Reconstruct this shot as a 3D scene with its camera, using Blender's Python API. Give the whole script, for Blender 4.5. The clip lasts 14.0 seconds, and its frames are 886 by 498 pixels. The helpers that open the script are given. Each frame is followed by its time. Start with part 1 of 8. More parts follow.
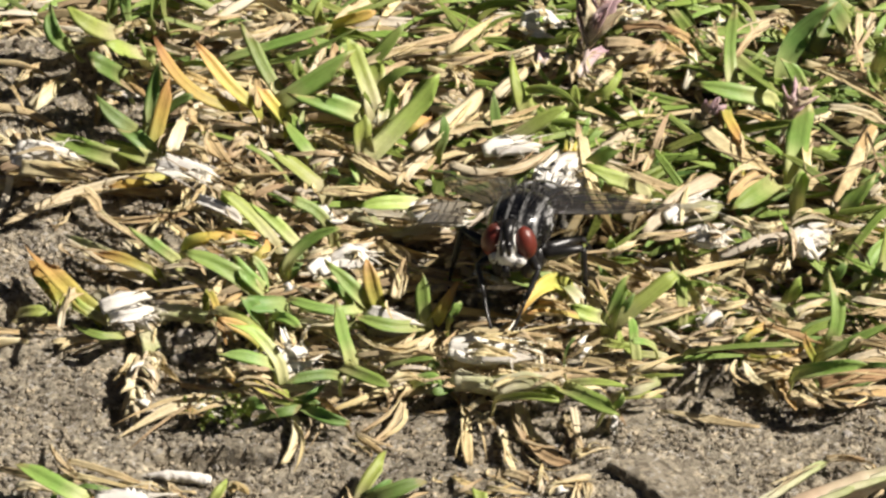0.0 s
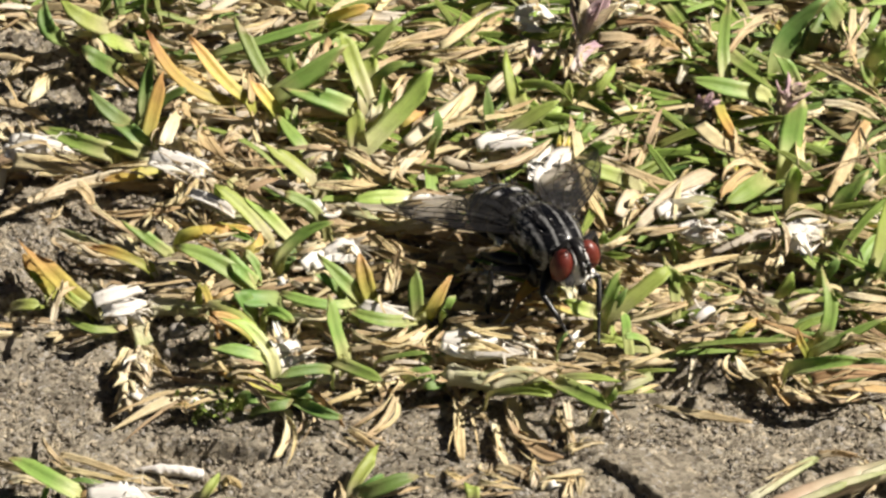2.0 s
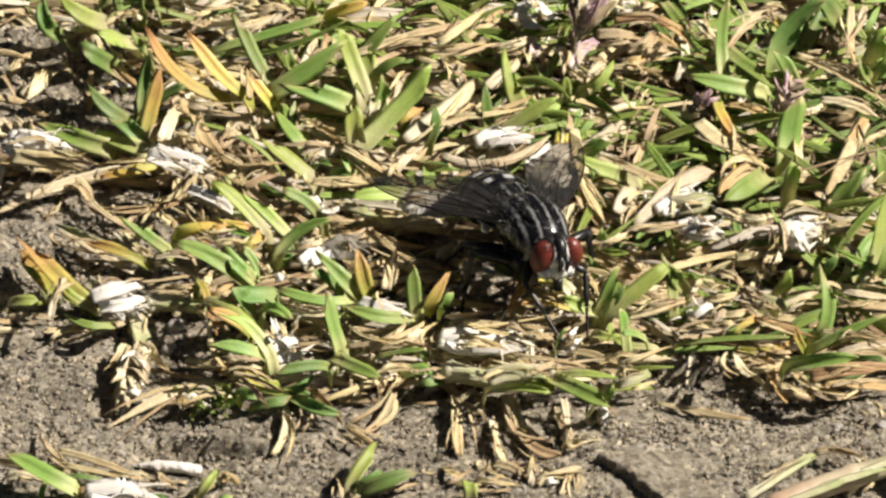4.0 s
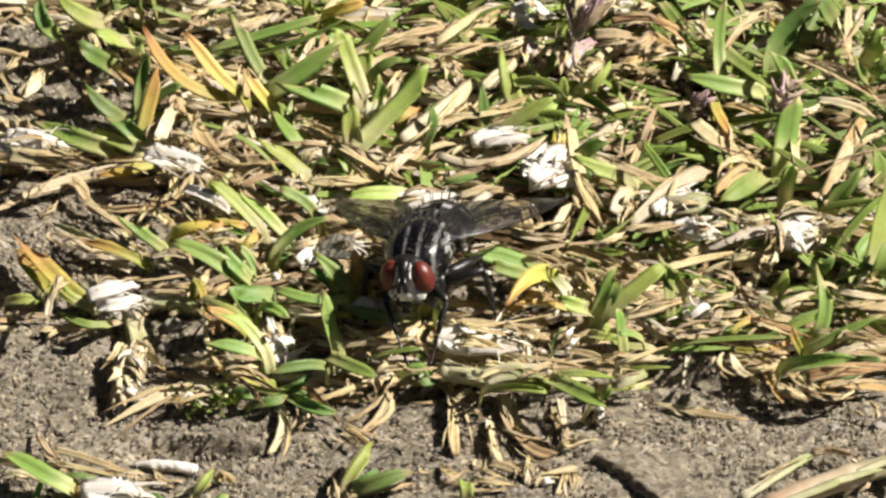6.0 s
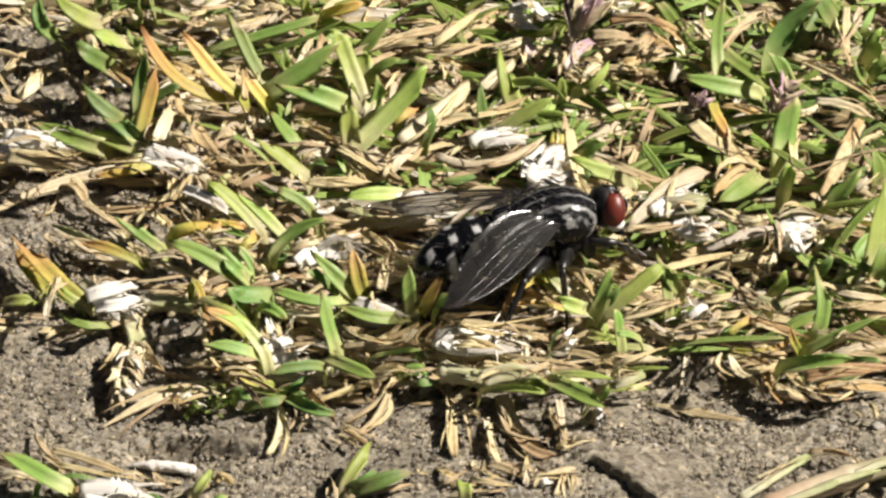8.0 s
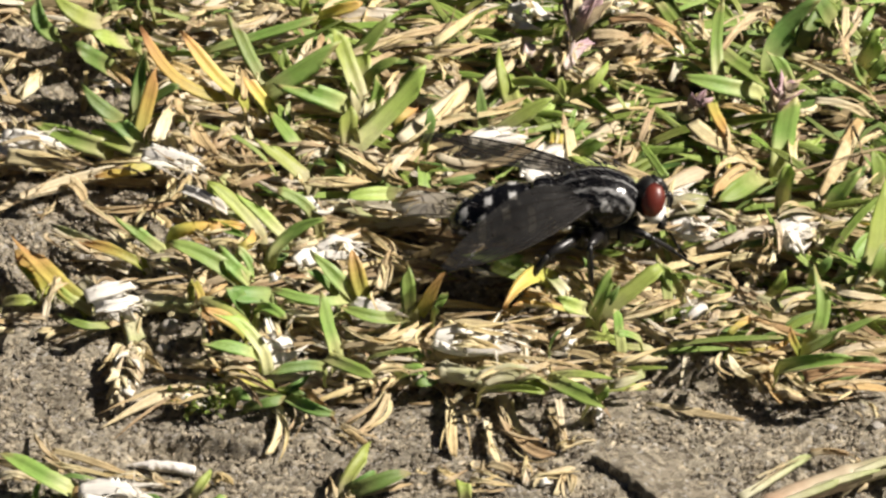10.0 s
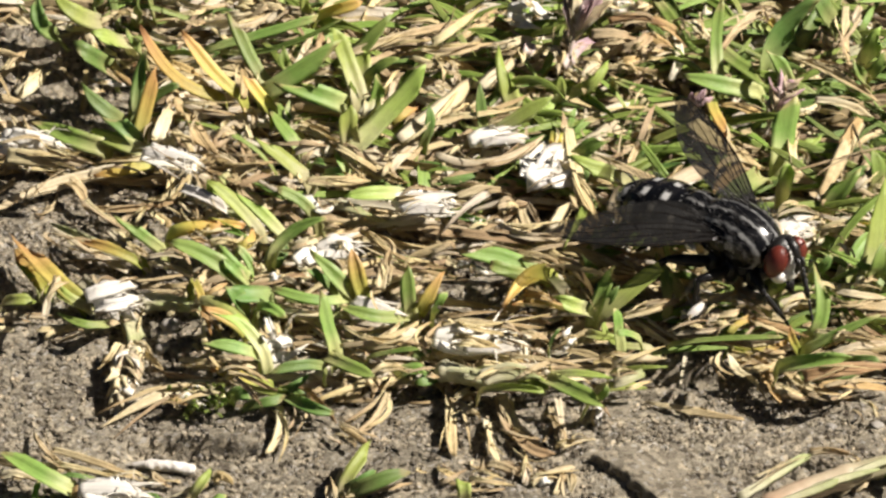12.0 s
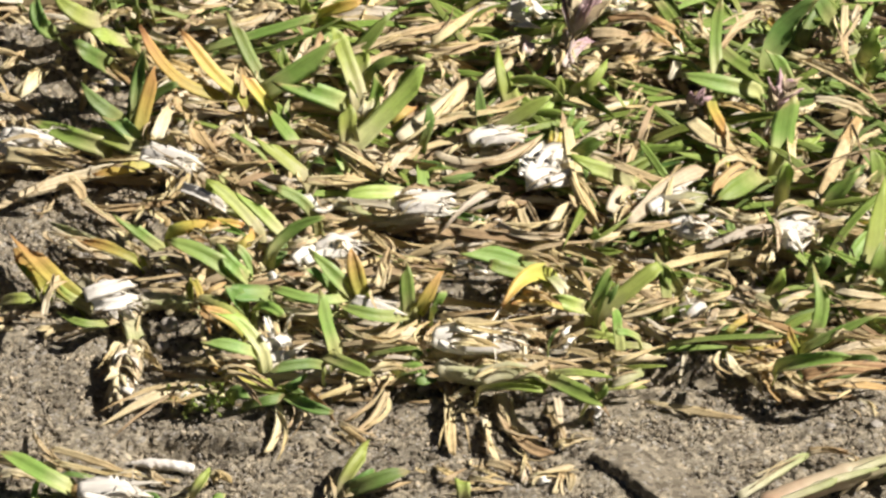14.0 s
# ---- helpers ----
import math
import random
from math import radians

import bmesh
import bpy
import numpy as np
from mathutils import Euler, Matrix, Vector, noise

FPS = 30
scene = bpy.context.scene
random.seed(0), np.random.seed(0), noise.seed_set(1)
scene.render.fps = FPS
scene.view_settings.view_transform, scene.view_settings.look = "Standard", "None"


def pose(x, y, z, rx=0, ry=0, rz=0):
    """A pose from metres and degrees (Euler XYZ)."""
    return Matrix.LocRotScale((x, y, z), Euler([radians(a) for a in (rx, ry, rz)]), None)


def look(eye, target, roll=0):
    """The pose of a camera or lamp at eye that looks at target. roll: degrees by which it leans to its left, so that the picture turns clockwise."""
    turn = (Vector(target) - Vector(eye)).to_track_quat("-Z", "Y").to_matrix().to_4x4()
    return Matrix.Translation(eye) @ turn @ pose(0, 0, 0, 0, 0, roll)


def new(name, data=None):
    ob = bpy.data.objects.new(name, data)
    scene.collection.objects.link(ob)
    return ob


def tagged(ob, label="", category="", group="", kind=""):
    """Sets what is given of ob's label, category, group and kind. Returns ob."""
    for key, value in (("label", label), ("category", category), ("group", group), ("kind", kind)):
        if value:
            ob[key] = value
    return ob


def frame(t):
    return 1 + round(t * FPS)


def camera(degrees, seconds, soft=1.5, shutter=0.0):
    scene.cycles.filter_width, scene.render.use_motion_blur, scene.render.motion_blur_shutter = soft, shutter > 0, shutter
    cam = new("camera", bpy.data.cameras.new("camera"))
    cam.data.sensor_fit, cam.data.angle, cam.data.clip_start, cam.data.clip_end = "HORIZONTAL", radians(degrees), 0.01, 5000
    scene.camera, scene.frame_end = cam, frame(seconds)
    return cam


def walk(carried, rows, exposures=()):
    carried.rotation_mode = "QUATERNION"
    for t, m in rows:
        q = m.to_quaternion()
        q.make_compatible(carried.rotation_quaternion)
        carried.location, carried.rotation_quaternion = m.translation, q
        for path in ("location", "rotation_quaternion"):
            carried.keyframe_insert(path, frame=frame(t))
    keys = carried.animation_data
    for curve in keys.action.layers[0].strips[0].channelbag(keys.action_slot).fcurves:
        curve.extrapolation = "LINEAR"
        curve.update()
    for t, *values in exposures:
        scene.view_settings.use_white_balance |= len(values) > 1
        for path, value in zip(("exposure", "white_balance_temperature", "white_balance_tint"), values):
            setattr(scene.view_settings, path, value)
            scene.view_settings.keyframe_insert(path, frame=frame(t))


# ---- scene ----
MM = 0.001

# ---- camera ----
cam = camera(6.0, 14.0, soft=2.6)
EYE = Vector((0.000000, -0.323277, 0.253572))
AIMS = (  # seconds, aim in mm, roll
    (0, (-0.7596, 0.3062, 1.3919), -0.405),
    (0.5, (-0.7440, 0.3366, 1.4308), -0.317),
    (1, (-0.5885, 0.2355, 1.3014), -0.284),
    (1.5, (-0.4934, 0.1780, 1.2278), -0.224),
    (2, (-0.4208, 0.1418, 1.1815), -0.228),
    (2.5, (-0.3980, 0.1095, 1.1401), -0.151),
    (3, (-0.3455, 0.0788, 1.1008), -0.165),
    (5.5, (-0.2075, 0.0256, 1.0328), -0.023),
    (6, (-0.1655, 0.0276, 1.0354), 0.001),
    (6.5, (-0.1655, 0.0276, 1.0354), 0.001),
    (7, (-0.1326, 0.0250, 1.0319), -0.028),
    (7.5, (-0.1248, 0.0446, 1.0570), 0.006),
    (8, (-0.0823, 0.0507, 1.0648), 0.000),
    (10.5, (-0.0620, 0.0477, 1.0611), -0.032),
    (11, (-0.0536, 0.0379, 1.0485), 0.009),
    (11.5, (-0.0413, 0.0223, 1.0286), -0.008),
    (12, (-0.0430, 0.0256, 1.0328), -0.023),
    (12.5, (-0.0307, 0.0261, 1.0335), -0.013),
    (13, (-0.0017, 0.0084, 1.0107), 0.035),
    (13.5, (-0.0106, -0.0023, 0.9970), -0.028),
    (14, (0.0000, 0.0000, 1.0000), 0.000),
)
walk(cam, [(t, look(EYE, Vector(aim) * MM, roll)) for t, aim, roll in AIMS])

# ---- world, sun, exposure ----
SUN_ELEVATION, SUN_AZIMUTH = radians(45), radians(6)  # azimuth from +x towards +y
world = bpy.data.worlds.new("sky")
scene.world = world
world.use_nodes = True
sky = world.node_tree.nodes.new("ShaderNodeTexSky")
sky.sky_type, sky.sun_disc = "NISHITA", False
sky.air_density, sky.dust_density, sky.ozone_density = 0.7, 3.0, 0.6
sky.sun_elevation, sky.sun_rotation = SUN_ELEVATION, radians(90) - SUN_AZIMUTH
background = world.node_tree.nodes["Background"]
background.inputs["Strength"].default_value = 0.012
world.node_tree.links.new(sky.outputs[0], background.inputs["Color"])
lamp = bpy.data.lights.new("sun", "SUN")
lamp.energy, lamp.angle, lamp.color = 5.0, radians(0.53), (1.0, 0.92, 0.825)
sun = new("sun", lamp)
sun_way = Vector((math.cos(SUN_ELEVATION) * math.cos(SUN_AZIMUTH), math.cos(SUN_ELEVATION) * math.sin(SUN_AZIMUTH), math.sin(SUN_ELEVATION)))
sun.matrix_world = look(sun_way * 2, (0, 0, 0))
scene.view_settings.exposure = 0.8


# ---- materials ----
def nodes_of(name):
    m = bpy.data.materials.new(name)
    m.use_nodes = True
    nt = m.node_tree
    return m, nt, nt.nodes["Principled BSDF"], nt.nodes["Material Output"]


def add(nt, kind, **values):
    n = nt.nodes.new(kind)
    for key, value in values.items():
        n.inputs[key.replace("_", " ")].default_value = value
    return n


def ramp(nt, source, stops):
    r = nt.nodes.new("ShaderNodeValToRGB")
    while len(r.color_ramp.elements) < len(stops):
        r.color_ramp.elements.new(0.5)
    for e, (p, c) in zip(r.color_ramp.elements, stops):
        e.position, e.color = p, (*c, 1)
    nt.links.new(source, r.inputs[0])
    return r.outputs[0]


def mixed(nt, a, b, factor, mode="MIX"):
    m = nt.nodes.new("ShaderNodeMix")
    m.data_type, m.blend_type = "RGBA", mode
    for value, socket in ((factor, m.inputs[0]), (a, m.inputs[6]), (b, m.inputs[7])):
        if isinstance(value, (int, float)):
            socket.default_value = value
        elif isinstance(value, tuple):
            socket.default_value = (*value, 1)
        else:
            nt.links.new(value, socket)
    return m.outputs[2]


def calc(nt, op, a, b=0.0):
    m = nt.nodes.new("ShaderNodeMath")
    m.operation = op
    for value, socket in ((a, m.inputs[0]), (b, m.inputs[1])):
        if isinstance(value, (int, float)):
            socket.default_value = value
        else:
            nt.links.new(value, socket)
    return m.outputs[0]


def noise_at(nt, vector, scale, detail=4.0, rough=0.6):
    n = add(nt, "ShaderNodeTexNoise", Scale=scale, Detail=detail, Roughness=rough)
    if vector is not None:
        nt.links.new(vector, n.inputs["Vector"])
    return n.outputs["Fac"]


def bumped(nt, bsdf, height, strength, distance):
    b = add(nt, "ShaderNodeBump", Strength=strength, Distance=distance)
    nt.links.new(height, b.inputs["Height"])
    nt.links.new(b.outputs[0], bsdf.inputs["Normal"])


def leaf_material(name, base, middle, tip, island=False, rough=0.45, thin=0.38, vary=0.35, veins=0.5, blotch=0.3, end=None, relief=1.0):
    """A blade's skin: colours from base to tip, ribs along it, blotches, and light that comes through."""
    m, nt, bsdf, out = nodes_of(name)
    uv = nt.nodes.new("ShaderNodeTexCoord").outputs["UV"]
    split = nt.nodes.new("ShaderNodeSeparateXYZ")
    nt.links.new(uv, split.inputs[0])
    info = nt.nodes.new("ShaderNodeNewGeometry").outputs["Random Per Island"] if island else nt.nodes.new("ShaderNodeObjectInfo").outputs["Random"]
    place = nt.nodes.new("ShaderNodeTexCoord").outputs["Object"]
    spots = noise_at(nt, place, 700.0, 3.0)
    along = calc(nt, "ADD", split.outputs[1], calc(nt, "MULTIPLY", calc(nt, "SUBTRACT", spots, 0.5), 0.5))
    colour = ramp(nt, along, [(0.02, base), (0.5, middle), (0.9, tip), (1.0, end or tip)])
    ribs = calc(nt, "SINE", calc(nt, "MULTIPLY", split.outputs[0], 38.0))
    ribs = calc(nt, "ADD", calc(nt, "MULTIPLY", ribs, 0.5), 0.5)
    stretch = nt.nodes.new("ShaderNodeMapping")
    stretch.inputs["Scale"].default_value = (7, 0.8, 1)
    nt.links.new(uv, stretch.inputs[0])
    fibre = noise_at(nt, stretch.outputs[0], 2.5, 5.0)
    hue = nt.nodes.new("ShaderNodeHueSaturation")
    nt.links.new(colour, hue.inputs["Color"])
    nt.links.new(calc(nt, "ADD", 0.485, calc(nt, "MULTIPLY", info, 0.03)), hue.inputs["Hue"])
    nt.links.new(calc(nt, "ADD", 1 - vary / 2, calc(nt, "MULTIPLY", info, vary)), hue.inputs["Value"])
    patch = noise_at(nt, place, 1900.0, 4.0, 0.7)
    colour = mixed(nt, hue.outputs[0], ramp(nt, patch, [(0.3, (0.35, 0.3, 0.22)), (0.62, (1, 1, 1))]), blotch, "MULTIPLY")
    colour = mixed(nt, colour, ramp(nt, fibre, [(0.32, (0.4, 0.34, 0.26)), (0.5, (0.95, 0.93, 0.9)), (0.7, (1.25, 1.25, 1.22))]), veins, "MULTIPLY")
    nt.links.new(colour, bsdf.inputs["Base Color"])
    bsdf.inputs["Roughness"].default_value = rough
    bsdf.inputs["Specular IOR Level"].default_value = 0.4
    bumped(nt, bsdf, calc(nt, "ADD", calc(nt, "MULTIPLY", ribs, relief), fibre), 0.35, 0.00006)
    back = nt.nodes.new("ShaderNodeBsdfTranslucent")
    nt.links.new(colour, back.inputs["Color"])
    mix = nt.nodes.new("ShaderNodeMixShader")
    mix.inputs[0].default_value = thin
    nt.links.new(bsdf.outputs[0], mix.inputs[1])
    nt.links.new(back.outputs[0], mix.inputs[2])
    nt.links.new(mix.outputs[0], out.inputs["Surface"])
    return m


def soil_material(name, dark, light, scale=1.0, island=False):
    m, nt, bsdf, out = nodes_of(name)
    place = nt.nodes.new("ShaderNodeTexCoord").outputs["Object"]
    big = noise_at(nt, place, 180.0 * scale, 4.0)
    fine = noise_at(nt, place, 2600.0 * scale, 8.0, 0.8)
    warp = add(nt, "ShaderNodeTexNoise", Scale=3000.0 * scale, Detail=3.0)
    nt.links.new(place, warp.inputs["Vector"])
    bent = nt.nodes.new("ShaderNodeMix")
    bent.data_type, bent.blend_type = "RGBA", "LINEAR_LIGHT"
    bent.inputs[0].default_value = 0.00022 / scale
    nt.links.new(place, bent.inputs[6])
    nt.links.new(warp.outputs["Color"], bent.inputs[7])
    grit = add(nt, "ShaderNodeTexVoronoi", Scale=5200.0 * scale)
    nt.links.new(bent.outputs[2], grit.inputs["Vector"])
    coarse = add(nt, "ShaderNodeTexVoronoi", Scale=2700.0 * scale)
    nt.links.new(bent.outputs[2], coarse.inputs["Vector"])
    grain = nt.nodes.new("ShaderNodeSeparateColor")
    nt.links.new(coarse.outputs["Color"], grain.inputs[0])
    colour = ramp(nt, calc(nt, "ADD", calc(nt, "MULTIPLY", big, 0.45), calc(nt, "MULTIPLY", fine, 0.55)), [(0.36, dark), (0.62, light)])
    colour = mixed(nt, colour, ramp(nt, grain.outputs[0], [(0.0, (0.5, 0.48, 0.46)), (0.3, (0.9, 0.9, 0.9)), (0.7, (1.1, 1.09, 1.08)), (1.0, (1.75, 1.7, 1.62))]), 1.0, "MULTIPLY")
    if island:
        info = nt.nodes.new("ShaderNodeNewGeometry").outputs["Random Per Island"]
        colour = mixed(nt, colour, ramp(nt, info, [(0.0, (0.55, 0.52, 0.5)), (0.5, (1, 1, 1)), (1.0, (1.6, 1.56, 1.5))]), 1.0, "MULTIPLY")
    tone = nt.nodes.new("ShaderNodeSeparateColor")
    nt.links.new(grit.outputs["Color"], tone.inputs[0])
    colour = mixed(nt, colour, (0.52, 0.49, 0.44), ramp(nt, tone.outputs[0], [(0.84, (0, 0, 0)), (0.97, (0.8, 0.8, 0.8))]))
    colour = mixed(nt, colour, (0.07, 0.055, 0.045), ramp(nt, tone.outputs[1], [(0.84, (0, 0, 0)), (0.95, (0.55, 0.55, 0.55))]))
    nt.links.new(colour, bsdf.inputs["Base Color"])
    bsdf.inputs["Roughness"].default_value = 0.95
    bsdf.inputs["Specular IOR Level"].default_value = 0.15
    bumped(nt, bsdf, calc(nt, "ADD", fine, calc(nt, "MULTIPLY", calc(nt, "ADD", tone.outputs[2], grain.outputs[2]), 0.45)), 0.95, 0.00032)
    return m


def plain_material(name, colour, rough=0.5, vary=0.3, scale=1500.0, metal=0.0, bump=0.00003, specular=0.5):
    m, nt, bsdf, out = nodes_of(name)
    place = nt.nodes.new("ShaderNodeTexCoord").outputs["Object"]
    n = noise_at(nt, place, scale, 5.0, 0.7)
    c = mixed(nt, colour, ramp(nt, n, [(0.3, (1 - vary, 1 - vary, 1 - vary)), (0.7, (1 + vary * 0.4, 1 + vary * 0.4, 1 + vary * 0.4))]), 1.0, "MULTIPLY")
    nt.links.new(c, bsdf.inputs["Base Color"])
    bsdf.inputs["Roughness"].default_value, bsdf.inputs["Metallic"].default_value = rough, metal
    bsdf.inputs["Specular IOR Level"].default_value = specular
    bumped(nt, bsdf, n, 0.6, bump)
    return m


SOIL = soil_material("soil", (0.18, 0.158, 0.12), (0.46, 0.412, 0.318))
CLOD = soil_material("packed_soil", (0.25, 0.218, 0.165), (0.42, 0.373, 0.287), 0.9)
CRUMB = soil_material("soil_crumb", (0.16, 0.138, 0.105), (0.46, 0.412, 0.32), 0.7, True)
DARK_SOIL = soil_material("humus", (0.05, 0.038, 0.028), (0.17, 0.135, 0.1), 1.2)
PALE_GRIT = plain_material("pale_grit", (0.5, 0.46, 0.4), 0.8, 0.5, 4000.0, specular=0.3)
STONE = plain_material("pale_stone", (0.36, 0.335, 0.3), 0.85, 0.35, 2500.0, specular=0.3)
LEAF = {
    "G": leaf_material("green_blade", (0.58, 0.6, 0.27), (0.29, 0.44, 0.105), (0.33, 0.455, 0.12), end=(0.5, 0.45, 0.2), veins=0.2, blotch=0.22, relief=0.15),
    "D": leaf_material("dark_green_blade", (0.4, 0.46, 0.18), (0.2, 0.34, 0.09), (0.225, 0.35, 0.1), end=(0.4, 0.38, 0.17), veins=0.2, blotch=0.22, relief=0.15),
    "L": leaf_material("light_green_blade", (0.66, 0.64, 0.36), (0.49, 0.585, 0.165), (0.44, 0.56, 0.135), veins=0.2, blotch=0.22, relief=0.15),
    "Y": leaf_material("yellow_blade", (0.54, 0.56, 0.14), (0.8, 0.65, 0.17), (0.8, 0.54, 0.19), blotch=0.2, veins=0.2, relief=0.3, end=(0.68, 0.42, 0.17)),
    "B": leaf_material("brown_tipped_blade", (0.4, 0.46, 0.1), (0.66, 0.56, 0.15), (0.7, 0.45, 0.18), veins=0.22, blotch=0.4, relief=0.35),
    "S": leaf_material("straw_blade", (0.72, 0.63, 0.4), (0.67, 0.56, 0.335), (0.6, 0.46, 0.255), rough=0.6, thin=0.2, blotch=0.45, veins=0.4, relief=0.25),
    "W": leaf_material("bleached_straw", (0.74, 0.67, 0.5), (0.71, 0.63, 0.44), (0.65, 0.54, 0.34), rough=0.55, thin=0.2, blotch=0.35, veins=0.35, relief=0.2),
    "F": leaf_material("white_papery_sheath", (0.9, 0.88, 0.82), (0.92, 0.9, 0.85), (0.86, 0.82, 0.71), rough=0.45, thin=0.25, blotch=0.08, veins=0.15, relief=0.3),
    "K": leaf_material("brown_straw", (0.5, 0.39, 0.21), (0.52, 0.4, 0.22), (0.42, 0.3, 0.15), rough=0.65, thin=0.12),
    "N": leaf_material("pale_sheath", (0.7, 0.67, 0.5), (0.58, 0.57, 0.35), (0.44, 0.48, 0.22), thin=0.3, veins=0.3, relief=0.4),
    "P": leaf_material("purple_husk", (0.82, 0.74, 0.68), (0.74, 0.58, 0.58), (0.62, 0.43, 0.48), rough=0.5, thin=0.25),
    "O": leaf_material("orange_brown_straw", (0.6, 0.42, 0.2), (0.66, 0.48, 0.24), (0.56, 0.37, 0.17), rough=0.6, thin=0.2, blotch=0.45),
    "R": leaf_material("reddish_stem", (0.42, 0.28, 0.2), (0.5, 0.42, 0.3), (0.34, 0.38, 0.2), rough=0.4, thin=0.1, veins=0.35, relief=0.4),
}
LITTER = {
    "S": leaf_material("straw_litter", (0.74, 0.65, 0.42), (0.68, 0.56, 0.33), (0.53, 0.4, 0.21), True, 0.6, 0.18, 0.5, 0.28),
    "W": leaf_material("pale_litter", (0.78, 0.73, 0.61), (0.75, 0.69, 0.56), (0.71, 0.63, 0.48), True, 0.5, 0.3, 0.3, 0.22, 0.15),
    "F": leaf_material("white_fibre", (0.89, 0.86, 0.78), (0.9, 0.87, 0.8), (0.85, 0.79, 0.66), True, 0.45, 0.3, 0.15, 0.2, 0.1),
    "K": leaf_material("brown_litter", (0.36, 0.275, 0.155), (0.4, 0.31, 0.18), (0.26, 0.19, 0.11), True, 0.7, 0.12, 0.4, 0.3),
    "G": leaf_material("green_litter", (0.45, 0.52, 0.16), (0.28, 0.4, 0.085), (0.31, 0.41, 0.095), True, 0.45, 0.3, 0.5),
    "D": leaf_material("dark_green_litter", (0.29, 0.36, 0.11), (0.2, 0.3, 0.08), (0.22, 0.31, 0.085), True, 0.5, 0.3, 0.5),
}


# ---- mesh helpers ----
def link_mesh(name, verts, faces, material, parent=None, label="", uvs=None, smooth=True):
    me = bpy.data.meshes.new(name)
    me.from_pydata([tuple(v) for v in verts], [], faces)
    if uvs is not None:
        layer = me.uv_layers.new(name="UVMap")
        loops = np.empty(len(me.loops), dtype=np.int32)
        me.loops.foreach_get("vertex_index", loops)
        layer.data.foreach_set("uv", np.asarray(uvs, dtype=np.float32)[loops].ravel())
    if smooth:
        me.polygons.foreach_set("use_smooth", [True] * len(me.polygons))
    me.materials.append(material)
    ob = new(name, me)
    if parent is not None:
        ob.parent = parent
    if label:
        tagged(ob, label)
    return ob


def part(name, bm, material, parent, label=""):
    me = bpy.data.meshes.new(name)
    bmesh.ops.recalc_face_normals(bm, faces=bm.faces)
    for f in bm.faces:
        f.smooth = True
    bm.to_mesh(me)
    bm.free()
    me.materials.append(material)
    ob = new(name, me)
    if parent is not None:
        ob.parent = parent
    if label:
        tagged(ob, label)
    return ob


def empty(name, at, **tags):
    ob = new(name)
    ob.empty_display_size = 0.002
    ob.location = at
    return tagged(ob, **tags)


# soil holes, some added only to make shade: place, half sizes, depth in mm
PITS = ((7.7, -7.6, 1.8, 0.7, 1.4), (-18.2, 16.2, 2.9, 2.0, 3.0), (-12.2, -14.3, 2.5, 0.75, 1.3), (-20.5, -2.8, 1.2, 0.7, 1.0), (2.3, -3.9, 2.6, 1.3, 0.5), (12.2, -8.5, 2.0, 0.8, 1.3), (9.6, 13.2, 2.6, 0.6, 1.8), (13.0, 12.9, 2.0, 0.5, 1.8),
        (16.5, -0.6, 2.6, 0.6, 1.6), (-15.9, -11.0, 0.7, 1.0, 1.2), (-8.0, -8.6, 0.7, 0.8, 1.0),
        (-1.2, 17.9, 1.7, 0.8, 2.1), (5.1, 16.8, 0.9, 0.7, 2.0), (18.4, 16.4, 1.3, 0.7, 2.0), (-11.8, 17.7, 1.4, 0.6, 2.0))


# thin places in the thatch: place, half sizes in mm
GAPS = ((-19.8, 17.8, 2.2, 1.8), (7.7, -7.3, 1.9, 0.8), (11.9, -8.3, 2.4, 0.8), (-12.7, -6.2, 2.0, 1.4), (16.2, -1.7, 1.7, 1.0), (-2.3, 0.7, 1.9, 0.7), (4.6, 2.4, 1.7, 0.8), (3.4, -0.7, 1.8, 1.0), (0.6, -3.2, 3.2, 1.2), (2.6, -4.2, 2.0, 1.0), (13.3, -10.6, 1.6, 1.0), (11.7, 7.0, 1.0, 0.6))


def lift(x, y):
    """Height of the bare soil, in mm, at x, y in mm."""
    p = Vector((x * 0.09, y * 0.09, 3.1))
    h = 0.75 * noise.noise(p) + 0.42 * noise.noise(p * 3.1) + 0.17 * noise.noise(p * 8.0)
    crack = abs(noise.noise(Vector((x * 0.16, y * 0.22, 9.4))))
    h -= 0.1 * max(0.0, 1 - crack / 0.05)
    h *= 0.55
    for px, py, rx, ry, deep in PITS:
        d = math.hypot((x - px) / rx, (y - py) / ry)
        if d < 1.4:
            h -= deep * max(0.0, 1 - (d / 1.4) ** 2) ** 0.7
    return h


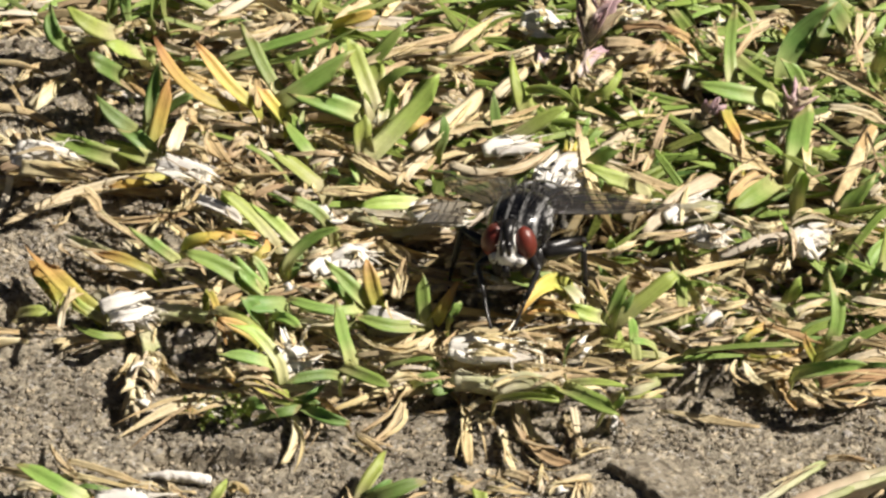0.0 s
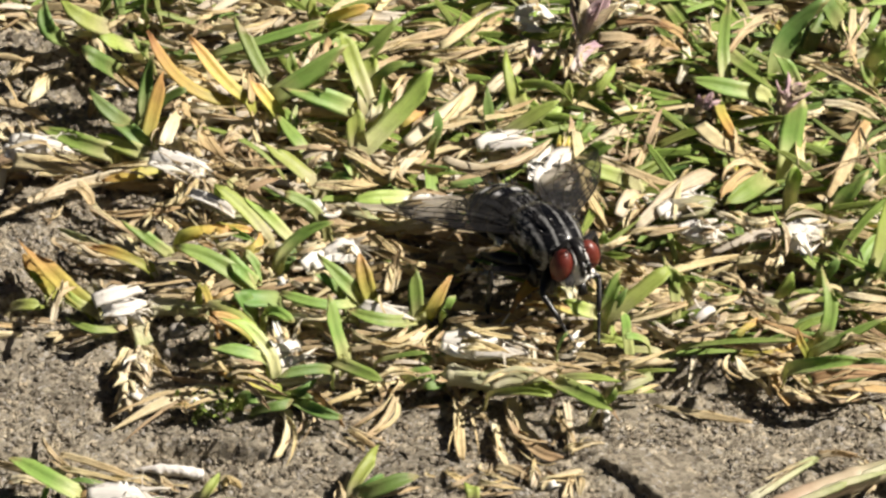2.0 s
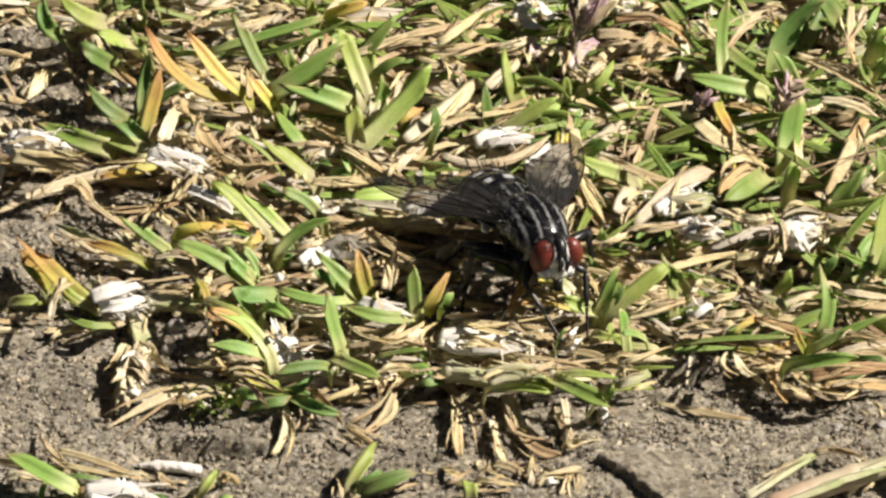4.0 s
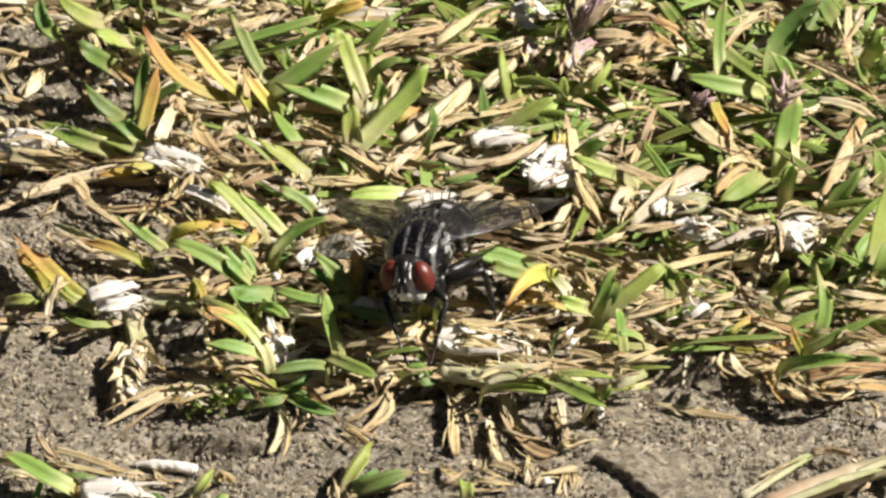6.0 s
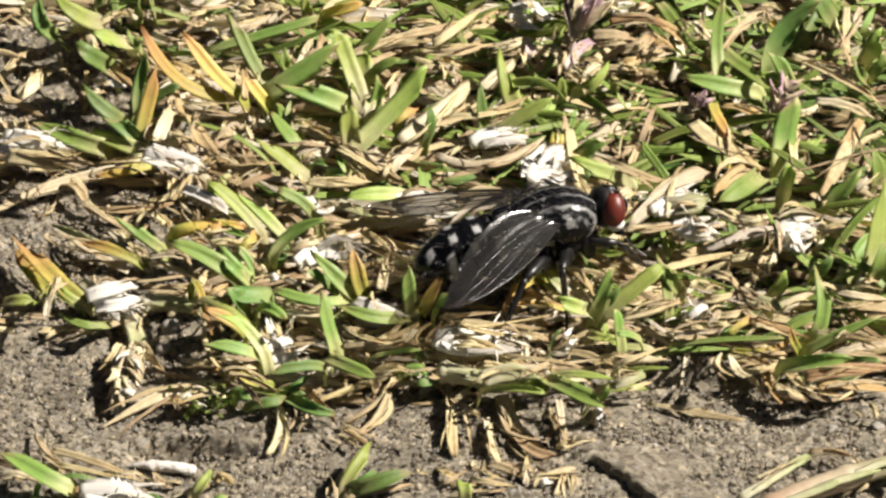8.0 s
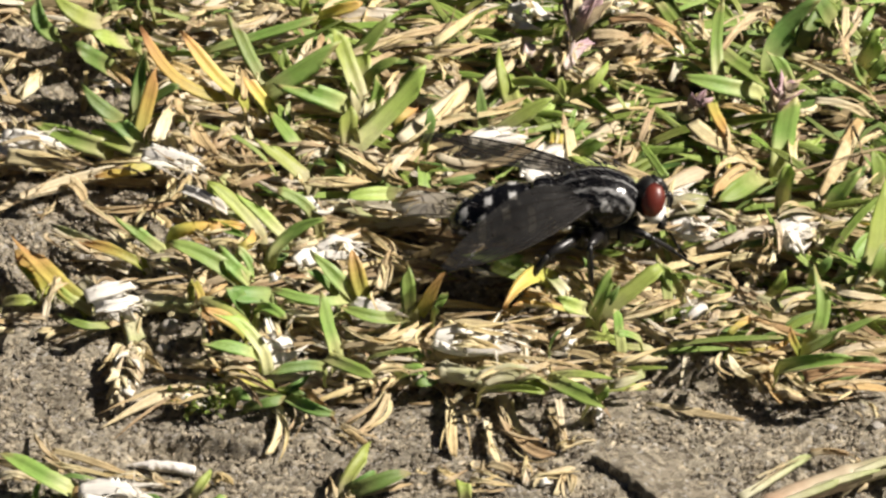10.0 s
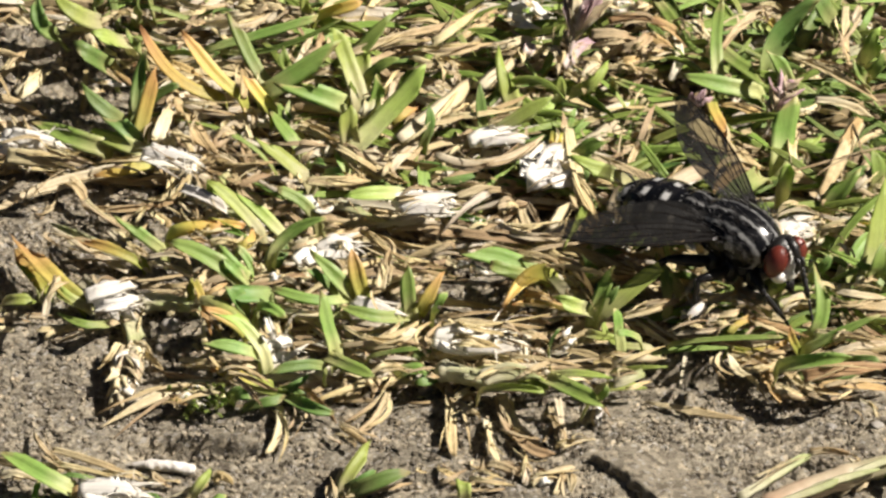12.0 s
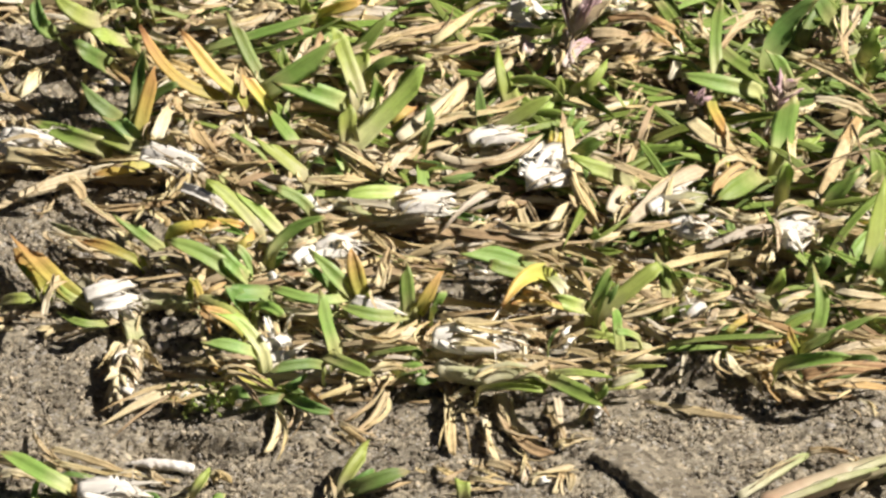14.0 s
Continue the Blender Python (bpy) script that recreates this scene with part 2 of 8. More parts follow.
def cover(x, y):
    """How thickly dead grass covers the soil, 0 to 1, at x, y in mm."""
    n = 1.6 * noise.noise(Vector((x * 0.16, y * 0.16, 1.7))) + 0.8 * noise.noise(Vector((x * 0.5, y * 0.5, 5.2)))
    edge = -11.4 + 0.8 * n
    if x > 10:
        edge += min(1.2, (x - 10) * 0.4) + 1.9 * max(0.0, 1 - abs(x - 12.6) / 2.6) ** 0.5
    if x < -10:
        edge += min(3.0, (-10 - x) * 0.8)
    c = max(0.0, min(1.0, (y - edge) / 2.0))
    bare = max(0.0, 1 - math.hypot((x + 19.5) / 11, (y - 0.5) / 7.5) + 0.2 * n)
    bare = max(bare, 1.0 - math.hypot((x + 20.5) / 5.5, (y - 13.5) / 5.0) + 0.2 * n)
    bare = max(bare, 1.0 - math.hypot((x + 18) / 9, (y + 9.0) / 5.0) + 0.2 * n)
    bare = max(bare, 0.8 - math.hypot((x - 14) / 4.0, (y + 1.2) / 1.2) + 0.15 * n)
    bare = max(bare, 0.9 - math.hypot((x - 2.4) / 2.8, (y + 2.8) / 1.7) + 0.15 * n)
    bare = max(bare, 1.1 - math.hypot((x - 12.3) / 3.2, (y + 8.4) / 1.9) + 0.15 * n)
    for px, py, rx, ry in GAPS:
        bare = max(bare, 0.75 - math.hypot((x - px) / (rx * 1.6), (y - py) / (ry * 1.6)) + 0.12 * n)
    for px, py, rx, ry, deep in PITS:
        if deep >= 2.0:
            bare = max(bare, 0.9 - math.hypot((x - px) / (rx * 1.15), (y - py) / (ry * 1.3)))
    bare = max(bare, 0.9 - math.hypot((x + 7.2) / 1.9, (y + 7.5) / 1.3) + 0.15 * n)
    return max(0.0, min(c, 1 - 3.5 * bare))


def ribbon(points, width, turn, curl=0.25, thick=0.07, taper=1.0, wave=0.0, seed=0, rings=9, blunt=0.12, foot=0.9, twist=0.0, sink=0.0, slant=0.0):
    """A blade of grass through three points (mm): a folded strip with thickness, uneven rims and a slanting end. sink carries its foot on down into the mat.
    Returns verts in metres, faces and uvs."""
    r = random.Random(seed)
    p0, p1, p2 = (Vector(p) for p in points)
    c = p1 * 2 - (p0 + p2) * 0.5
    face = Vector((0.24 + 0.12 * math.sin(turn * 3), -0.52, 0.82)).normalized()
    verts, uvs, faces = [], [], []
    crush = 0.45 * wave
    ph, ph2, ph3 = r.uniform(0, 6.28), r.uniform(0, 6.28), r.uniform(0, 6.28)
    skew = r.uniform(-1, 1) * slant
    long = (p2 - p0).length
    start = -sink / max(long, 0.5)
    for i in range(rings):
        t = start + (1 - start) * i / (rings - 1)
        q = p0 * (1 - t) ** 2 + c * (2 * t * (1 - t)) + p2 * t * t
        d = ((c - p0) * (1 - t) + (p2 - c) * t).normalized()
        if t < 0:
            q = p0.lerp(q, 0.35)
            q.z += t * long
        side = d.cross(face)
        if side.length < 0.25:
            side = d.cross(Vector((1, 0.2, 0.3)))
        side.normalize()
        side = Matrix.Rotation(turn + twist * (t - 0.4) + wave * 1.3 * math.sin(4.2 * t + ph), 3, d) @ side
        up = side.cross(d).normalized()
        w = width * (foot + (1 - foot) * min(1.0, max(0.0, t) / 0.3))
        k = max(0.0, (t - (1 - 0.45 * taper)) / (0.45 * taper)) if taper > 0 else 0.0
        w *= max(blunt, max(0.0, 1 - k ** 1.9) ** 0.75)
        w *= 0.5
        q = q + up * (wave * 0.35 * math.sin(6.5 * t + ph) * width) + side * (wave * 0.3 * math.sin(5.1 * t + ph2) * width)
        rim = {-1: 1 + wave * (0.4 * math.sin(7 * t + ph2) + 0.3 * math.sin(19 * t + ph)), 1: 1 + wave * (0.4 * math.sin(8 * t + ph3) + 0.3 * math.sin(23 * t + ph2))}
        f = curl * w * (1 + wave * math.sin(5 * t + ph3))
        lean = skew * width * max(0.0, (t - 0.6) / 0.4)
        for a, b, u in ((-1, f, 0), (-0.5, f * 0.25, 0.25), (0, 0, 0.5), (0.5, f * 0.25, 0.75), (1, f, 1)):
            edge = rim[-1] if a < 0 else rim[1]
            verts.append((q + d * (a * lean) + side * (a * w * edge * (1 + crush * 0.4 * r.uniform(-1, 1))) + up * (b + crush * w * r.uniform(-1, 1))) * MM)
            uvs.append((u, max(0.0, t)))
        for a, b, u in ((0.55, f * 0.25 - thick, 0.8), (-0.55, f * 0.25 - thick, 0.2)):
            verts.append((q + d * (a * lean) + side * (a * w) + up * b) * MM)
            uvs.append((u, max(0.0, t)))
    for i in range(rings - 1):
        for j in range(7):
            a, b = i * 7 + j, i * 7 + (j + 1) % 7
            faces.append((a, b, b + 7, a + 7))
    faces.append(tuple(range(6, -1, -1)))
    faces.append(tuple((rings - 1) * 7 + j for j in range(7)))
    return verts, faces, uvs


blade_count = [0]


def blade(parent, kind, base, middle, tip, width, turn=0.0, name="blade", **more):
    """One blade, in mm: a part of a tuft or, with no tuft, a thing of its own."""
    blade_count[0] += 1
    dry = kind in "SWKPOF"
    n = blade_count[0]
    if dry:  # shrivelled: folded, twisted, torn at the end
        args = dict(curl=(0.15, 0.5, 0.3, 0.8, 0.2, 0.6, -0.25)[n % 7], wave=(0.18, 0.3, 0.22, 0.38)[n % 4], taper=(0.3, 0.5, 0.8, 0.4, 1.1)[n % 5], blunt=(0.3, 0.6, 0.2, 0.75)[n % 4],
                    thick=0.06, rings=15, foot=0.72 + 0.07 * (n % 5), twist=(0.0, 0.35, -0.3, 0.6, -0.5, 0.15)[n % 6], slant=1.4)
    else:  # living: flat with a keel, the foot deep in the mat, some tips mown
        args = dict(curl=(0.3, 0.5, 0.2, 0.62)[n % 4], wave=0.07, taper=(0.6, 0.9, 1.2)[n % 3], blunt=(0.2, 0.12, 0.25)[n % 3], sink=0.8 if name == "blade" else 0.0, foot=1.0, rings=12, twist=(0.25, -0.3, 0.1)[n % 3], slant=0.5)
        if n % 5 in (0, 2):
            args.update(taper=0.22, blunt=0.6, slant=1.2)
    args.update(more)
    o = Vector(base) * MM if parent is None else parent.location
    v, f, u = ribbon((base, middle, tip), width, turn, seed=blade_count[0], **args)
    ob = link_mesh(name, [p - o for p in v], f, LEAF[kind], parent, uvs=u)
    if parent is None:
        ob.location = o
    return ob


DRY = {"S": "flat straw-coloured dry grass blade lying on thatch", "W": "bleached papery pale grass blade lying on thatch",
       "K": "withered brown grass blade lying on thatch", "G": "loose green grass blade lying on thatch",
       "L": "loose yellow-green grass blade lying on thatch", "Y": "loose yellow grass blade lying on thatch", "P": "purplish dry grass husk on thatch",
       "N": "pale thick grass sheath lying on thatch", "O": "orange-brown rotting grass blade lying on thatch",
       "F": "white papery leaf sheath shred on thatch"}


splinters = []


def dry(kind, base, middle, tip, width, turn=0.0, label="", **more):
    ob = blade(None, kind, base, middle, tip, width, turn, "dry_grass_blade", **more)
    splinters.append((Vector(base), Vector(middle), Vector(tip), width))
    return tagged(ob, label or DRY[kind], "dry grass", "loose dry blades")


def fibres():
    """Fine threads and slivers that have split off the dry blades and lie along them."""
    r = random.Random(77)
    verts, faces, uvs = [], [], []
    for a, m, e, width in splinters:
        for i in range(3):
            wander = Vector((r.gauss(0, 0.35), r.gauss(0, 0.35), r.uniform(-0.25, 0.18)))
            spin = Matrix.Rotation(r.gauss(0, 0.3), 3, "Z")
            k = r.uniform(0.45, 1.15)
            p, q = m + spin @ (a - m) * k + wander, m + spin @ (e - m) * k + wander
            v, f, u = ribbon((p, m + wander + Vector((r.uniform(-0.3, 0.3), r.uniform(-0.3, 0.3), r.uniform(0, 0.2))), q), r.choice((0.06, 0.1, 0.16, 0.24, 0.32)), r.uniform(-0.7, 0.7),
                             curl=r.uniform(0, 0.9), thick=0.03, wave=0.4, seed=r.randrange(99999), rings=8, blunt=0.1, taper=1.6, foot=0.4, twist=r.uniform(-1, 1))
            n = len(verts)
            verts += v
            uvs += u
            faces += [tuple(j + n for j in c) for c in f]
    tagged(link_mesh("grass_fibres", verts, faces, LITTER["S"], uvs=uvs), "thin straw-coloured slivers and fibres of dry grass", "grass", kind="stuff")


def tuft(at, label):
    return empty("grass_tuft", Vector(at) * MM, label=label, category="grass", group="grass tufts")


# ---- ground ----
def ground():
    fine = list(np.arange(-27, 27.01, 0.16))
    xs = [-6e4, -2e4, -6000, -2000, -600, -200, -80, -45, -34] + fine + [34, 45, 80, 200, 600, 2000, 6000, 2e4, 6e4]
    fine = list(np.arange(-22, 26.01, 0.16))
    ys = [-6e4, -2e4, -6000, -2000, -600, -200, -80, -45, -30] + fine + [32, 45, 80, 200, 600, 2000, 6000, 2e4, 6e4]
    verts = []
    for y in ys:
        for x in xs:
            near = 1.0 if abs(x) < 28 and -23 < y < 27 else 0.0
            z = lift(x, y) if near else 0.0
            if near:
                z += 0.13 * noise.noise(Vector((x * 1.5, y * 1.5, 0.4))) + 0.12 * abs(noise.noise(Vector((x * 3.1, y * 3.1, 6.4)))) + 0.09 * noise.noise(Vector((x * 6.3, y * 6.3, 2.4)))
            verts.append((x * MM, y * MM, z * MM))
    n = len(xs)
    faces = [(j * n + i, j * n + i + 1, (j + 1) * n + i + 1, (j + 1) * n + i) for j in range(len(ys) - 1) for i in range(n - 1)]
    return tagged(link_mesh("ground", verts, faces, SOIL), "dry grey-brown packed soil with cracks and grit", "soil", kind="structure")


ground()


def crumbs():
    base = [Vector(p) for p in ((1, 0, 0), (-1, 0, 0), (0, 1, 0), (0, -1, 0), (0, 0, 1), (0, 0, -1))]
    tris = [(0, 2, 4), (2, 1, 4), (1, 3, 4), (3, 0, 4), (2, 0, 5), (1, 2, 5), (3, 1, 5), (0, 3, 5)]
    for name, material, count, lo, hi, seed, label in (
            ("soil_crumbs", CRUMB, 38000, 0.04, 0.19, 3, "loose grey-brown soil crumbs and grit on packed soil"),
            ("pale_grit", PALE_GRIT, 8000, 0.03, 0.095, 4, "tiny pale mineral grains scattered on soil"),
            ("humus_lumps", DARK_SOIL, 2600, 0.1, 0.3, 5, "dark crumbly humus under the dead grass")):
        r = random.Random(seed)
        verts, faces = [], []
        while len(verts) < count * 6:
            x, y = r.uniform(-27, 27), r.uniform(-21, 25)
            c = cover(x, y)
            if (name == "humus_lumps") == (c < 0.25) and (name == "humus_lumps" or r.random() > 0.12):
                continue
            s = lo + (hi - lo) * r.random() ** 2.8
            e = Euler((r.uniform(0, 6), r.uniform(0, 6), r.uniform(0, 6))).to_matrix()
            o = Vector((x, y, lift(x, y) + s * 0.35))
            k = len(verts)
            for b in base:
                p = e @ (b * s * r.uniform(0.7, 1.35))
                p.z *= 0.75
                verts.append((o + p) * MM)
            faces += [(a + k, b + k, c + k) for a, b, c in tris]
        tagged(link_mesh(name, verts, faces, material, smooth=False), label, "soil", kind="stuff")


crumbs()


def litter():
    """The mat of short dead and living blades that covers the soil: many small folded strips in layers."""
    plan = (("S", "straw_litter", 1000, 2.4, 7.0, 0.22, 0.72, 0.05, 0.68, 0.05, "mat of flattened straw-coloured dead grass"),
            ("W", "bleached_litter", 620, 1.4, 5.6, 0.14, 0.62, 0.15, 0.8, 0.07, "bleached papery scraps of dead grass"),
            ("K", "brown_litter", 1100, 1.6, 5.2, 0.12, 0.6, 0.05, 0.6, 0.06, "brown rotting grass scraps low in the thatch"),
            ("G", "short_grass", 380, 2.4, 5.4, 0.3, 0.56, 0.4, 1.1, 0.5, "short green grass blades growing through thatch"),
            ("D", "low_green_leaves", 340, 2.0, 4.6, 0.24, 0.48, 0.2, 0.8, 0.35, "small dark green leaves low in the thatch"))
    for seed, (kind, name, count, l0, l1, w0, w1, z0, z1, rise, label) in enumerate(plan):
        r = random.Random(40 + seed)
        verts, faces, uvs, made = [], [], [], 0
        while made < count:
            x, y = r.uniform(-27, 27), r.uniform(-16, 26)
            c = cover(x, y)
            if kind in "SW":
                c *= 1 - 0.45 * max(0.0, min(1.0, (x - 4) / 10)) * max(0.0, min(1.0, (y - 3) / 8))
            if kind in "GD":
                c *= 0.25 + 0.75 * max(0.0, min(1.0, 0.35 + 0.05 * (x + 2) + 0.06 * (y - 2)))
            if kind in "GD" and c < 0.4:
                continue
            if r.random() > c * c + (0.006 if kind in "SWK" else 0.0):
                continue
            l, w = r.uniform(l0, l1), r.uniform(w0, w1)
            a = r.gauss(0, 0.55) + (math.pi if r.random() < 0.5 else 0) if r.random() < 0.8 else r.uniform(0, 6.28)
            z = lift(x, y) + (z0 + (z1 - z0) * r.random() ** 1.4) * (0.25 + 0.75 * c)
            up = l * r.uniform(-0.04, rise)
            d = Vector((math.cos(a), math.sin(a), 0))
            if r.random() > 0.1 + min(cover(x + d.x * l * 0.5, y + d.y * l * 0.5), cover(x + d.x * l, y + d.y * l)):
                continue
            made += 1
            p0 = Vector((x, y, z))
            p2 = p0 + d * l + Vector((0, 0, up))
            p1 = (p0 + p2) / 2 + Vector((r.uniform(-0.12, 0.12) * l, r.uniform(-0.12, 0.12) * l, r.uniform(0, 0.14) * l))
            v, f, u = ribbon((p0, p1, p2), w, r.uniform(-0.6, 0.6), curl=r.uniform(-0.3, 0.7), thick=0.04, wave=0.3 if kind in "SWK" else 0.1,
                             seed=made + seed * 10000, rings=9, blunt=r.uniform(0.1, 0.6) if kind in "SWK" else 0.05, foot=r.uniform(0.3, 0.9), taper=r.uniform(0.6, 1.8),
                             twist=r.gauss(0, 0.7) if kind in "SWK" else 0.2, slant=1.3)
            k = len(verts)
            verts += v
            uvs += u
            faces += [tuple(i + k for i in q) for q in f]
        tagged(link_mesh(name, verts, faces, LITTER[kind], uvs=uvs), label, "grass", kind="stuff")


litter()


# ---- grass tufts and loose dry blades ----

# tall blades added past the far edge of view to shade the soil
t = tuft((-19.72, 18.35, 0.4), 'added tall green blades, mostly out of view, that cast shade')
blade(t, 'D', (-16.45, 18.8, 0.86), (-16.77, 17.76, 4), (-16.42, 17.95, 7), 0.80, 0.09)
blade(t, 'G', (-15.6, 19.09, 0.86), (-15.22, 17.76, 4), (-15.7, 17.73, 7.5), 0.75, 0.17)
blade(t, 'D', (-17.74, 19.18, 0.86), (-17.35, 18.24, 4), (-17.85, 18.16, 6.5), 0.75, 0.21)
blade(t, 'G', (-14.61, 19.18, 0.86), (-14.75, 18.24, 4), (-14.03, 17.95, 7), 0.68, 0.31)

dry('W', (-20.58, 18.96, 0.6), (-19.81, 19.12, 0.63), (-19.04, 19.42, 0.48), 0.22, 0.34)
dry('W', (-19.64, 16.11, 0.22), (-19.35, 15.77, 0.29), (-19.05, 15.6, 0.29), 0.22, -0.21)
dry('K', (-17.91, 15.39, 0.35), (-17.89, 13.53, 0.51), (-18.08, 12.11, 0.48), 0.27, -0.14)


dry('Y', (-14.27, 6.76, 1.15), (-15.76, 5.89, 1.33), (-17.15, 5.8, 1.08), 0.55, -0.09)
dry('W', (-15.06, 6.94, 0.65), (-18.69, 5.81, 0.72), (-21.79, 3.58, 0.65), 0.66, -0.15, wave=0.15)
dry('W', (-13.89, 8.36, 1.33), (-13.67, 7.97, 1.44), (-13.45, 7.69, 1.5), 0.71, 0.29)
dry('K', (-12.56, 5.55, 1.42), (-11.74, 6.18, 1.7), (-10.63, 6.24, 1.74), 0.27, 0.03)
dry('K', (-12.15, 5.26, 1.32), (-12.02, 6.08, 1.5), (-11.64, 7.72, 1.48), 0.22, 0.13)

t = tuft((-8.69, 13.06, 0.4), 'green grass tuft with short cut blades on thatch')
blade(t, 'G', (-11.13, 16.05, 1.01), (-8.25, 14.23, 2.61), (-4.88, 14.16, 4.62), 0.34, -0.26)
blade(t, 'G', (-7.01, 7.85, 1.01), (-7.76, 8.41, 1.74), (-8.64, 9.8, 2.06), 0.80, 0.16)


dry('K', (-7.13, 9.01, 1.66), (-5.94, 7.89, 1.84), (-4.88, 6.8, 1.74), 0.41, 0.33)
dry('W', (-3.57, 5.68, 1.47), (-1.91, 6.9, 1.8), (0.03, 9.86, 1.62), 0.60, -0.07)
dry('S', (-3.99, 5.75, 1.43), (-2.32, 5.71, 1.83), (-0.39, 5.51, 1.81), 0.55, 0.32)
dry('S', (-3.72, 6.64, 1.52), (-2.33, 7.28, 1.72), (-1.22, 7.92, 1.63), 0.38, -0.11)
dry('K', (-9.24, 5.73, 1.57), (-9.82, 6.94, 1.66), (-10.12, 8.29, 1.55), 0.49, 0.14)

t = tuft((-1.08, 5.09, 0.4), 'short green grass tuft in pale thatch')
blade(t, 'D', (-1.78, 6.66, 1.01), (-0.94, 6.2, 1.5), (0.17, 5.66, 1.73), 0.31, -0.14)
blade(t, 'G', (-0.99, 4.02, 1.01), (-1.08, 4.68, 1.52), (-1.16, 5.95, 1.75), 0.80, 0.31)
blade(t, 'D', (-0.17, 5.15, 0.94), (1, 5.13, 1.2), (2.44, 5.7, 1.08), 0.75, 0.10)
blade(t, 'D', (-0.11, 3.21, 1.01), (0.99, 1.93, 1.47), (2.14, 1.42, 1.6), 0.43, -0.03)
blade(t, 'G', (-4.77, 6.29, 1.01), (-5.1, 6.62, 1.33), (-5.39, 7.27, 1.48), 0.50, 0.22)
blade(t, 'D', (-1.77, 4.47, 1.01), (-2.32, 4.46, 1.27), (-2.6, 4.71, 1.38), 0.62, 0.10)

dry('K', (0.59, 16.01, 1.48), (1.58, 17.42, 1.67), (2.78, 19.28, 1.53), 0.30, 0.24)
dry('S', (-0.11, 6.75, 1.63), (0.86, 7.24, 1.74), (2.11, 7.27, 1.61), 0.33, 0.13)

t = tuft((2.69, 9.9, 0.4), 'upright green blades of a low grass tuft')
blade(t, 'D', (2.17, 8.35, 1.01), (2.26, 8.69, 1.32), (2.18, 9.58, 1.47), 0.62, 0.15)
blade(t, 'L', (2.17, 8.35, 1.01), (2.95, 8.44, 1.54), (3.92, 8.79, 1.77), 0.46, 0.16)
blade(t, 'G', (6.07, 8.22, 1.01), (6.57, 8.8, 1.52), (7.19, 9.63, 1.75), 0.41, -0.23)

dry('W', (2.67, 7.65, 1.52), (3.5, 8.05, 1.68), (3.92, 8.52, 1.67), 0.55, 0.10, wave=0.7)
dry('S', (6.34, 7.83, 1.3), (6.01, 8.46, 1.83), (5.84, 9.14, 2.16), 0.41, 0.15)
dry('S', (6.48, 5.98, 1.3), (6.78, 3.44, 1.58), (7.35, 1.07, 1.53), 0.55, -0.04)
dry('S', (5.54, 3.53, 1.53), (6.11, 4.87, 1.54), (6.24, 4.1, 1.47), 0.71, 0.13, wave=0.7)
dry('W', (6.78, 7.73, 1.53), (7.96, 8.77, 1.66), (9.21, 10.12, 1.48), 0.58, -0.02)
dry('W', (6.5, 7.54, 1.38), (7.67, 8, 1.58), (8.94, 9.01, 1.48), 0.52, -0.26)
dry('S', (9.28, 7.11, 0.94), (9.75, 7.99, 1.96), (10.35, 9.46, 2.59), 0.36, -0.21)
dry('S', (9.62, 8.03, 1.31), (9.27, 6.95, 1.53), (9.01, 5.27, 1.57), 0.33, -0.08)
dry('K', (7.08, 4.91, 1.52), (8.16, 4.1, 1.71), (9.11, 2.87, 1.64), 0.38, -0.18)

t = tuft((10.2, 8.06, 0.4), 'small dark leafy green tuft among straw')
blade(t, 'D', (9.88, 6.52, 1.01), (10.3, 6.86, 1.32), (10.85, 6.93, 1.46), 0.62, 0.28)
blade(t, 'D', (9.33, 6.98, 1.01), (9.88, 7.07, 1.34), (10.17, 7.72, 1.48), 0.50, -0.35)
blade(t, 'D', (10.42, 5.84, 1.01), (10.97, 6.16, 1.33), (11.52, 5.99, 1.48), 0.50, -0.07)
blade(t, 'G', (9.59, 5.84, 1.01), (9.01, 4.86, 1.3), (8.46, 5.31, 1.42), 0.43, -0.16)

t = tuft((13.84, 14.09, 0.4), 'tall green grass tuft with slender blades')
blade(t, 'D', (18, 17, 1.01), (18.58, 17.89, 1.55), (18.89, 18.87, 1.79), 0.75, -0.06)

dry('W', (20.52, 18.05, 1.34), (20.72, 18.34, 1.56), (20.88, 19.09, 1.67), 0.33, -0.09)

t = tuft((21.37, 15.51, 0.4), 'green grass tuft at the edge of the thatch')
blade(t, 'G', (20.86, 17.72, 1.01), (21.2, 18.1, 1.44), (21.6, 19.18, 1.63), 0.37, 0.08)
blade(t, 'G', (19.48, 18.91, 1.01), (19.78, 19.39, 1.27), (20.07, 19.65, 1.38), 0.43, -0.28)


t = tuft((16.77, 8.52, 0.4), 'bright green tuft between straw and husks')
blade(t, 'D', (21.19, 8.35, 1.01), (21.87, 8.4, 1.36), (22.42, 8.35, 1.51), 0.62, 0.22)


t = tuft((-13.57, 0.37, 0.4), 'sprawling green and straw tuft on bare soil')
blade(t, 'N', (-14.48, -0.3, 0.36), (-16.86, 0.71, 0.72), (-19.21, 2.84, 0.36), 0.60, -0.09)
blade(t, 'L', (-10.5, 5.84, 1.01), (-11.04, 4.99, 1.22), (-11.29, 4.2, 1.29), 0.55, -0.25)

dry('W', (-12.26, 4.49, 1.5), (-11.57, 4.59, 1.7), (-10.81, 3.98, 1.73), 0.55, 0.33, wave=0.7)
dry('K', (-13.4, 4.7, 0.5), (-12.86, 5.4, 0.62), (-12.2, 6.69, 0.54), 0.27, 0.28)
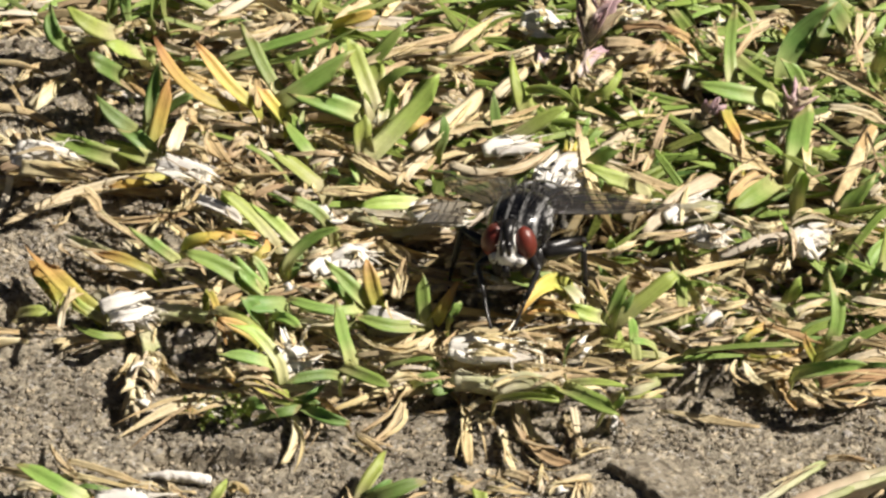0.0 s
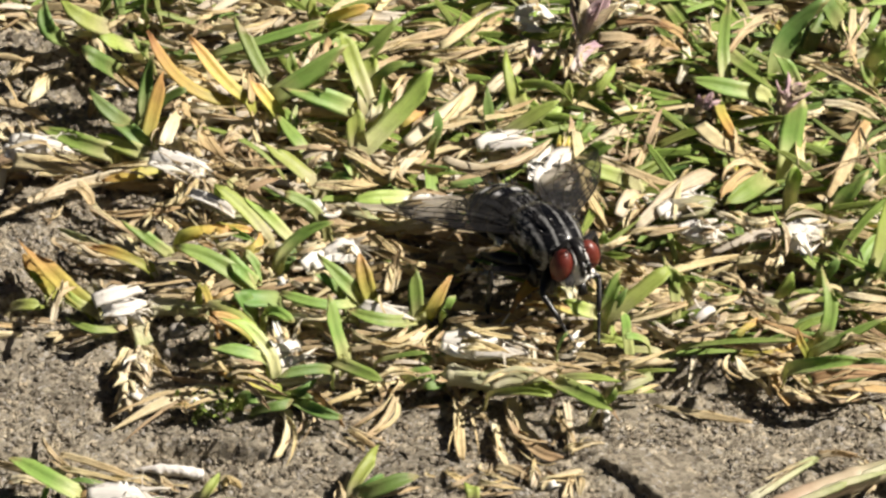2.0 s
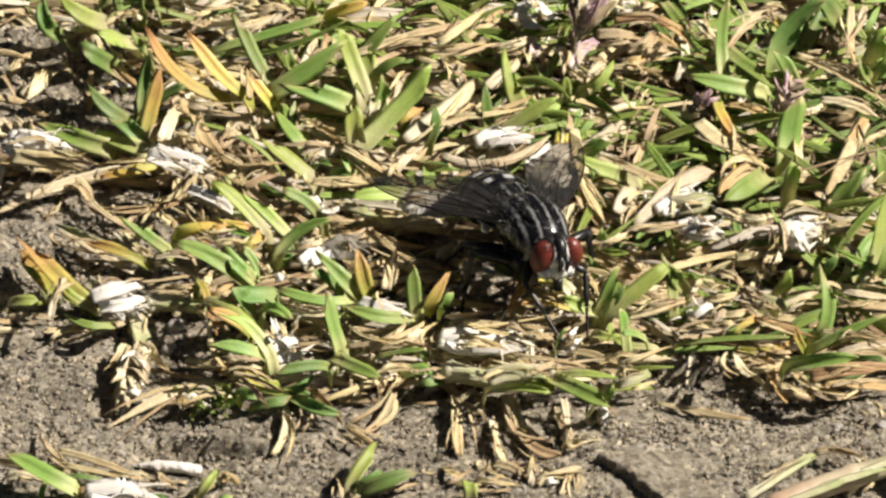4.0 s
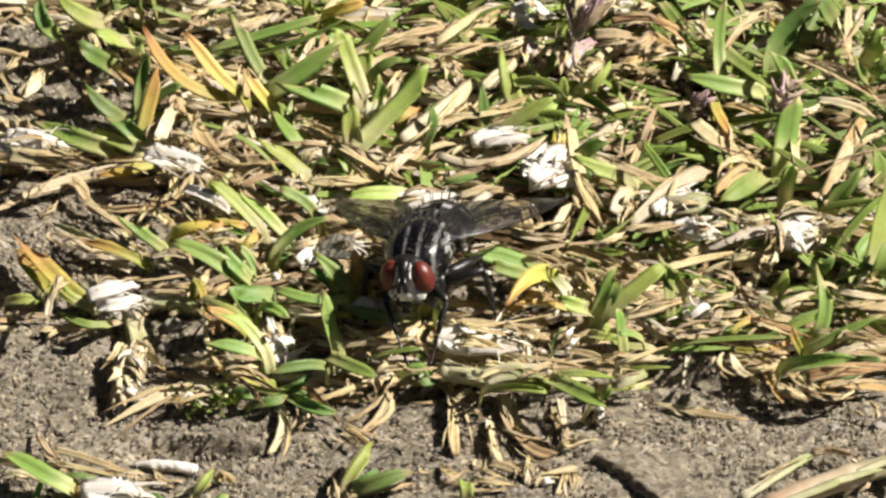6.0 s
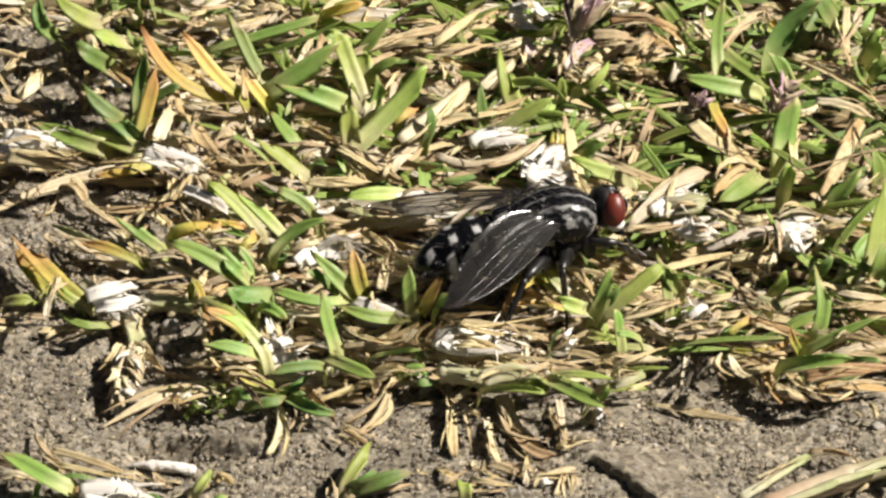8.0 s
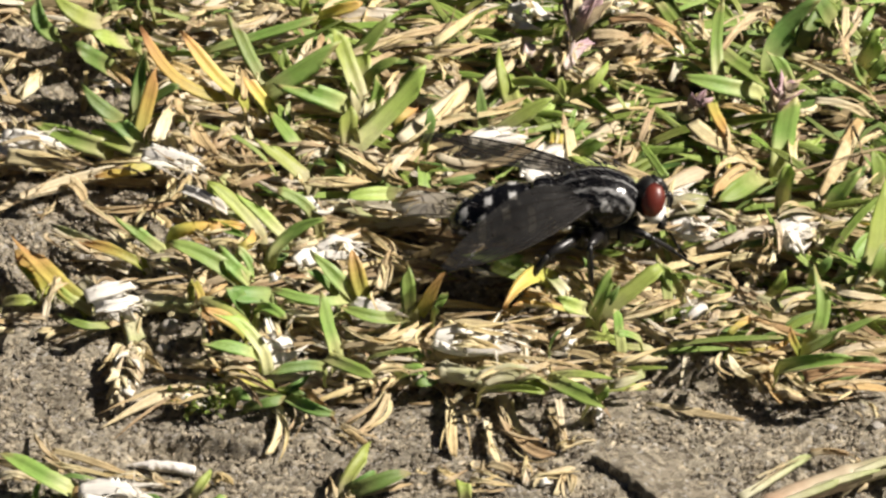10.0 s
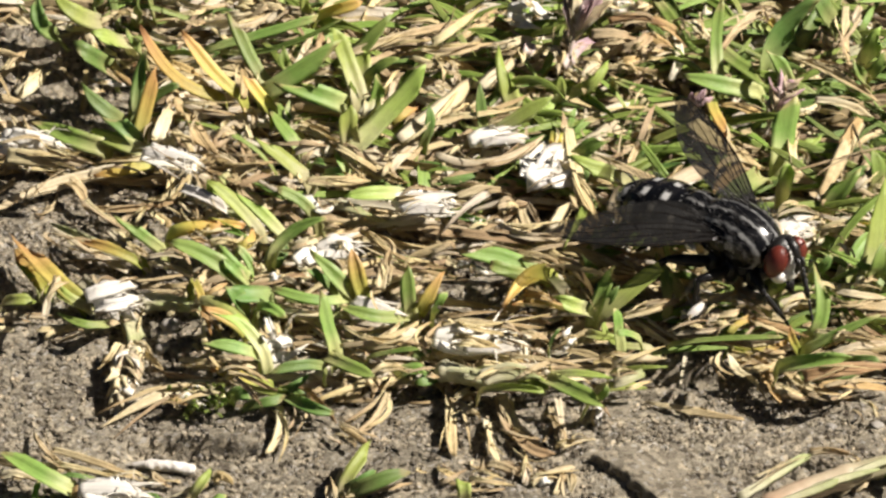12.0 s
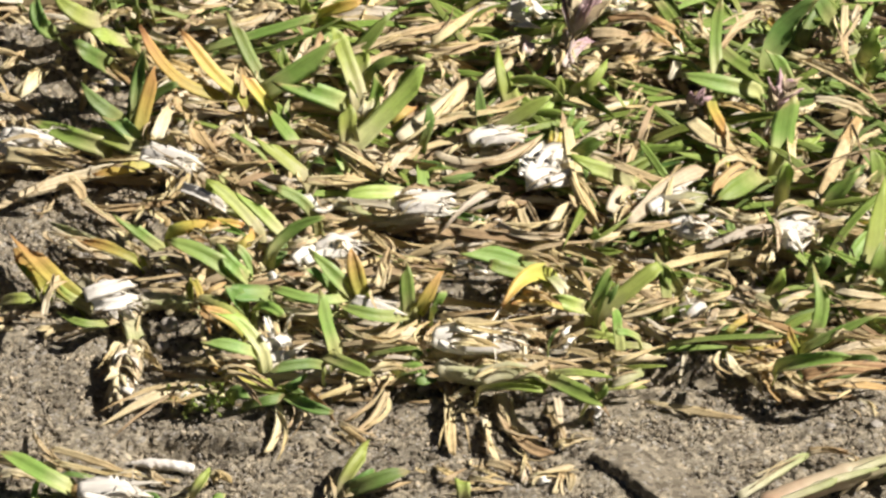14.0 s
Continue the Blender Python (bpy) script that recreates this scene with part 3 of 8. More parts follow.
dry('S', (-18.98, 5.58, 0.15), (-19.34, 4.07, 0.23), (-20.03, 3.99, 0.15), 0.11, -0.35)

t = tuft((-17.27, -3.83, 0.4), 'grass plant with papery white base on bare soil')
blade(t, 'B', (-18.91, -2.38, 0.29), (-19.64, -1.98, 0.86), (-20.78, 0.07, 1.01), 0.87, -0.27)
blade(t, 'L', (-17.13, -3.9, 0.32), (-18.07, -3.72, 0.85), (-18.68, -3.17, 1.08), 0.62, 0.08)


t = tuft((-8.97, -3.62, 0.4), 'mixed green tuft with bent yellowing blades')
blade(t, 'G', (-7.72, -4, 1.01), (-6.89, -4.53, 1.43), (-6.07, -5.17, 1.63), 0.37, -0.08)

dry('W', (-6.92, -2.47, 1.39), (-6.51, -2.52, 1.61), (-6.1, -2.18, 1.72), 0.71, -0.00, wave=0.5)
dry('K', (-9.68, -3.54, 1.45), (-8.27, -3.39, 1.71), (-6.51, -2.48, 1.59), 0.30, 0.34)

t = tuft((-4.34, -3.26, 0.4), 'grass tuft with green and brown-tipped blades')
blade(t, 'G', (-4.67, -5.1, 1.01), (-5.79, -5.78, 1.53), (-6.6, -5.97, 1.76), 0.37, -0.24)

dry('S', (-2.43, -1.46, 1.44), (-2.85, -0.15, 1.33), (-3.74, 1.41, 1.01), 0.25, -0.14)
dry('K', (-3.4, 0.09, 1.57), (-1.74, -1.89, 1.81), (0.16, -2.19, 1.61), 0.22, 0.02)
dry('K', (-2.29, -1.86, 1.42), (-1.2, -2.49, 1.65), (0.44, -2.78, 1.56), 0.27, 0.02)
dry('S', (-2.55, -3.93, 1.46), (-2.01, -3.64, 1.55), (-1.74, -3.15, 1.52), 0.22, 0.17)

t = tuft((-1.58, -4.84, 0.4), 'grass tuft of short broad green blades')
blade(t, 'D', (-2.11, -5.97, 1.01), (-2.22, -5.53, 1.26), (-2.12, -5.07, 1.37), 0.43, 0.03)

dry('W', (-1.33, -3.03, 1.5), (-0.93, -2.86, 1.61), (-0.6, -3.15, 1.63), 0.27, 0.09)

t = tuft((7.24, -4.58, 0.4), 'grass tuft with broad green blades and curled yellow leaf')
blade(t, 'Y', (6.54, -5.1, 1.01), (4.77, -5.34, 1.89), (3.27, -5.9, 2.28), 0.33, 0.25)

dry('S', (0.61, 3.35, 1.58), (2.09, 3.81, 1.83), (3.33, 3.34, 1.76), 0.41, -0.25)
dry('W', (0.86, 3.87, 1.47), (1.82, 3.87, 1.64), (2.59, 4.2, 1.61), 0.27, -0.00)
dry('K', (2.1, 4.87, 1.42), (3.06, 4.01, 1.56), (4.03, 4.15, 1.49), 0.38, 0.06)
dry('S', (6.44, -1.89, 1.56), (7.51, -3.04, 1.83), (9.14, -3.18, 1.79), 0.33, 0.35)
dry('S', (5.92, 0.53, 1.55), (6.74, 0.63, 1.59), (7.62, 0.63, 1.45), 0.33, 0.24)
dry('S', (3.75, 3.01, 1.32), (4.01, 1.25, 1.55), (4.55, 0.47, 1.61), 0.44, 0.17)
dry('S', (2.64, 2.48, 1.61), (3.19, 2.7, 1.61), (4.02, 2.98, 1.46), 0.38, -0.05)
dry('K', (1.53, 0.38, 1.41), (2.36, 1.15, 1.61), (2.91, 1.21, 1.62), 0.25, -0.01)
dry('K', (8.38, 0.42, 1.63), (8.95, 1.82, 1.73), (10.08, 3.01, 1.57), 0.49, -0.31)
dry('S', (-0.11, -6.65, 1.52), (1.24, -6.6, 1.69), (2.59, -6.7, 1.56), 0.27, 0.04)
dry('K', (2.87, -5.47, 1.35), (3.95, -6.06, 1.56), (5.03, -6.13, 1.53), 0.55, -0.09, wave=0.8)
dry('O', (2.32, -7.97, 1.53), (3.12, -8.89, 1.62), (4.06, -9.37, 1.47), 0.25, 0.12)

dry('S', (13.82, -1.19, 1.41), (14.91, -1.32, 1.68), (16, -1.26, 1.71), 0.38, -0.33)
dry('K', (11.28, -0.21, 0.36), (11.81, -0.54, 0.8), (12.48, -0.6, 1.08), 0.16, 0.32)

t = tuft((20.68, -1.85, 0.4), 'tall broad green grass tuft with one yellow-tipped blade')
blade(t, 'G', (19.68, -2.24, 1.01), (19.96, -1.24, 1.69), (20.68, -0.01, 2), 0.80, 0.13)
blade(t, 'D', (21.41, -3.12, 1.01), (21.16, -1.86, 1.79), (21.75, -0.26, 2.14), 1.24, -0.19)
blade(t, 'L', (19.7, 2.13, 1.01), (20.75, 1.28, 1.58), (21.82, 1, 1.84), 0.37, 0.33)

dry('W', (18.48, -4.37, 1.59), (19.18, -3.76, 1.62), (20.02, -3.5, 1.47), 0.55, 0.09, wave=0.7)
dry('K', (19.42, -5.03, 1.35), (20.15, -6.9, 1.66), (21.19, -7.65, 1.72), 0.22, 0.10)

t = tuft((16.65, -7.97, 0.4), 'low green grass plant with broad blades')
blade(t, 'D', (16.48, -8.77, 0.5), (18.45, -9.65, 1.02), (20.92, -8.62, 0.86), 0.87, -0.05)

dry('W', (19.72, -11.43, 0.9), (20.25, -11.8, 0.8), (20.51, -12.22, 0.45), 0.14, -0.28)


dry('W', (-5.59, -13.45, 0.37), (-5.23, -13.89, 0.5), (-4.86, -14.29, 0.55), 0.22, -0.33)


t = tuft((0.43, -9.05, 0.4), 'thick pale runner stem with green blades')
blade(t, 'N', (0.43, -9.56, 1.01), (1.77, -10.9, 1.74), (3.9, -12.03, 1.94), 0.60, -0.02, curl=0.4)
blade(t, 'L', (1.51, -9.73, 1.01), (2.84, -10.46, 1.73), (4.97, -11.76, 1.94), 0.62, 0.12, curl=0.5)

dry('K', (-0.11, -16.55, 0.22), (1.22, -17.08, 0.41), (2.55, -16.25, 0.29), 0.22, -0.13)

t = tuft((-18.38, -18.33, 0.4), 'grass plant on bare soil with green blades and pale base')
blade(t, 'G', (-18.91, -18.18, 0.32), (-19.16, -18.25, 0.61), (-18.99, -17.21, 0.73), 0.31, -0.15)
blade(t, 'D', (-13.07, -18.6, 0.32), (-13.46, -18.65, 0.6), (-13.82, -18.12, 0.73), 0.50, -0.24)
blade(t, 'G', (-10.3, -18.6, 0.32), (-10.56, -18.43, 0.47), (-10.17, -18.12, 0.53), 0.62, -0.18)

dry('W', (-12.83, -17.96, 0.32), (-12.03, -17.8, 0.59), (-11.63, -17.57, 0.71), 0.16, -0.01)


dry('W', (-5.45, -18.36, 0.43), (-5.14, -17.47, 0.52), (-4.84, -16.29, 0.43), 0.25, -0.17)

t = tuft((17.69, -16.88, 0.4), 'thick reddish runner stem with green sheath')
blade(t, 'G', (20.1, -16.31, 0.32), (20.87, -16.7, 0.68), (21.36, -17.39, 0.84), 0.62, -0.20)


dry('W', (6.1, 4.53, 1.73), (6.56, 3.43, 1.58), (7.1, 2.32, 1.15), 0.44, -0.34)

dry('W', (1.83, 6.97, 1.44), (2.52, 6.67, 1.66), (3.49, 6.65, 1.51), 0.49, 0.05, wave=0.2)
dry('N', (-17.59, -2.12, 0.79), (-16.57, -3.65, 1.01), (-15.45, -4.84, 0.86), 0.71, 0.23, wave=0.1)


t = tuft((-10.52, -0.97, 0.4), 'broad green grass tuft lying over dry blades')
blade(t, 'L', (-13.29, 0.91, 0.94), (-13.07, 1.07, 1.14), (-12.69, 1.56, 1.22), 0.62, -0.13)
blade(t, 'L', (-9.26, -1.7, 1.15), (-9.66, -2.12, 1.19), (-10.09, -2.37, 1.08), 0.55, -0.26)
blade(t, 'L', (-10.48, 3.54, 1.22), (-11.09, 3.97, 1.48), (-11.87, 4.42, 1.51), 0.43, -0.29)
blade(t, 'D', (-8.63, -1.67, 0.94), (-8.08, -1.32, 1.48), (-7.33, -0.33, 1.73), 0.75, -0.18)

dry('W', (-12.04, 3.39, 0.4), (-12.54, 3.77, 0.59), (-12.94, 4.26, 0.65), 0.25, 0.04)
dry('S', (-8.68, -2.09, 1.22), (-9.62, -1.11, 1.47), (-10.52, 0.1, 1.44), 0.52, -0.04, wave=0.2)
dry('W', (-9.01, 0.04, 1.22), (-8.32, -0.37, 1.32), (-7.83, -0.09, 1.3), 0.41, 0.11)
dry('K', (-9.85, -3.19, 1.3), (-8.27, -3.11, 1.55), (-6.79, -2.34, 1.44), 0.36, 0.32, wave=0.15)
dry('W', (-18.32, 1.51, 0.65), (-17.54, 0.57, 0.8), (-16.79, 0.22, 0.72), 0.25, -0.16)
dry('K', (-17.39, 4.06, 0.43), (-15.57, 3.45, 0.77), (-13.33, 4.17, 0.65), 0.38, -0.30, wave=0.2)
dry('K', (-14.55, 4.11, 0.5), (-13.77, 3.03, 0.66), (-13.44, 2.32, 0.65), 0.33, -0.23)
dry('S', (-15.78, 2.76, 0.5), (-15.4, 3.26, 0.63), (-15.19, 3.58, 0.65), 0.33, -0.17)
dry('S', (-16.28, 2.17, 0.53), (-15.25, 1.91, 0.63), (-14.53, 2.47, 0.52), 0.22, -0.31)

t = tuft((7.51, -4.49, 0.4), 'green grass tuft at the edge of a soil hollow')
blade(t, 'L', (9.83, -7.61, 1.08), (8.13, -7.43, 1.22), (7.68, -6.23, 1.66), 0.37, -0.05)
blade(t, 'L', (6.81, -6.95, 1.3), (7.34, -7.35, 1.45), (7.91, -7.5, 1.44), 0.50, -0.12)
blade(t, 'G', (9.59, -8.72, 1.37), (11.47, -8.57, 1.66), (13.95, -8.36, 1.58), 0.34, -0.34)
blade(t, 'B', (13.64, -8.2, 1.44), (14.96, -8.8, 1.76), (16.49, -7.92, 1.66), 0.28, 0.06)
blade(t, 'L', (7.31, -10.48, 0.65), (8.27, -10.51, 0.96), (9.61, -10.63, 0.94), 0.62, -0.28)

dry('S', (13.89, -8.76, 1.44), (14.96, -8.87, 1.65), (16.26, -8.66, 1.58), 0.33, -0.31)
dry('O', (13.58, -8.46, 1.37), (14.68, -9.36, 1.53), (15.69, -9.7, 1.44), 0.60, 0.33, wave=0.25)
dry('S', (14.35, -9.82, 1.31), (15.07, -9.9, 1.56), (15.8, -9.4, 1.61), 0.33, -0.01)
dry('K', (7.1, -9.46, 1.5), (7.69, -9.38, 1.61), (8.55, -9.53, 1.53), 0.27, 0.18)

t = tuft((-5.24, -8.4, 0.4), 'green creeping tuft with broad leaf bases at soil edge')
blade(t, 'L', (-9.37, -9.84, 0.58), (-8.43, -10.59, 0.78), (-7.52, -10.69, 0.72), 0.43, 0.34)
blade(t, 'D', (-1.32, -8.31, 0.94), (-1.05, -8.09, 1.08), (-0.46, -7.79, 1.08), 0.43, -0.25)

dry('S', (-3.92, -10.26, 1.41), (-2.79, -9.95, 1.66), (-1.93, -10.01, 1.66), 0.19, 0.25)
dry('S', (-1.72, -10.14, 1.52), (-1.05, -10.07, 1.68), (-0.43, -9.94, 1.68), 0.16, -0.09)
dry('S', (-0.73, -8.39, 1.08), (-0.92, -7.54, 1.29), (-0.19, -6.17, 1.3), 0.27, 0.06)
dry('F', (0.16, -5.35, 1.15), (0.43, -6.8, 1.36), (0.84, -8.2, 1.37), 0.25, -0.13, wave=0.12, thick=0.03)
dry('F', (-0.24, -7.74, 1.15), (0.43, -6.99, 1.35), (0.76, -6.38, 1.37), 0.19, -0.08, wave=0.12, thick=0.03)
dry('W', (-4.89, -10.37, 0.43), (-4.57, -10.07, 0.5), (-4.36, -9.89, 0.5), 0.22, -0.02)

t = tuft((4.94, 11.75, 0.4), 'fresh yellow-green grass tuft under a purple seed head')
blade(t, 'L', (4.02, 9.8, 1.15), (4.91, 10.12, 1.68), (5.67, 11.35, 1.87), 0.50, 0.34)
blade(t, 'G', (4.86, 10.13, 1.22), (5.47, 10.31, 1.43), (6.12, 10.61, 1.44), 0.37, 0.13)
blade(t, 'G', (6.14, 9.33, 1.15), (6.3, 9.78, 1.61), (6.47, 10.32, 1.87), 0.31, 0.12)
blade(t, 'Y', (4.13, 9.81, 1.3), (4.58, 10.02, 1.48), (5.08, 10.52, 1.51), 0.30, 0.21)

dry('W', (-0.17, 9.23, 1.51), (0.5, 9.86, 1.82), (1.51, 11.07, 1.87), 0.82, 0.06, wave=0.12)
dry('S', (1.84, 9.19, 1.66), (2.73, 9.09, 1.84), (3.74, 9.95, 1.8), 0.25, 0.15)
dry('S', (7.08, 9.49, 1.37), (8.25, 9.52, 1.61), (9.32, 9.97, 1.58), 0.38, -0.18)
dry('S', (9.32, 9.72, 1.37), (10.2, 9.56, 1.58), (11.15, 9.33, 1.58), 0.33, 0.03)


dry('S', (-19.34, -5.54, 0.29), (-18.57, -5.42, 0.42), (-17.71, -5.23, 0.36), 0.38, 0.11)
dry('Y', (-9.97, -9.34, 0.43), (-10.48, -9.13, 0.56), (-11.12, -8.56, 0.5), 0.36, 0.08)
dry('S', (-10.56, -11.48, 1.08), (-11.76, -11.47, 1.15), (-13.13, -11.65, 1.08), 0.60, -0.20, curl=0.2, wave=0.2, blunt=0.6)

dry('O', (-12.16, -11.9, 1.08), (-12.56, -11.89, 1.17), (-13.02, -11.6, 1.15), 0.27, 0.15)
dry('S', (-14.95, -6.65, 0.58), (-14.11, -7.7, 0.58), (-13.55, -8.52, 0.36), 0.33, 0.27)
dry('S', (-15.49, -6.74, 0.58), (-15.89, -7.74, 0.53), (-16.53, -8.4, 0.29), 0.22, -0.20)
dry('W', (-14.83, -6.86, 0.65), (-14.54, -7.83, 0.58), (-14.58, -8.44, 0.36), 0.55, -0.14, wave=0.3)
dry('S', (-15.4, -6.95, 0.65), (-15.64, -8.07, 0.6), (-16.14, -8.61, 0.36), 0.38, -0.16, wave=0.3)

t = tuft((-8.84, 13.16, 0.4), 'fresh green grass tuft with broad mown blades')
blade(t, 'G', (-7.19, 9, 1.08), (-7.93, 10.05, 1.42), (-8.56, 11.31, 1.44), 0.62, 0.09)

t = tuft((-4.61, 12.22, 0.4), 'fresh light green grass tuft with spread blades')
blade(t, 'L', (-4.15, 12.74, 1.73), (-4.1, 13.53, 2.16), (-4.27, 14.53, 2.38), 1.12, -0.31, blunt=0.6)

dry('W', (-10.11, 16.48, 1.44), (-9.16, 16.98, 1.68), (-7.98, 17.69, 1.66), 0.55, -0.15, wave=0.15)
dry('S', (-10.99, 18.09, 1.8), (-9.16, 17.66, 2.07), (-7.97, 17.01, 2.02), 0.19, -0.22)
dry('S', (-4.94, 13.86, 1.73), (-4.04, 13.74, 1.99), (-2.25, 15.06, 1.94), 0.33, -0.22)
dry('K', (-2.44, 18.45, 1.15), (-0.96, 18.26, 1.35), (0.57, 18.26, 1.22), 0.25, 0.10)
dry('W', (-2.63, 10.47, 1.44), (-2.57, 11.67, 1.72), (-2.3, 12.79, 1.8), 0.47, 0.13, wave=0.2)
dry('O', (-1.84, 9.92, 1.44), (-1.23, 10.32, 1.58), (-0.75, 9.74, 1.58), 0.38, -0.01)
dry('S', (-1.01, 14.89, 1.63), (-0.11, 14.6, 1.66), (0.62, 14.57, 1.5), 0.33, 0.14)
dry('W', (-8.02, 8.97, 1.35), (-7.22, 9.17, 1.52), (-6.13, 8.85, 1.47), 0.36, -0.24)
dry('K', (-7.13, 9.32, 1.51), (-6.23, 8.79, 1.65), (-5.45, 8.08, 1.58), 0.38, 0.08)
dry('N', (-7.7, 9.72, 1.3), (-7.76, 10.31, 1.53), (-7.61, 11.23, 1.58), 0.38, -0.28)
dry('S', (-9.52, 8.35, 1.44), (-9.76, 9.52, 1.61), (-9.95, 10.76, 1.58), 0.22, 0.17)
dry('W', (-10.75, 8.99, 1.59), (-10.36, 9.23, 1.66), (-10.02, 8.97, 1.66), 0.30, 0.15)

t = tuft((13.98, 14.09, 0.4), 'tall green grass tuft among dense blades')
blade(t, 'D', (17.49, 12.17, 1.22), (18.92, 11.53, 1.53), (20.19, 12.52, 1.44), 0.43, -0.30)
blade(t, 'G', (11.44, 17.92, 1.58), (12.15, 15.87, 1.74), (12.9, 15.17, 1.58), 0.31, 0.13)

dry('S', (15.98, 18.47, 1.8), (16.72, 17.65, 1.93), (17.52, 17.19, 1.87), 0.19, 0.07)
dry('S', (17.53, 15.1, 1.37), (18.48, 15.06, 1.54), (19.32, 14.83, 1.51), 0.47, -0.09, wave=0.2)
dry('S', (19.39, 14.49, 1.54), (19.76, 14.74, 1.58), (20.06, 14.28, 1.56), 0.38, 0.32)
dry('W', (18.92, 17, 1.44), (19.14, 16.28, 1.52), (19.35, 15.73, 1.51), 0.27, 0.31)
dry('N', (20.13, 15.29, 1.37), (20.89, 15.46, 1.58), (21.55, 15.73, 1.58), 0.60, -0.30)
dry('S', (20.22, 14.25, 1.57), (20.84, 14.25, 1.67), (21.35, 14.49, 1.64), 0.33, -0.14)
dry('S', (21.6, 16.76, 1.34), (21.93, 16.79, 1.5), (22.45, 17.02, 1.56), 0.38, -0.10)
dry('W', (15.7, 13.17, 1.37), (16.32, 13.51, 1.51), (16.93, 12.43, 1.51), 0.44, 0.17, wave=0.25)
dry('W', (14.39, 11.99, 1.63), (14.8, 12.52, 1.64), (15.52, 12.21, 1.53), 0.27, -0.15)
dry('W', (13.93, 13.44, 1.48), (14.19, 12.84, 1.6), (14.51, 12.23, 1.62), 0.19, 0.20)
dry('S', (13.25, 8.39, 1.37), (13.16, 9.51, 1.61), (12.96, 10.72, 1.66), 0.44, -0.18)

t = tuft((15.4, 4.86, 0.4), 'crowded green and yellowing grass tuft')
blade(t, 'D', (12.25, 3.72, 1.22), (12.99, 4.06, 1.58), (13.93, 4.93, 1.66), 0.37, -0.16)
blade(t, 'L', (17.2, 7.56, 1.37), (17.8, 7.43, 1.64), (18.31, 8, 1.73), 0.53, 0.03)
blade(t, 'D', (19.75, 5.22, 1.3), (20.36, 5.54, 1.52), (20.73, 5.75, 1.58), 0.50, -0.10)
blade(t, 'G', (18.06, 1.02, 1.22), (18.52, 0.24, 1.36), (19.16, -0.45, 1.3), 0.68, 0.22)
blade(t, 'D', (14.36, 0.17, 1.22), (15.22, -0.04, 1.46), (16.15, 0.59, 1.44), 0.43, -0.35)
blade(t, 'Y', (19.74, 1.31, 1.44), (20.46, 1.03, 1.67), (21.37, 1.19, 1.66), 0.33, 0.19)

dry('Y', (13.06, 8.75, 1.37), (14, 7.74, 1.57), (14.36, 6.56, 1.51), 0.41, -0.17)
dry('Y', (13.87, 6.82, 1.37), (14.06, 5.63, 1.53), (14.31, 4.79, 1.51), 0.36, -0.03)
dry('W', (16.71, 1.24, 1.73), (17.84, 1, 1.97), (19.43, 0.13, 1.87), 0.19, -0.04)
dry('W', (16.76, 1.05, 1.66), (17.97, 0.71, 1.89), (19.59, -0.01, 1.8), 0.16, -0.02)
dry('K', (19.58, 0.9, 1.44), (20.7, 0.2, 1.63), (21.63, 0.02, 1.58), 0.30, -0.29)
dry('W', (18.17, -0.26, 1.44), (18.24, 0.29, 1.71), (18.44, 1.6, 1.8), 0.27, 0.10)

dry('S', (2.79, -10.86, 0.79), (3.37, -12.96, 0.5), (5.01, -15.08, 0.22), 0.74, 0.19, wave=0.25)
dry('S', (1.49, -15.17, 0.22), (1.81, -15.89, 0.3), (2.08, -16.04, 0.29), 0.25, 0.20)

# blades that lie uppermost
t = tuft((-11.29, -3.18, 0.4), 'yellow-green grass shoot bent over pale thatch')
blade(t, 'L', (-11.87, -5.23, 2.3), (-10.42, -6.74, 2.7), (-8.65, -7.58, 1.2), 0.71, 0.1, taper=0.5, curl=-0.4)
blade(t, 'B', (-12.17, -4.14, 2.2), (-11.76, -5.04, 2.5), (-11.13, -7.31, 1.6), 0.38, 0.1)
blade(t, 'Y', (-13.24, -0.25, 2.2), (-12.19, -0.36, 2.7), (-10.99, -0.18, 2.7), 0.66, 0.1, curl=-0.4)
blade(t, 'G', (-11.28, 0.29, 2.2), (-10.5, -0.41, 2.6), (-9.5, -1.03, 2.6), 0.44, 0.1)
blade(t, 'G', (-9.91, -2.39, 2.9), (-9.58, -2.53, 2.6), (-9.15, -3.09, 2), 0.44, 0.1)


t = tuft((-18.2, 16.08, 0.4), 'dark green grass tuft with narrow blades')
blade(t, 'D', (-19.28, 15.56, 2.4), (-20.04, 14.57, 3.9), (-20.3, 15.99, 4.6), 0.82, -0.24)
blade(t, 'L', (-17.11, 16.6, 2.4), (-18.24, 15.28, 3.9), (-19.29, 15.99, 4.6), 0.97, -0.21)

t = tuft((-15.75, 13.85, 0.4), 'dark green grass tuft with narrow blades')
blade(t, 'D', (-16.51, 12.59, 2.4), (-17.28, 11.52, 3.9), (-18.09, 11.37, 4.6), 0.97, -0.06)
blade(t, 'L', (-15.74, 14.94, 2.4), (-16.49, 13.16, 3.9), (-17.3, 12.68, 4.6), 0.97, 0.18)
blade(t, 'G', (-15.01, 14, 2.4), (-15.22, 12.69, 3.9), (-15.42, 12.68, 4.6), 0.60, -0.17)

t = tuft((-9.97, 11.03, 0.4), 'yellowing grass tuft with orange tips')
blade(t, 'Y', (-10.96, 10.94, 2.07), (-13.29, 11.06, 3.2), (-15.05, 13.41, 4.59), 0.66, 0.04)
blade(t, 'Y', (-10.03, 10.72, 2.06), (-11.51, 11.56, 3.17), (-13.03, 13.05, 4.51), 0.79, 0.21)
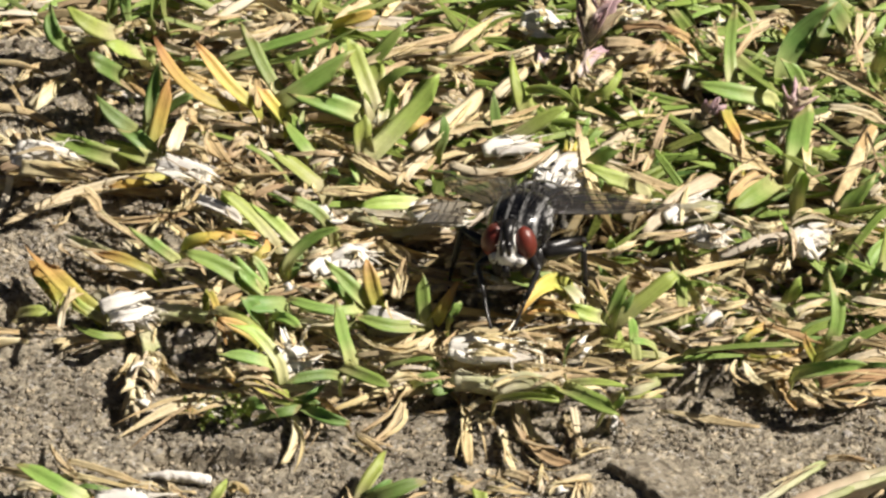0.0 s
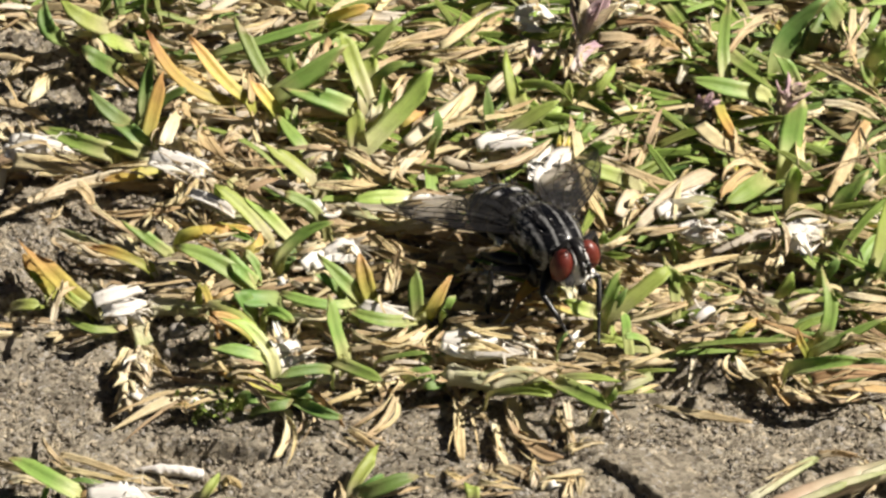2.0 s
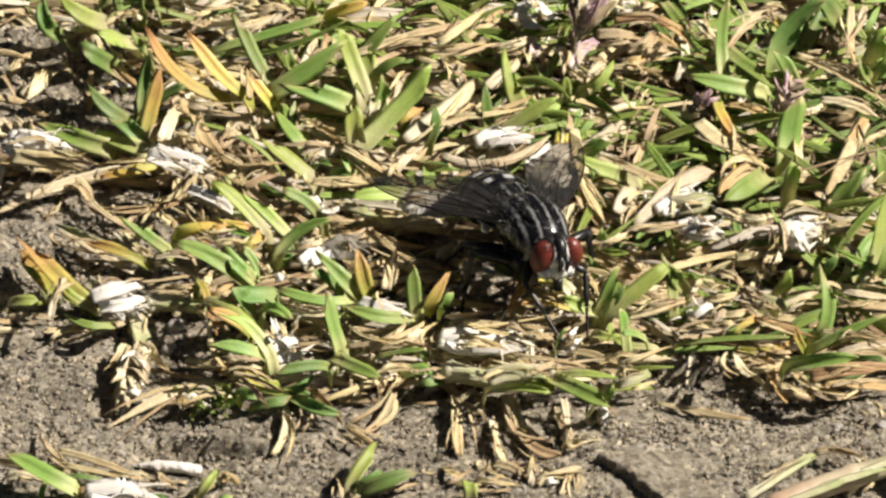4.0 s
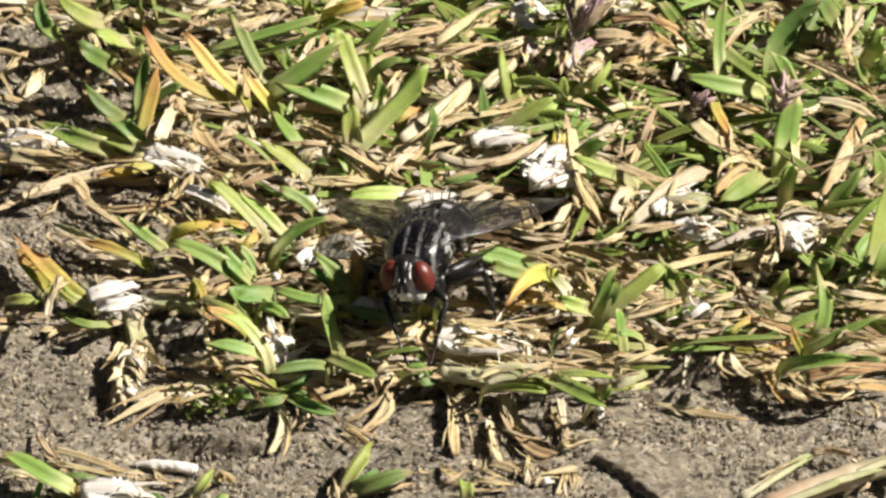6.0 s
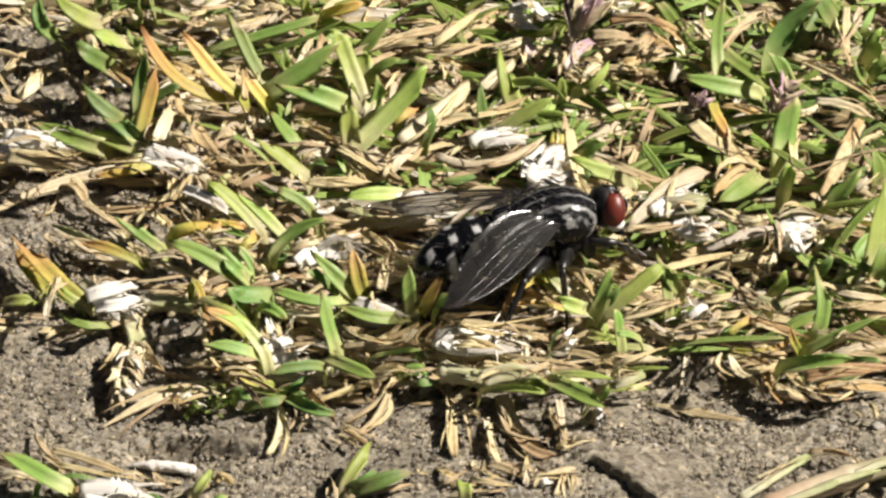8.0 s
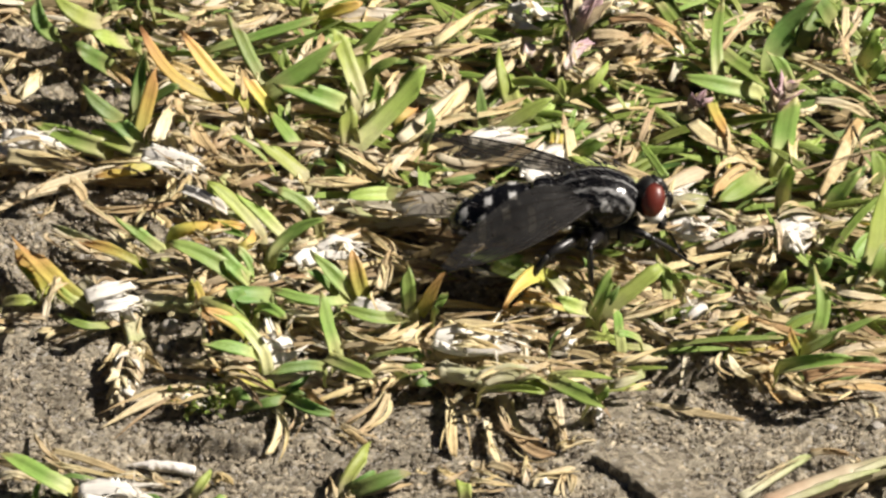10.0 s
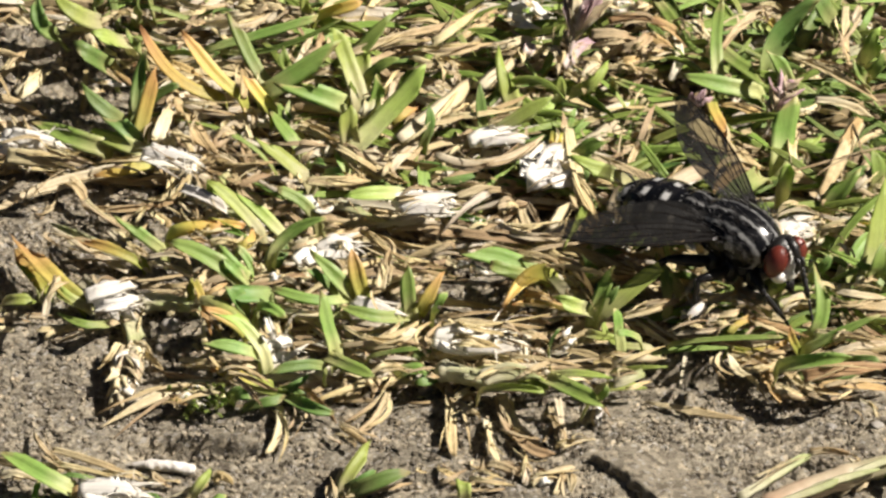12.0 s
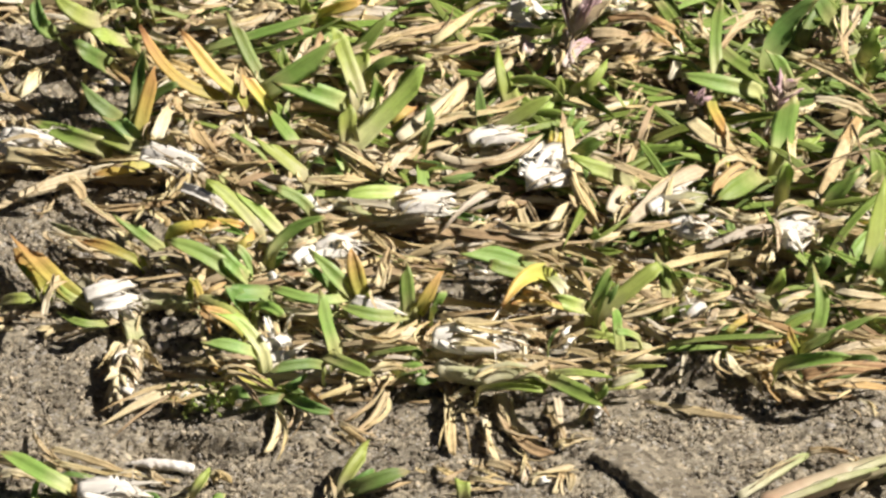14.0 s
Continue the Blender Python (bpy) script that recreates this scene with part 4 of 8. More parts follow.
blade(t, 'G', (-8.93, 11.42, 1.88), (-7.38, 11.79, 2.83), (-5.57, 12.42, 3.68), 0.97, 0.18)

t = tuft((-8.56, 10.93, 0.4), 'tuft of broad green grass blades in pale thatch')
blade(t, 'Y', (-8.54, 9.96, 1.93), (-9.17, 10.15, 2.83), (-9.81, 10.59, 3.55), 0.66, -0.05)
blade(t, 'G', (-8.57, 11.89, 1.88), (-9.64, 12.97, 3), (-10.43, 14.29, 4.35), 0.71, -0.03)

t = tuft((-15.2, 8.69, 0.4), 'dark green grass tuft with narrow blades')
blade(t, 'D', (-15.23, 9.59, 2.03), (-15.05, 10.95, 3.11), (-14.67, 11.57, 4.32), 0.67, -0.27)
blade(t, 'Y', (-15, 8.33, 1.77), (-14.65, 9.44, 2.84), (-14.17, 10.35, 4.08), 0.73, 0.08)
blade(t, 'D', (-15.17, 9.61, 1.85), (-14.19, 10.05, 2.74), (-13.06, 10.09, 3.4), 0.49, 0.02)
blade(t, 'D', (-15.85, 9.06, 1.91), (-16.8, 9, 2.83), (-17.84, 9.76, 3.58), 0.82, -0.09)
blade(t, 'D', (-14.8, 7.63, 1.5), (-15.54, 7.89, 2.2), (-16.37, 8.39, 2.6), 0.82, -0.18)

t = tuft((-15.6, 6.74, 0.4), 'tuft of broad green grass blades in pale thatch')
blade(t, 'L', (-14.61, 7.16, 1.5), (-16.08, 7.47, 1.9), (-17.35, 8.17, 2), 0.82, -0.18)
blade(t, 'G', (-16.65, 7.44, 1.5), (-18.46, 7.84, 1.9), (-20.17, 9.03, 2), 0.97, -0.13)

t = tuft((-11.95, 15.13, 0.4), 'tuft of broad green grass blades in pale thatch')
blade(t, 'G', (-11.95, 15.13, 1.81), (-9.4, 15.15, 2.7), (-6.31, 15.72, 3.4), 0.49, 0.04)

t = tuft((-7.63, 12.86, 0.4), 'tuft of broad green grass blades in pale thatch')
blade(t, 'G', (-7.63, 12.86, 2.1), (-7.95, 12.56, 2.95), (-8.01, 13.01, 3.49), 0.60, 0.04)

t = tuft((-4.19, 10.88, 0.4), 'tuft of broad green grass blades in pale thatch')
blade(t, 'G', (-4.86, 10.46, 1.9), (-6.11, 10.16, 2.72), (-7.36, 10.38, 3.18), 1.04, -0.18)
blade(t, 'L', (-4.25, 10.78, 1.91), (-4.82, 12.43, 3.04), (-5.43, 13.34, 4.46), 0.97, 0.09)
blade(t, 'G', (-3.9, 12.44, 1.82), (-3.25, 12.47, 2.67), (-2.21, 12.65, 3.23), 0.67, -0.28)
blade(t, 'G', (-3.74, 9.85, 1.84), (-3.35, 10.13, 2.74), (-3.18, 10.48, 3.46), 0.67, 0.02)

t = tuft((-6.55, 17.6, 0.4), 'pale yellow-green grass tuft with broad blades')
blade(t, 'Y', (-6.34, 17.77, 1.96), (-5.2, 17.31, 2.75), (-4.07, 17.43, 3.12), 0.59, 0.03)
blade(t, 'L', (-6.76, 17.44, 1.95), (-6.9, 17.26, 2.79), (-6.75, 17.52, 3.3), 0.67, -0.11)

t = tuft((-4.67, 14.2, 0.4), 'tuft of broad green grass blades in pale thatch')
blade(t, 'G', (-4.67, 14.2, 1.9), (-3.77, 14.46, 2.86), (-2.64, 15.33, 3.76), 0.82, -0.17)

t = tuft((-4.55, 6.89, 0.4), 'pale yellow-green grass tuft with broad blades')
blade(t, 'L', (-4.61, 7.08, 2.02), (-4.77, 7.38, 2.94), (-4.71, 7.83, 3.71), 0.97, -0.05)
blade(t, 'L', (-4.49, 6.7, 2.06), (-2.61, 8.27, 3.21), (-1, 9.26, 4.65), 0.97, -0.11)

t = tuft((2.55, 8.93, 0.4), 'pale yellow-green grass tuft with broad blades')
blade(t, 'D', (1.84, 8.44, 2.03), (1.78, 8.79, 2.99), (1.7, 9.48, 3.86), 0.63, 0.18)
blade(t, 'L', (3.46, 10.27, 1.87), (3.18, 10.41, 2.82), (3.04, 11.24, 3.66), 1.04, -0.06)
blade(t, 'L', (2.34, 8.09, 1.85), (3.78, 8.37, 2.78), (5.31, 8.93, 3.58), 0.67, 0.08)

t = tuft((5.97, 11, 0.4), 'pale yellow-green grass tuft with broad blades')
blade(t, 'L', (5.62, 10.81, 1.82), (5.75, 10.83, 2.67), (5.75, 11.01, 3.24), 0.60, -0.06)
blade(t, 'L', (6.32, 11.18, 2.06), (7.15, 10.84, 2.91), (7.71, 11.39, 3.48), 0.67, 0.24)

t = tuft((-1, 7.38, 0.4), 'dark green grass tuft with narrow blades')
blade(t, 'D', (-1, 7.38, 1.97), (-0.72, 7.54, 2.89), (-0.75, 8.13, 3.66), 0.55, 0.16)

t = tuft((8.44, 12.62, 0.4), 'tuft of broad green grass blades in pale thatch')
blade(t, 'G', (8.44, 12.62, 1.85), (9.39, 10.99, 2.55), (11.04, 10.16, 2.65), 0.49, -0.09)

t = tuft((10.68, 19.36, 0.4), 'tuft of broad green grass blades in pale thatch')
blade(t, 'G', (10.68, 19.36, 1.78), (11.19, 17.21, 2.48), (11.73, 15.89, 2.58), 0.60, 0.28)

t = tuft((6.31, 5.68, 0.4), 'tuft of broad green grass blades in pale thatch')
blade(t, 'G', (6.31, 5.68, 2.04), (7.08, 5.64, 2.87), (7.9, 5.65, 3.35), 0.82, -0.05)

t = tuft((9, 4.2, 0.4), 'pale yellow-green grass tuft with broad blades')
blade(t, 'L', (9, 4.2, 2.03), (7.61, 3.97, 2.83), (6.64, 3.92, 3.21), 0.82, -0.20)

t = tuft((13.99, 12.42, 0.4), 'tuft of broad green grass blades in pale thatch')
blade(t, 'G', (13.62, 12.3, 2.1), (13.42, 14, 3.28), (13.78, 15.22, 4.82), 0.67, 0.08)
blade(t, 'G', (13.56, 15.21, 2.03), (14.46, 12.86, 2.73), (15.68, 11.33, 2.83), 0.89, 0.07)
blade(t, 'G', (15.56, 11.47, 2.02), (13.57, 10.89, 2.81), (11.89, 11.11, 3.16), 0.89, -0.08)
blade(t, 'Y', (13.22, 10.69, 2.08), (13.37, 8.6, 2.78), (13.88, 6.86, 2.88), 0.59, 0.20)

t = tuft((16.52, 13.17, 0.4), 'dark green grass tuft with narrow blades')
blade(t, 'D', (15.92, 14.02, 1.86), (16.77, 15.02, 2.87), (18.17, 15.52, 3.9), 1.19, 0.25)
blade(t, 'G', (17.13, 12.32, 1.9), (16.69, 12.55, 2.79), (16.18, 12.76, 3.43), 0.75, -0.22)

t = tuft((19.41, 17.26, 0.4), 'dark green grass tuft with narrow blades')
blade(t, 'D', (19.41, 17.26, 1.91), (18.82, 17.27, 2.79), (18.53, 17.62, 3.4), 1.12, 0.25)

t = tuft((20.93, 12.87, 0.4), 'tuft of broad green grass blades in pale thatch')
blade(t, 'L', (20.98, 14.02, 2.03), (21.37, 14.05, 2.89), (21.64, 14.24, 3.45), 0.97, -0.19)
blade(t, 'G', (20.9, 12.11, 2.07), (20.58, 11.69, 2.9), (20.36, 12.17, 3.42), 0.60, -0.08)
blade(t, 'G', (20.92, 12.49, 1.95), (21.45, 12.31, 2.79), (21.94, 12.56, 3.3), 0.60, -0.09)

t = tuft((16.17, 4.66, 0.4), 'tuft of broad green grass blades in pale thatch')
blade(t, 'G', (15.5, 4.71, 2.09), (14.46, 2.67, 2.79), (13.33, 1.41, 2.89), 0.97, -0.23)
blade(t, 'G', (16.45, 5.76, 1.98), (16.65, 6.88, 3.04), (16.84, 7.62, 4.22), 1.27, 0.11)
blade(t, 'L', (16.57, 3.51, 1.97), (16.69, 3.53, 2.82), (16.81, 3.7, 3.39), 0.75, -0.21)

t = tuft((20.99, 3.7, 0.4), 'tuft of broad green grass blades in pale thatch')
blade(t, 'G', (20.99, 3.7, 1.99), (21.1, 3.86, 2.91), (20.96, 4.44, 3.68), 0.89, 0.23)

t = tuft((18.59, 2.03, 0.4), 'tuft of broad green grass blades in pale thatch')
blade(t, 'G', (18.59, 2.03, 1.89), (19.12, 2.21, 2.8), (19.66, 2.62, 3.51), 0.97, -0.06)

t = tuft((-6.37, 4.78, 0.4), 'dark green grass tuft with narrow blades')
blade(t, 'L', (-6.59, 4.02, 2.1), (-7.69, 4.37, 3.04), (-8.93, 4.95, 3.88), 0.97, 0.25)
blade(t, 'D', (-5.92, 4.89, 1.77), (-5.35, 4.21, 2.47), (-4.8, 3.85, 2.57), 0.52, -0.20)
blade(t, 'D', (-6.61, 5.43, 2.06), (-6.18, 4.75, 2.76), (-5.76, 4.39, 2.86), 0.45, -0.15)

t = tuft((-8.36, -0.55, 0.4), 'pale yellow-green grass tuft with broad blades')
blade(t, 'L', (-9.01, 0.06, 1.85), (-9.97, 0.75, 2.88), (-11.47, 1.59, 3.96), 0.82, 0.27)
blade(t, 'L', (-7.78, -0.11, 1.99), (-8.59, 0.04, 2.91), (-9.54, 0.61, 3.68), 0.67, 0.03)
blade(t, 'G', (-8.3, -1.59, 1.93), (-7.21, -1, 2.86), (-5.7, -0.88, 3.63), 0.67, -0.21)

t = tuft((-6.14, 0.88, 0.4), 'tuft of broad green grass blades in pale thatch')
blade(t, 'G', (-6.14, 0.88, 2.09), (-6.96, 1.3, 2.97), (-8.05, 1.33, 3.64), 0.60, -0.14)

t = tuft((-1.9, 2.93, 0.4), 'pale yellow-green grass tuft with broad blades')
blade(t, 'L', (-1.9, 2.93, 2.06), (-3.27, 2.16, 2.76), (-4.77, 1.76, 2.86), 0.75, 0.12)

t = tuft((6.92, -2.01, 0.4), 'dark green grass tuft with narrow blades')
blade(t, 'G', (7.13, -1.01, 1.99), (7.34, -1.37, 2.8), (7.39, -1.23, 3.21), 0.52, -0.10)
blade(t, 'D', (6.7, -3.01, 1.83), (6.96, -3.35, 2.62), (6.95, -3.37, 2.98), 0.67, -0.11)

t = tuft((4.77, -3.46, 0.4), 'tuft of broad green grass blades in pale thatch')
blade(t, 'G', (5.06, -3.42, 1.81), (3.15, -2.98, 2.67), (1.11, -3.2, 3.26), 0.97, 0.02)
blade(t, 'G', (4.25, -3.21, 1.82), (3.15, -3.76, 2.59), (2.2, -3.65, 2.92), 0.67, -0.02)
blade(t, 'Y', (5.15, -3.3, 2.0), (3.95, -4.75, 2.85), (2.8, -6.55, 2.55), 0.92, 0.15, taper=1.9, blunt=0.22, foot=1.0, curl=0.55, twist=0.6)

t = tuft((7.11, -6.19, 0.4), 'dark green grass tuft with narrow blades')
blade(t, 'L', (6.93, -6.12, 2.04), (6.1, -6.65, 2.81), (5.42, -6.6, 3.11), 0.75, -0.17)
blade(t, 'L', (7.4, -6.4, 1.95), (8.6, -6.0, 2.9), (10.4, -4.95, 3.8), 0.84, -0.2)
blade(t, 'G', (7.15, -6.3, 1.95), (7.55, -5.9, 3.0), (8.1, -5.3, 3.8), 0.68, -0.15)
blade(t, 'G', (10.7, -5.2, 1.95), (10.65, -4.6, 2.7), (10.5, -4.2, 3.5), 0.62, 0.1)
blade(t, 'D', (7.34, -5.8, 1.96), (7.87, -5.99, 2.79), (8.27, -5.76, 3.31), 0.52, 0.17)

t = tuft((8.55, -9.01, 0.4), 'tuft of broad green grass blades in pale thatch')
blade(t, 'G', (8.38, -8.14, 1.92), (8.24, -7.95, 2.81), (8.1, -7.71, 3.47), 0.60, 0.20)
blade(t, 'G', (9.33, -8.19, 1.96), (8.77, -8.68, 2.7), (8.22, -8.94, 2.9), 0.37, 0.11)
blade(t, 'L', (7.94, -10.71, 2.08), (9.26, -11.39, 2.81), (10.59, -11.52, 2.98), 0.23, 0.11)

t = tuft((11.16, -4.36, 0.4), 'tuft of broad green grass blades in pale thatch')
blade(t, 'G', (11.16, -4.36, 2.03), (10.79, -4.48, 2.89), (10.52, -4.19, 3.45), 0.67, -0.25)

t = tuft((-1.29, -6.23, 0.4), 'tuft of broad green grass blades in pale thatch')
blade(t, 'G', (-1.6, -6.38, 2.07), (-1.73, -5.89, 3.07), (-1.81, -5.17, 4.04), 0.75, -0.19)
blade(t, 'B', (-1.33, -6.12, 1.77), (-0.86, -6.13, 2.73), (-0.05, -5.09, 3.64), 0.67, 0.01)
blade(t, 'G', (-0.51, -6.12, 2.04), (-0.24, -6.5, 2.86), (0.03, -6.22, 3.32), 0.45, 0.13)
blade(t, 'G', (-1.73, -6.29, 1.83), (-3.34, -7.26, 2.6), (-4.97, -6.78, 2.91), 0.67, 0.14)

t = tuft((4.9, -10.36, 0.4), 'dark green grass tuft with narrow blades')
blade(t, 'D', (5.01, -8.91, 1.85), (5.13, -9.1, 2.68), (5.53, -8.88, 3.2), 0.18, 0.27)
blade(t, 'G', (4.72, -11.16, 1.93), (6.03, -12.88, 2.63), (7.48, -14.06, 2.73), 0.89, 0.01)
blade(t, 'L', (4.99, -11.01, 1.98), (6.31, -11.67, 2.68), (7.91, -12.13, 2.78), 0.45, -0.22)

t = tuft((15.61, -5.21, 0.4), 'pale yellow-green grass tuft with broad blades')
blade(t, 'L', (15.61, -5.21, 2.01), (16, -5.2, 2.86), (16.4, -5.04, 3.43), 0.67, -0.09)

t = tuft((10.67, -8.45, 0.4), 'tuft of broad green grass blades in pale thatch')
blade(t, 'G', (10.67, -8.45, 1.82), (12.8, -8.96, 2.58), (16.42, -9.06, 2.83), 0.29, -0.13)

t = tuft((17.19, -9.28, 0.4), 'tuft of broad green grass blades in pale thatch')
blade(t, 'G', (17.28, -8.21, 1.97), (17.93, -7.83, 3.05), (17.95, -6.35, 4.29), 0.75, 0.07)
blade(t, 'G', (17.12, -8.93, 1.86), (18.71, -8.79, 2.78), (20.73, -8.24, 3.55), 0.52, 0.26)
blade(t, 'G', (15.99, -10.42, 2.02), (17.56, -10.93, 2.78), (19.16, -11.03, 3.03), 0.75, 0.07)
blade(t, 'D', (18.69, -9.96, 2), (19.72, -10.54, 2.71), (20.64, -10.85, 2.85), 0.29, 0.26)
blade(t, 'B', (16.85, -8.9, 1.84), (16.56, -9.09, 2.68), (16.42, -8.87, 3.19), 0.45, -0.17)

t = tuft((20.41, -3.8, 0.4), 'tuft of broad green grass blades in pale thatch')
blade(t, 'L', (20.27, -3.9, 2.01), (20.7, -2.39, 3.24), (20.99, -0.8, 4.94), 1.04, 0.15)
blade(t, 'G', (20.55, -3.7, 2.03), (20.93, -3.78, 2.95), (21.29, -3, 3.72), 1.12, 0.11)

t = tuft((17.72, -3.05, 0.4), 'dark green grass tuft with narrow blades')
blade(t, 'D', (17.72, -3.05, 1.86), (18.23, -3.44, 2.69), (18.64, -3.14, 3.15), 0.60, 0.29)

t = tuft((-16.57, -4.4, 0.4), 'brown-tipped green grass tuft in thatch')
blade(t, 'B', (-17.27, -3.74, 0.5), (-18.93, -2.6, 1.34), (-20.51, -0.35, 1.66), 0.97, 0.12)
blade(t, 'G', (-15.87, -5.05, 0.5), (-17.18, -6.04, 1.18), (-18.58, -4.93, 1.02), 0.45, 0.25)

t = tuft((-20.55, -2.82, 0.4), 'tuft of broad green grass blades in pale thatch')
blade(t, 'G', (-19.73, -2.11, 0.5), (-20.19, -1.87, 1.04), (-20.62, -1.27, 1.16), 0.37, 0.21)
blade(t, 'L', (-21.37, -3.52, 0.5), (-20.52, -4.02, 1.07), (-19.71, -3.85, 0.93), 0.60, -0.06)

t = tuft((-14.13, -0.89, 0.4), 'brown-tipped green grass tuft in thatch')
blade(t, 'B', (-14.64, -0.43, 0.5), (-16.14, -0.24, 1.22), (-17.67, 0.49, 1.17), 0.60, -0.08)
blade(t, 'G', (-13.63, -1.36, 2.09), (-14.56, -1.36, 2.97), (-15.38, -1.04, 3.58), 0.60, -0.17)

t = tuft((-9.23, -4.73, 0.4), 'tuft of broad green grass blades in pale thatch')
blade(t, 'G', (-9.9, -3.63, 2.08), (-11.25, -3.39, 2.99), (-13.14, -3.01, 3.73), 0.89, -0.00)
blade(t, 'G', (-9.36, -3.37, 1.76), (-10.03, -3.57, 2.62), (-10.7, -3.19, 3.18), 0.75, -0.12)
blade(t, 'D', (-9.59, -5.78, 1.95), (-9.98, -5.97, 2.78), (-10.38, -5.75, 3.29), 1.04, 0.24)
blade(t, 'D', (-8.25, -4.88, 1.92), (-9.31, -5.54, 2.62), (-10.38, -5.89, 2.72), 1.04, 0.28)
blade(t, 'G', (-9.04, -5.99, 1.93), (-8.48, -6.65, 2.63), (-7.79, -7.43, 2.73), 0.60, -0.19)

t = tuft((-8.99, -8.69, 0.4), 'tuft of broad green grass blades in pale thatch')
blade(t, 'Y', (-9.55, -7.6, 2.01), (-10.48, -7.57, 2.84), (-11.42, -7.56, 3.36), 0.66, -0.05)
blade(t, 'L', (-8.58, -9.22, 1.92), (-9.52, -8.46, 2.86), (-10.59, -8.41, 3.68), 0.67, 0.20)
blade(t, 'G', (-8.85, -9.25, 1.78), (-9.77, -9.59, 2.56), (-11.38, -9.61, 2.92), 0.67, 0.08)

t = tuft((-4.54, -4.7, 0.4), 'tuft of broad green grass blades in pale thatch')
blade(t, 'G', (-4.45, -4.72, 1.97), (-5.26, -4.6, 2.91), (-6.34, -3.89, 3.73), 0.82, 0.06)
blade(t, 'D', (-5.27, -4.49, 1.96), (-5.94, -4.46, 2.8), (-6.48, -4.45, 3.31), 0.52, 0.13)
blade(t, 'B', (-3.85, -4.67, 1.76), (-4.18, -4.4, 2.75), (-4.4, -3.44, 3.73), 0.82, -0.04)
blade(t, 'G', (-4.58, -4.9, 1.94), (-6.06, -6.07, 2.69), (-8.22, -5.52, 2.95), 0.52, -0.08)

t = tuft((-5.06, -9.71, 0.4), 'tuft of broad green grass blades in pale thatch')
blade(t, 'G', (-5.27, -9.32, 2.01), (-5.62, -8.69, 3.05), (-5.89, -7.74, 4.18), 0.82, 0.26)
blade(t, 'G', (-5.62, -9.59, 2.04), (-4.39, -11.31, 2.74), (-3.31, -12.08, 2.84), 0.75, 0.10)
blade(t, 'D', (-5.74, -10.33, 1.95), (-6.53, -10.98, 2.65), (-8.13, -11.54, 2.75), 0.52, -0.09)
blade(t, 'G', (-3.6, -9.59, 2.04), (-2.25, -10.09, 2.79), (-1.18, -10.2, 3.05), 0.29, -0.21)

t = tuft((-8.46, -10.56, 0.4), 'dark green grass tuft with narrow blades')
blade(t, 'B', (-8.19, -9.81, 0.5), (-9.38, -10.18, 1.14), (-10.34, -9.11, 1.14), 0.45, -0.02)
blade(t, 'D', (-7.91, -10.24, 0.5), (-7.09, -10.52, 1.07), (-6.43, -9.71, 1.11), 0.37, 0.23)
blade(t, 'D', (-10.05, -10.88, 0.5), (-9.64, -11.05, 0.98), (-9.23, -11.21, 0.93), 0.75, -0.05)
blade(t, 'D', (-9.5, -11.52, 0.5), (-8.55, -11.92, 1.1), (-7.62, -11.5, 1), 0.52, 0.02)
blade(t, 'D', (-7.63, -10.67, 0.5), (-6.4, -12.34, 1.16), (-5.19, -12.44, 0.9), 0.67, 0.21)
blade(t, 'D', (-7.51, -10.24, 0.5), (-7.22, -10.83, 0.97), (-6.82, -11.16, 0.9), 0.52, -0.04)

t = tuft((-1.19, -9.06, 0.4), 'dark green grass tuft with narrow blades')
blade(t, 'G', (-2.26, -9.17, 0.5), (-1.45, -9.44, 1.07), (-0.65, -9.49, 0.93), 0.75, -0.30)
blade(t, 'D', (-0.11, -8.95, 0.5), (-0.78, -10.05, 1.04), (-1.32, -10.31, 0.9), 0.67, 0.01)

t = tuft((1.76, -12.17, 0.4), 'pale yellow-green grass tuft with broad blades')
blade(t, 'L', (1.76, -12.17, 2.06), (3.09, -12.83, 2.76), (4.69, -13.16, 2.86), 0.37, 0.28)

t = tuft((6.84, -12.98, 0.4), 'tuft of broad green grass blades in pale thatch')
blade(t, 'G', (6.84, -12.98, 1.95), (7.49, -13.38, 2.76), (7.75, -13.15, 3.19), 0.37, 0.05)

t = tuft((-4.57, -17.8, 0.4), 'dark green grass tuft with narrow blades')
blade(t, 'L', (-4.74, -17.83, 0.5), (-4.35, -17.15, 1.14), (-3.56, -15.81, 1.42), 0.67, -0.20)
blade(t, 'D', (-4.61, -17.75, 0.5), (-3.81, -17.69, 1.08), (-3.16, -17.13, 1.13), 0.60, 0.21)
blade(t, 'D', (-4.35, -17.83, 0.5), (-3.02, -17.85, 1.2), (-1.56, -17.15, 1.14), 0.75, 0.02)

t = tuft((0.95, -18.33, 0.4), 'pale yellow-green grass tuft with broad blades')
blade(t, 'L', (0.95, -18.33, 0.5), (0.95, -18.21, 0.99), (0.82, -17.75, 1.12), 0.67, -0.14)

t = tuft((-16.82, -17.41, 0.4), 'dark green grass tuft with narrow blades')
blade(t, 'G', (-17.47, -17.83, 0.5), (-18.91, -17.54, 1.29), (-20.83, -15.98, 1.38), 0.97, 0.23)
blade(t, 'D', (-16.17, -17, 0.5), (-17.07, -17.38, 1.1), (-18.01, -17.08, 0.98), 0.29, 0.27)

t = tuft((-11.76, -18.24, 0.4), 'pale yellow-green grass tuft with broad blades')
blade(t, 'L', (-11.76, -18.24, 0.5), (-11.36, -17.89, 1.06), (-10.92, -17.06, 1.24), 0.52, -0.30)

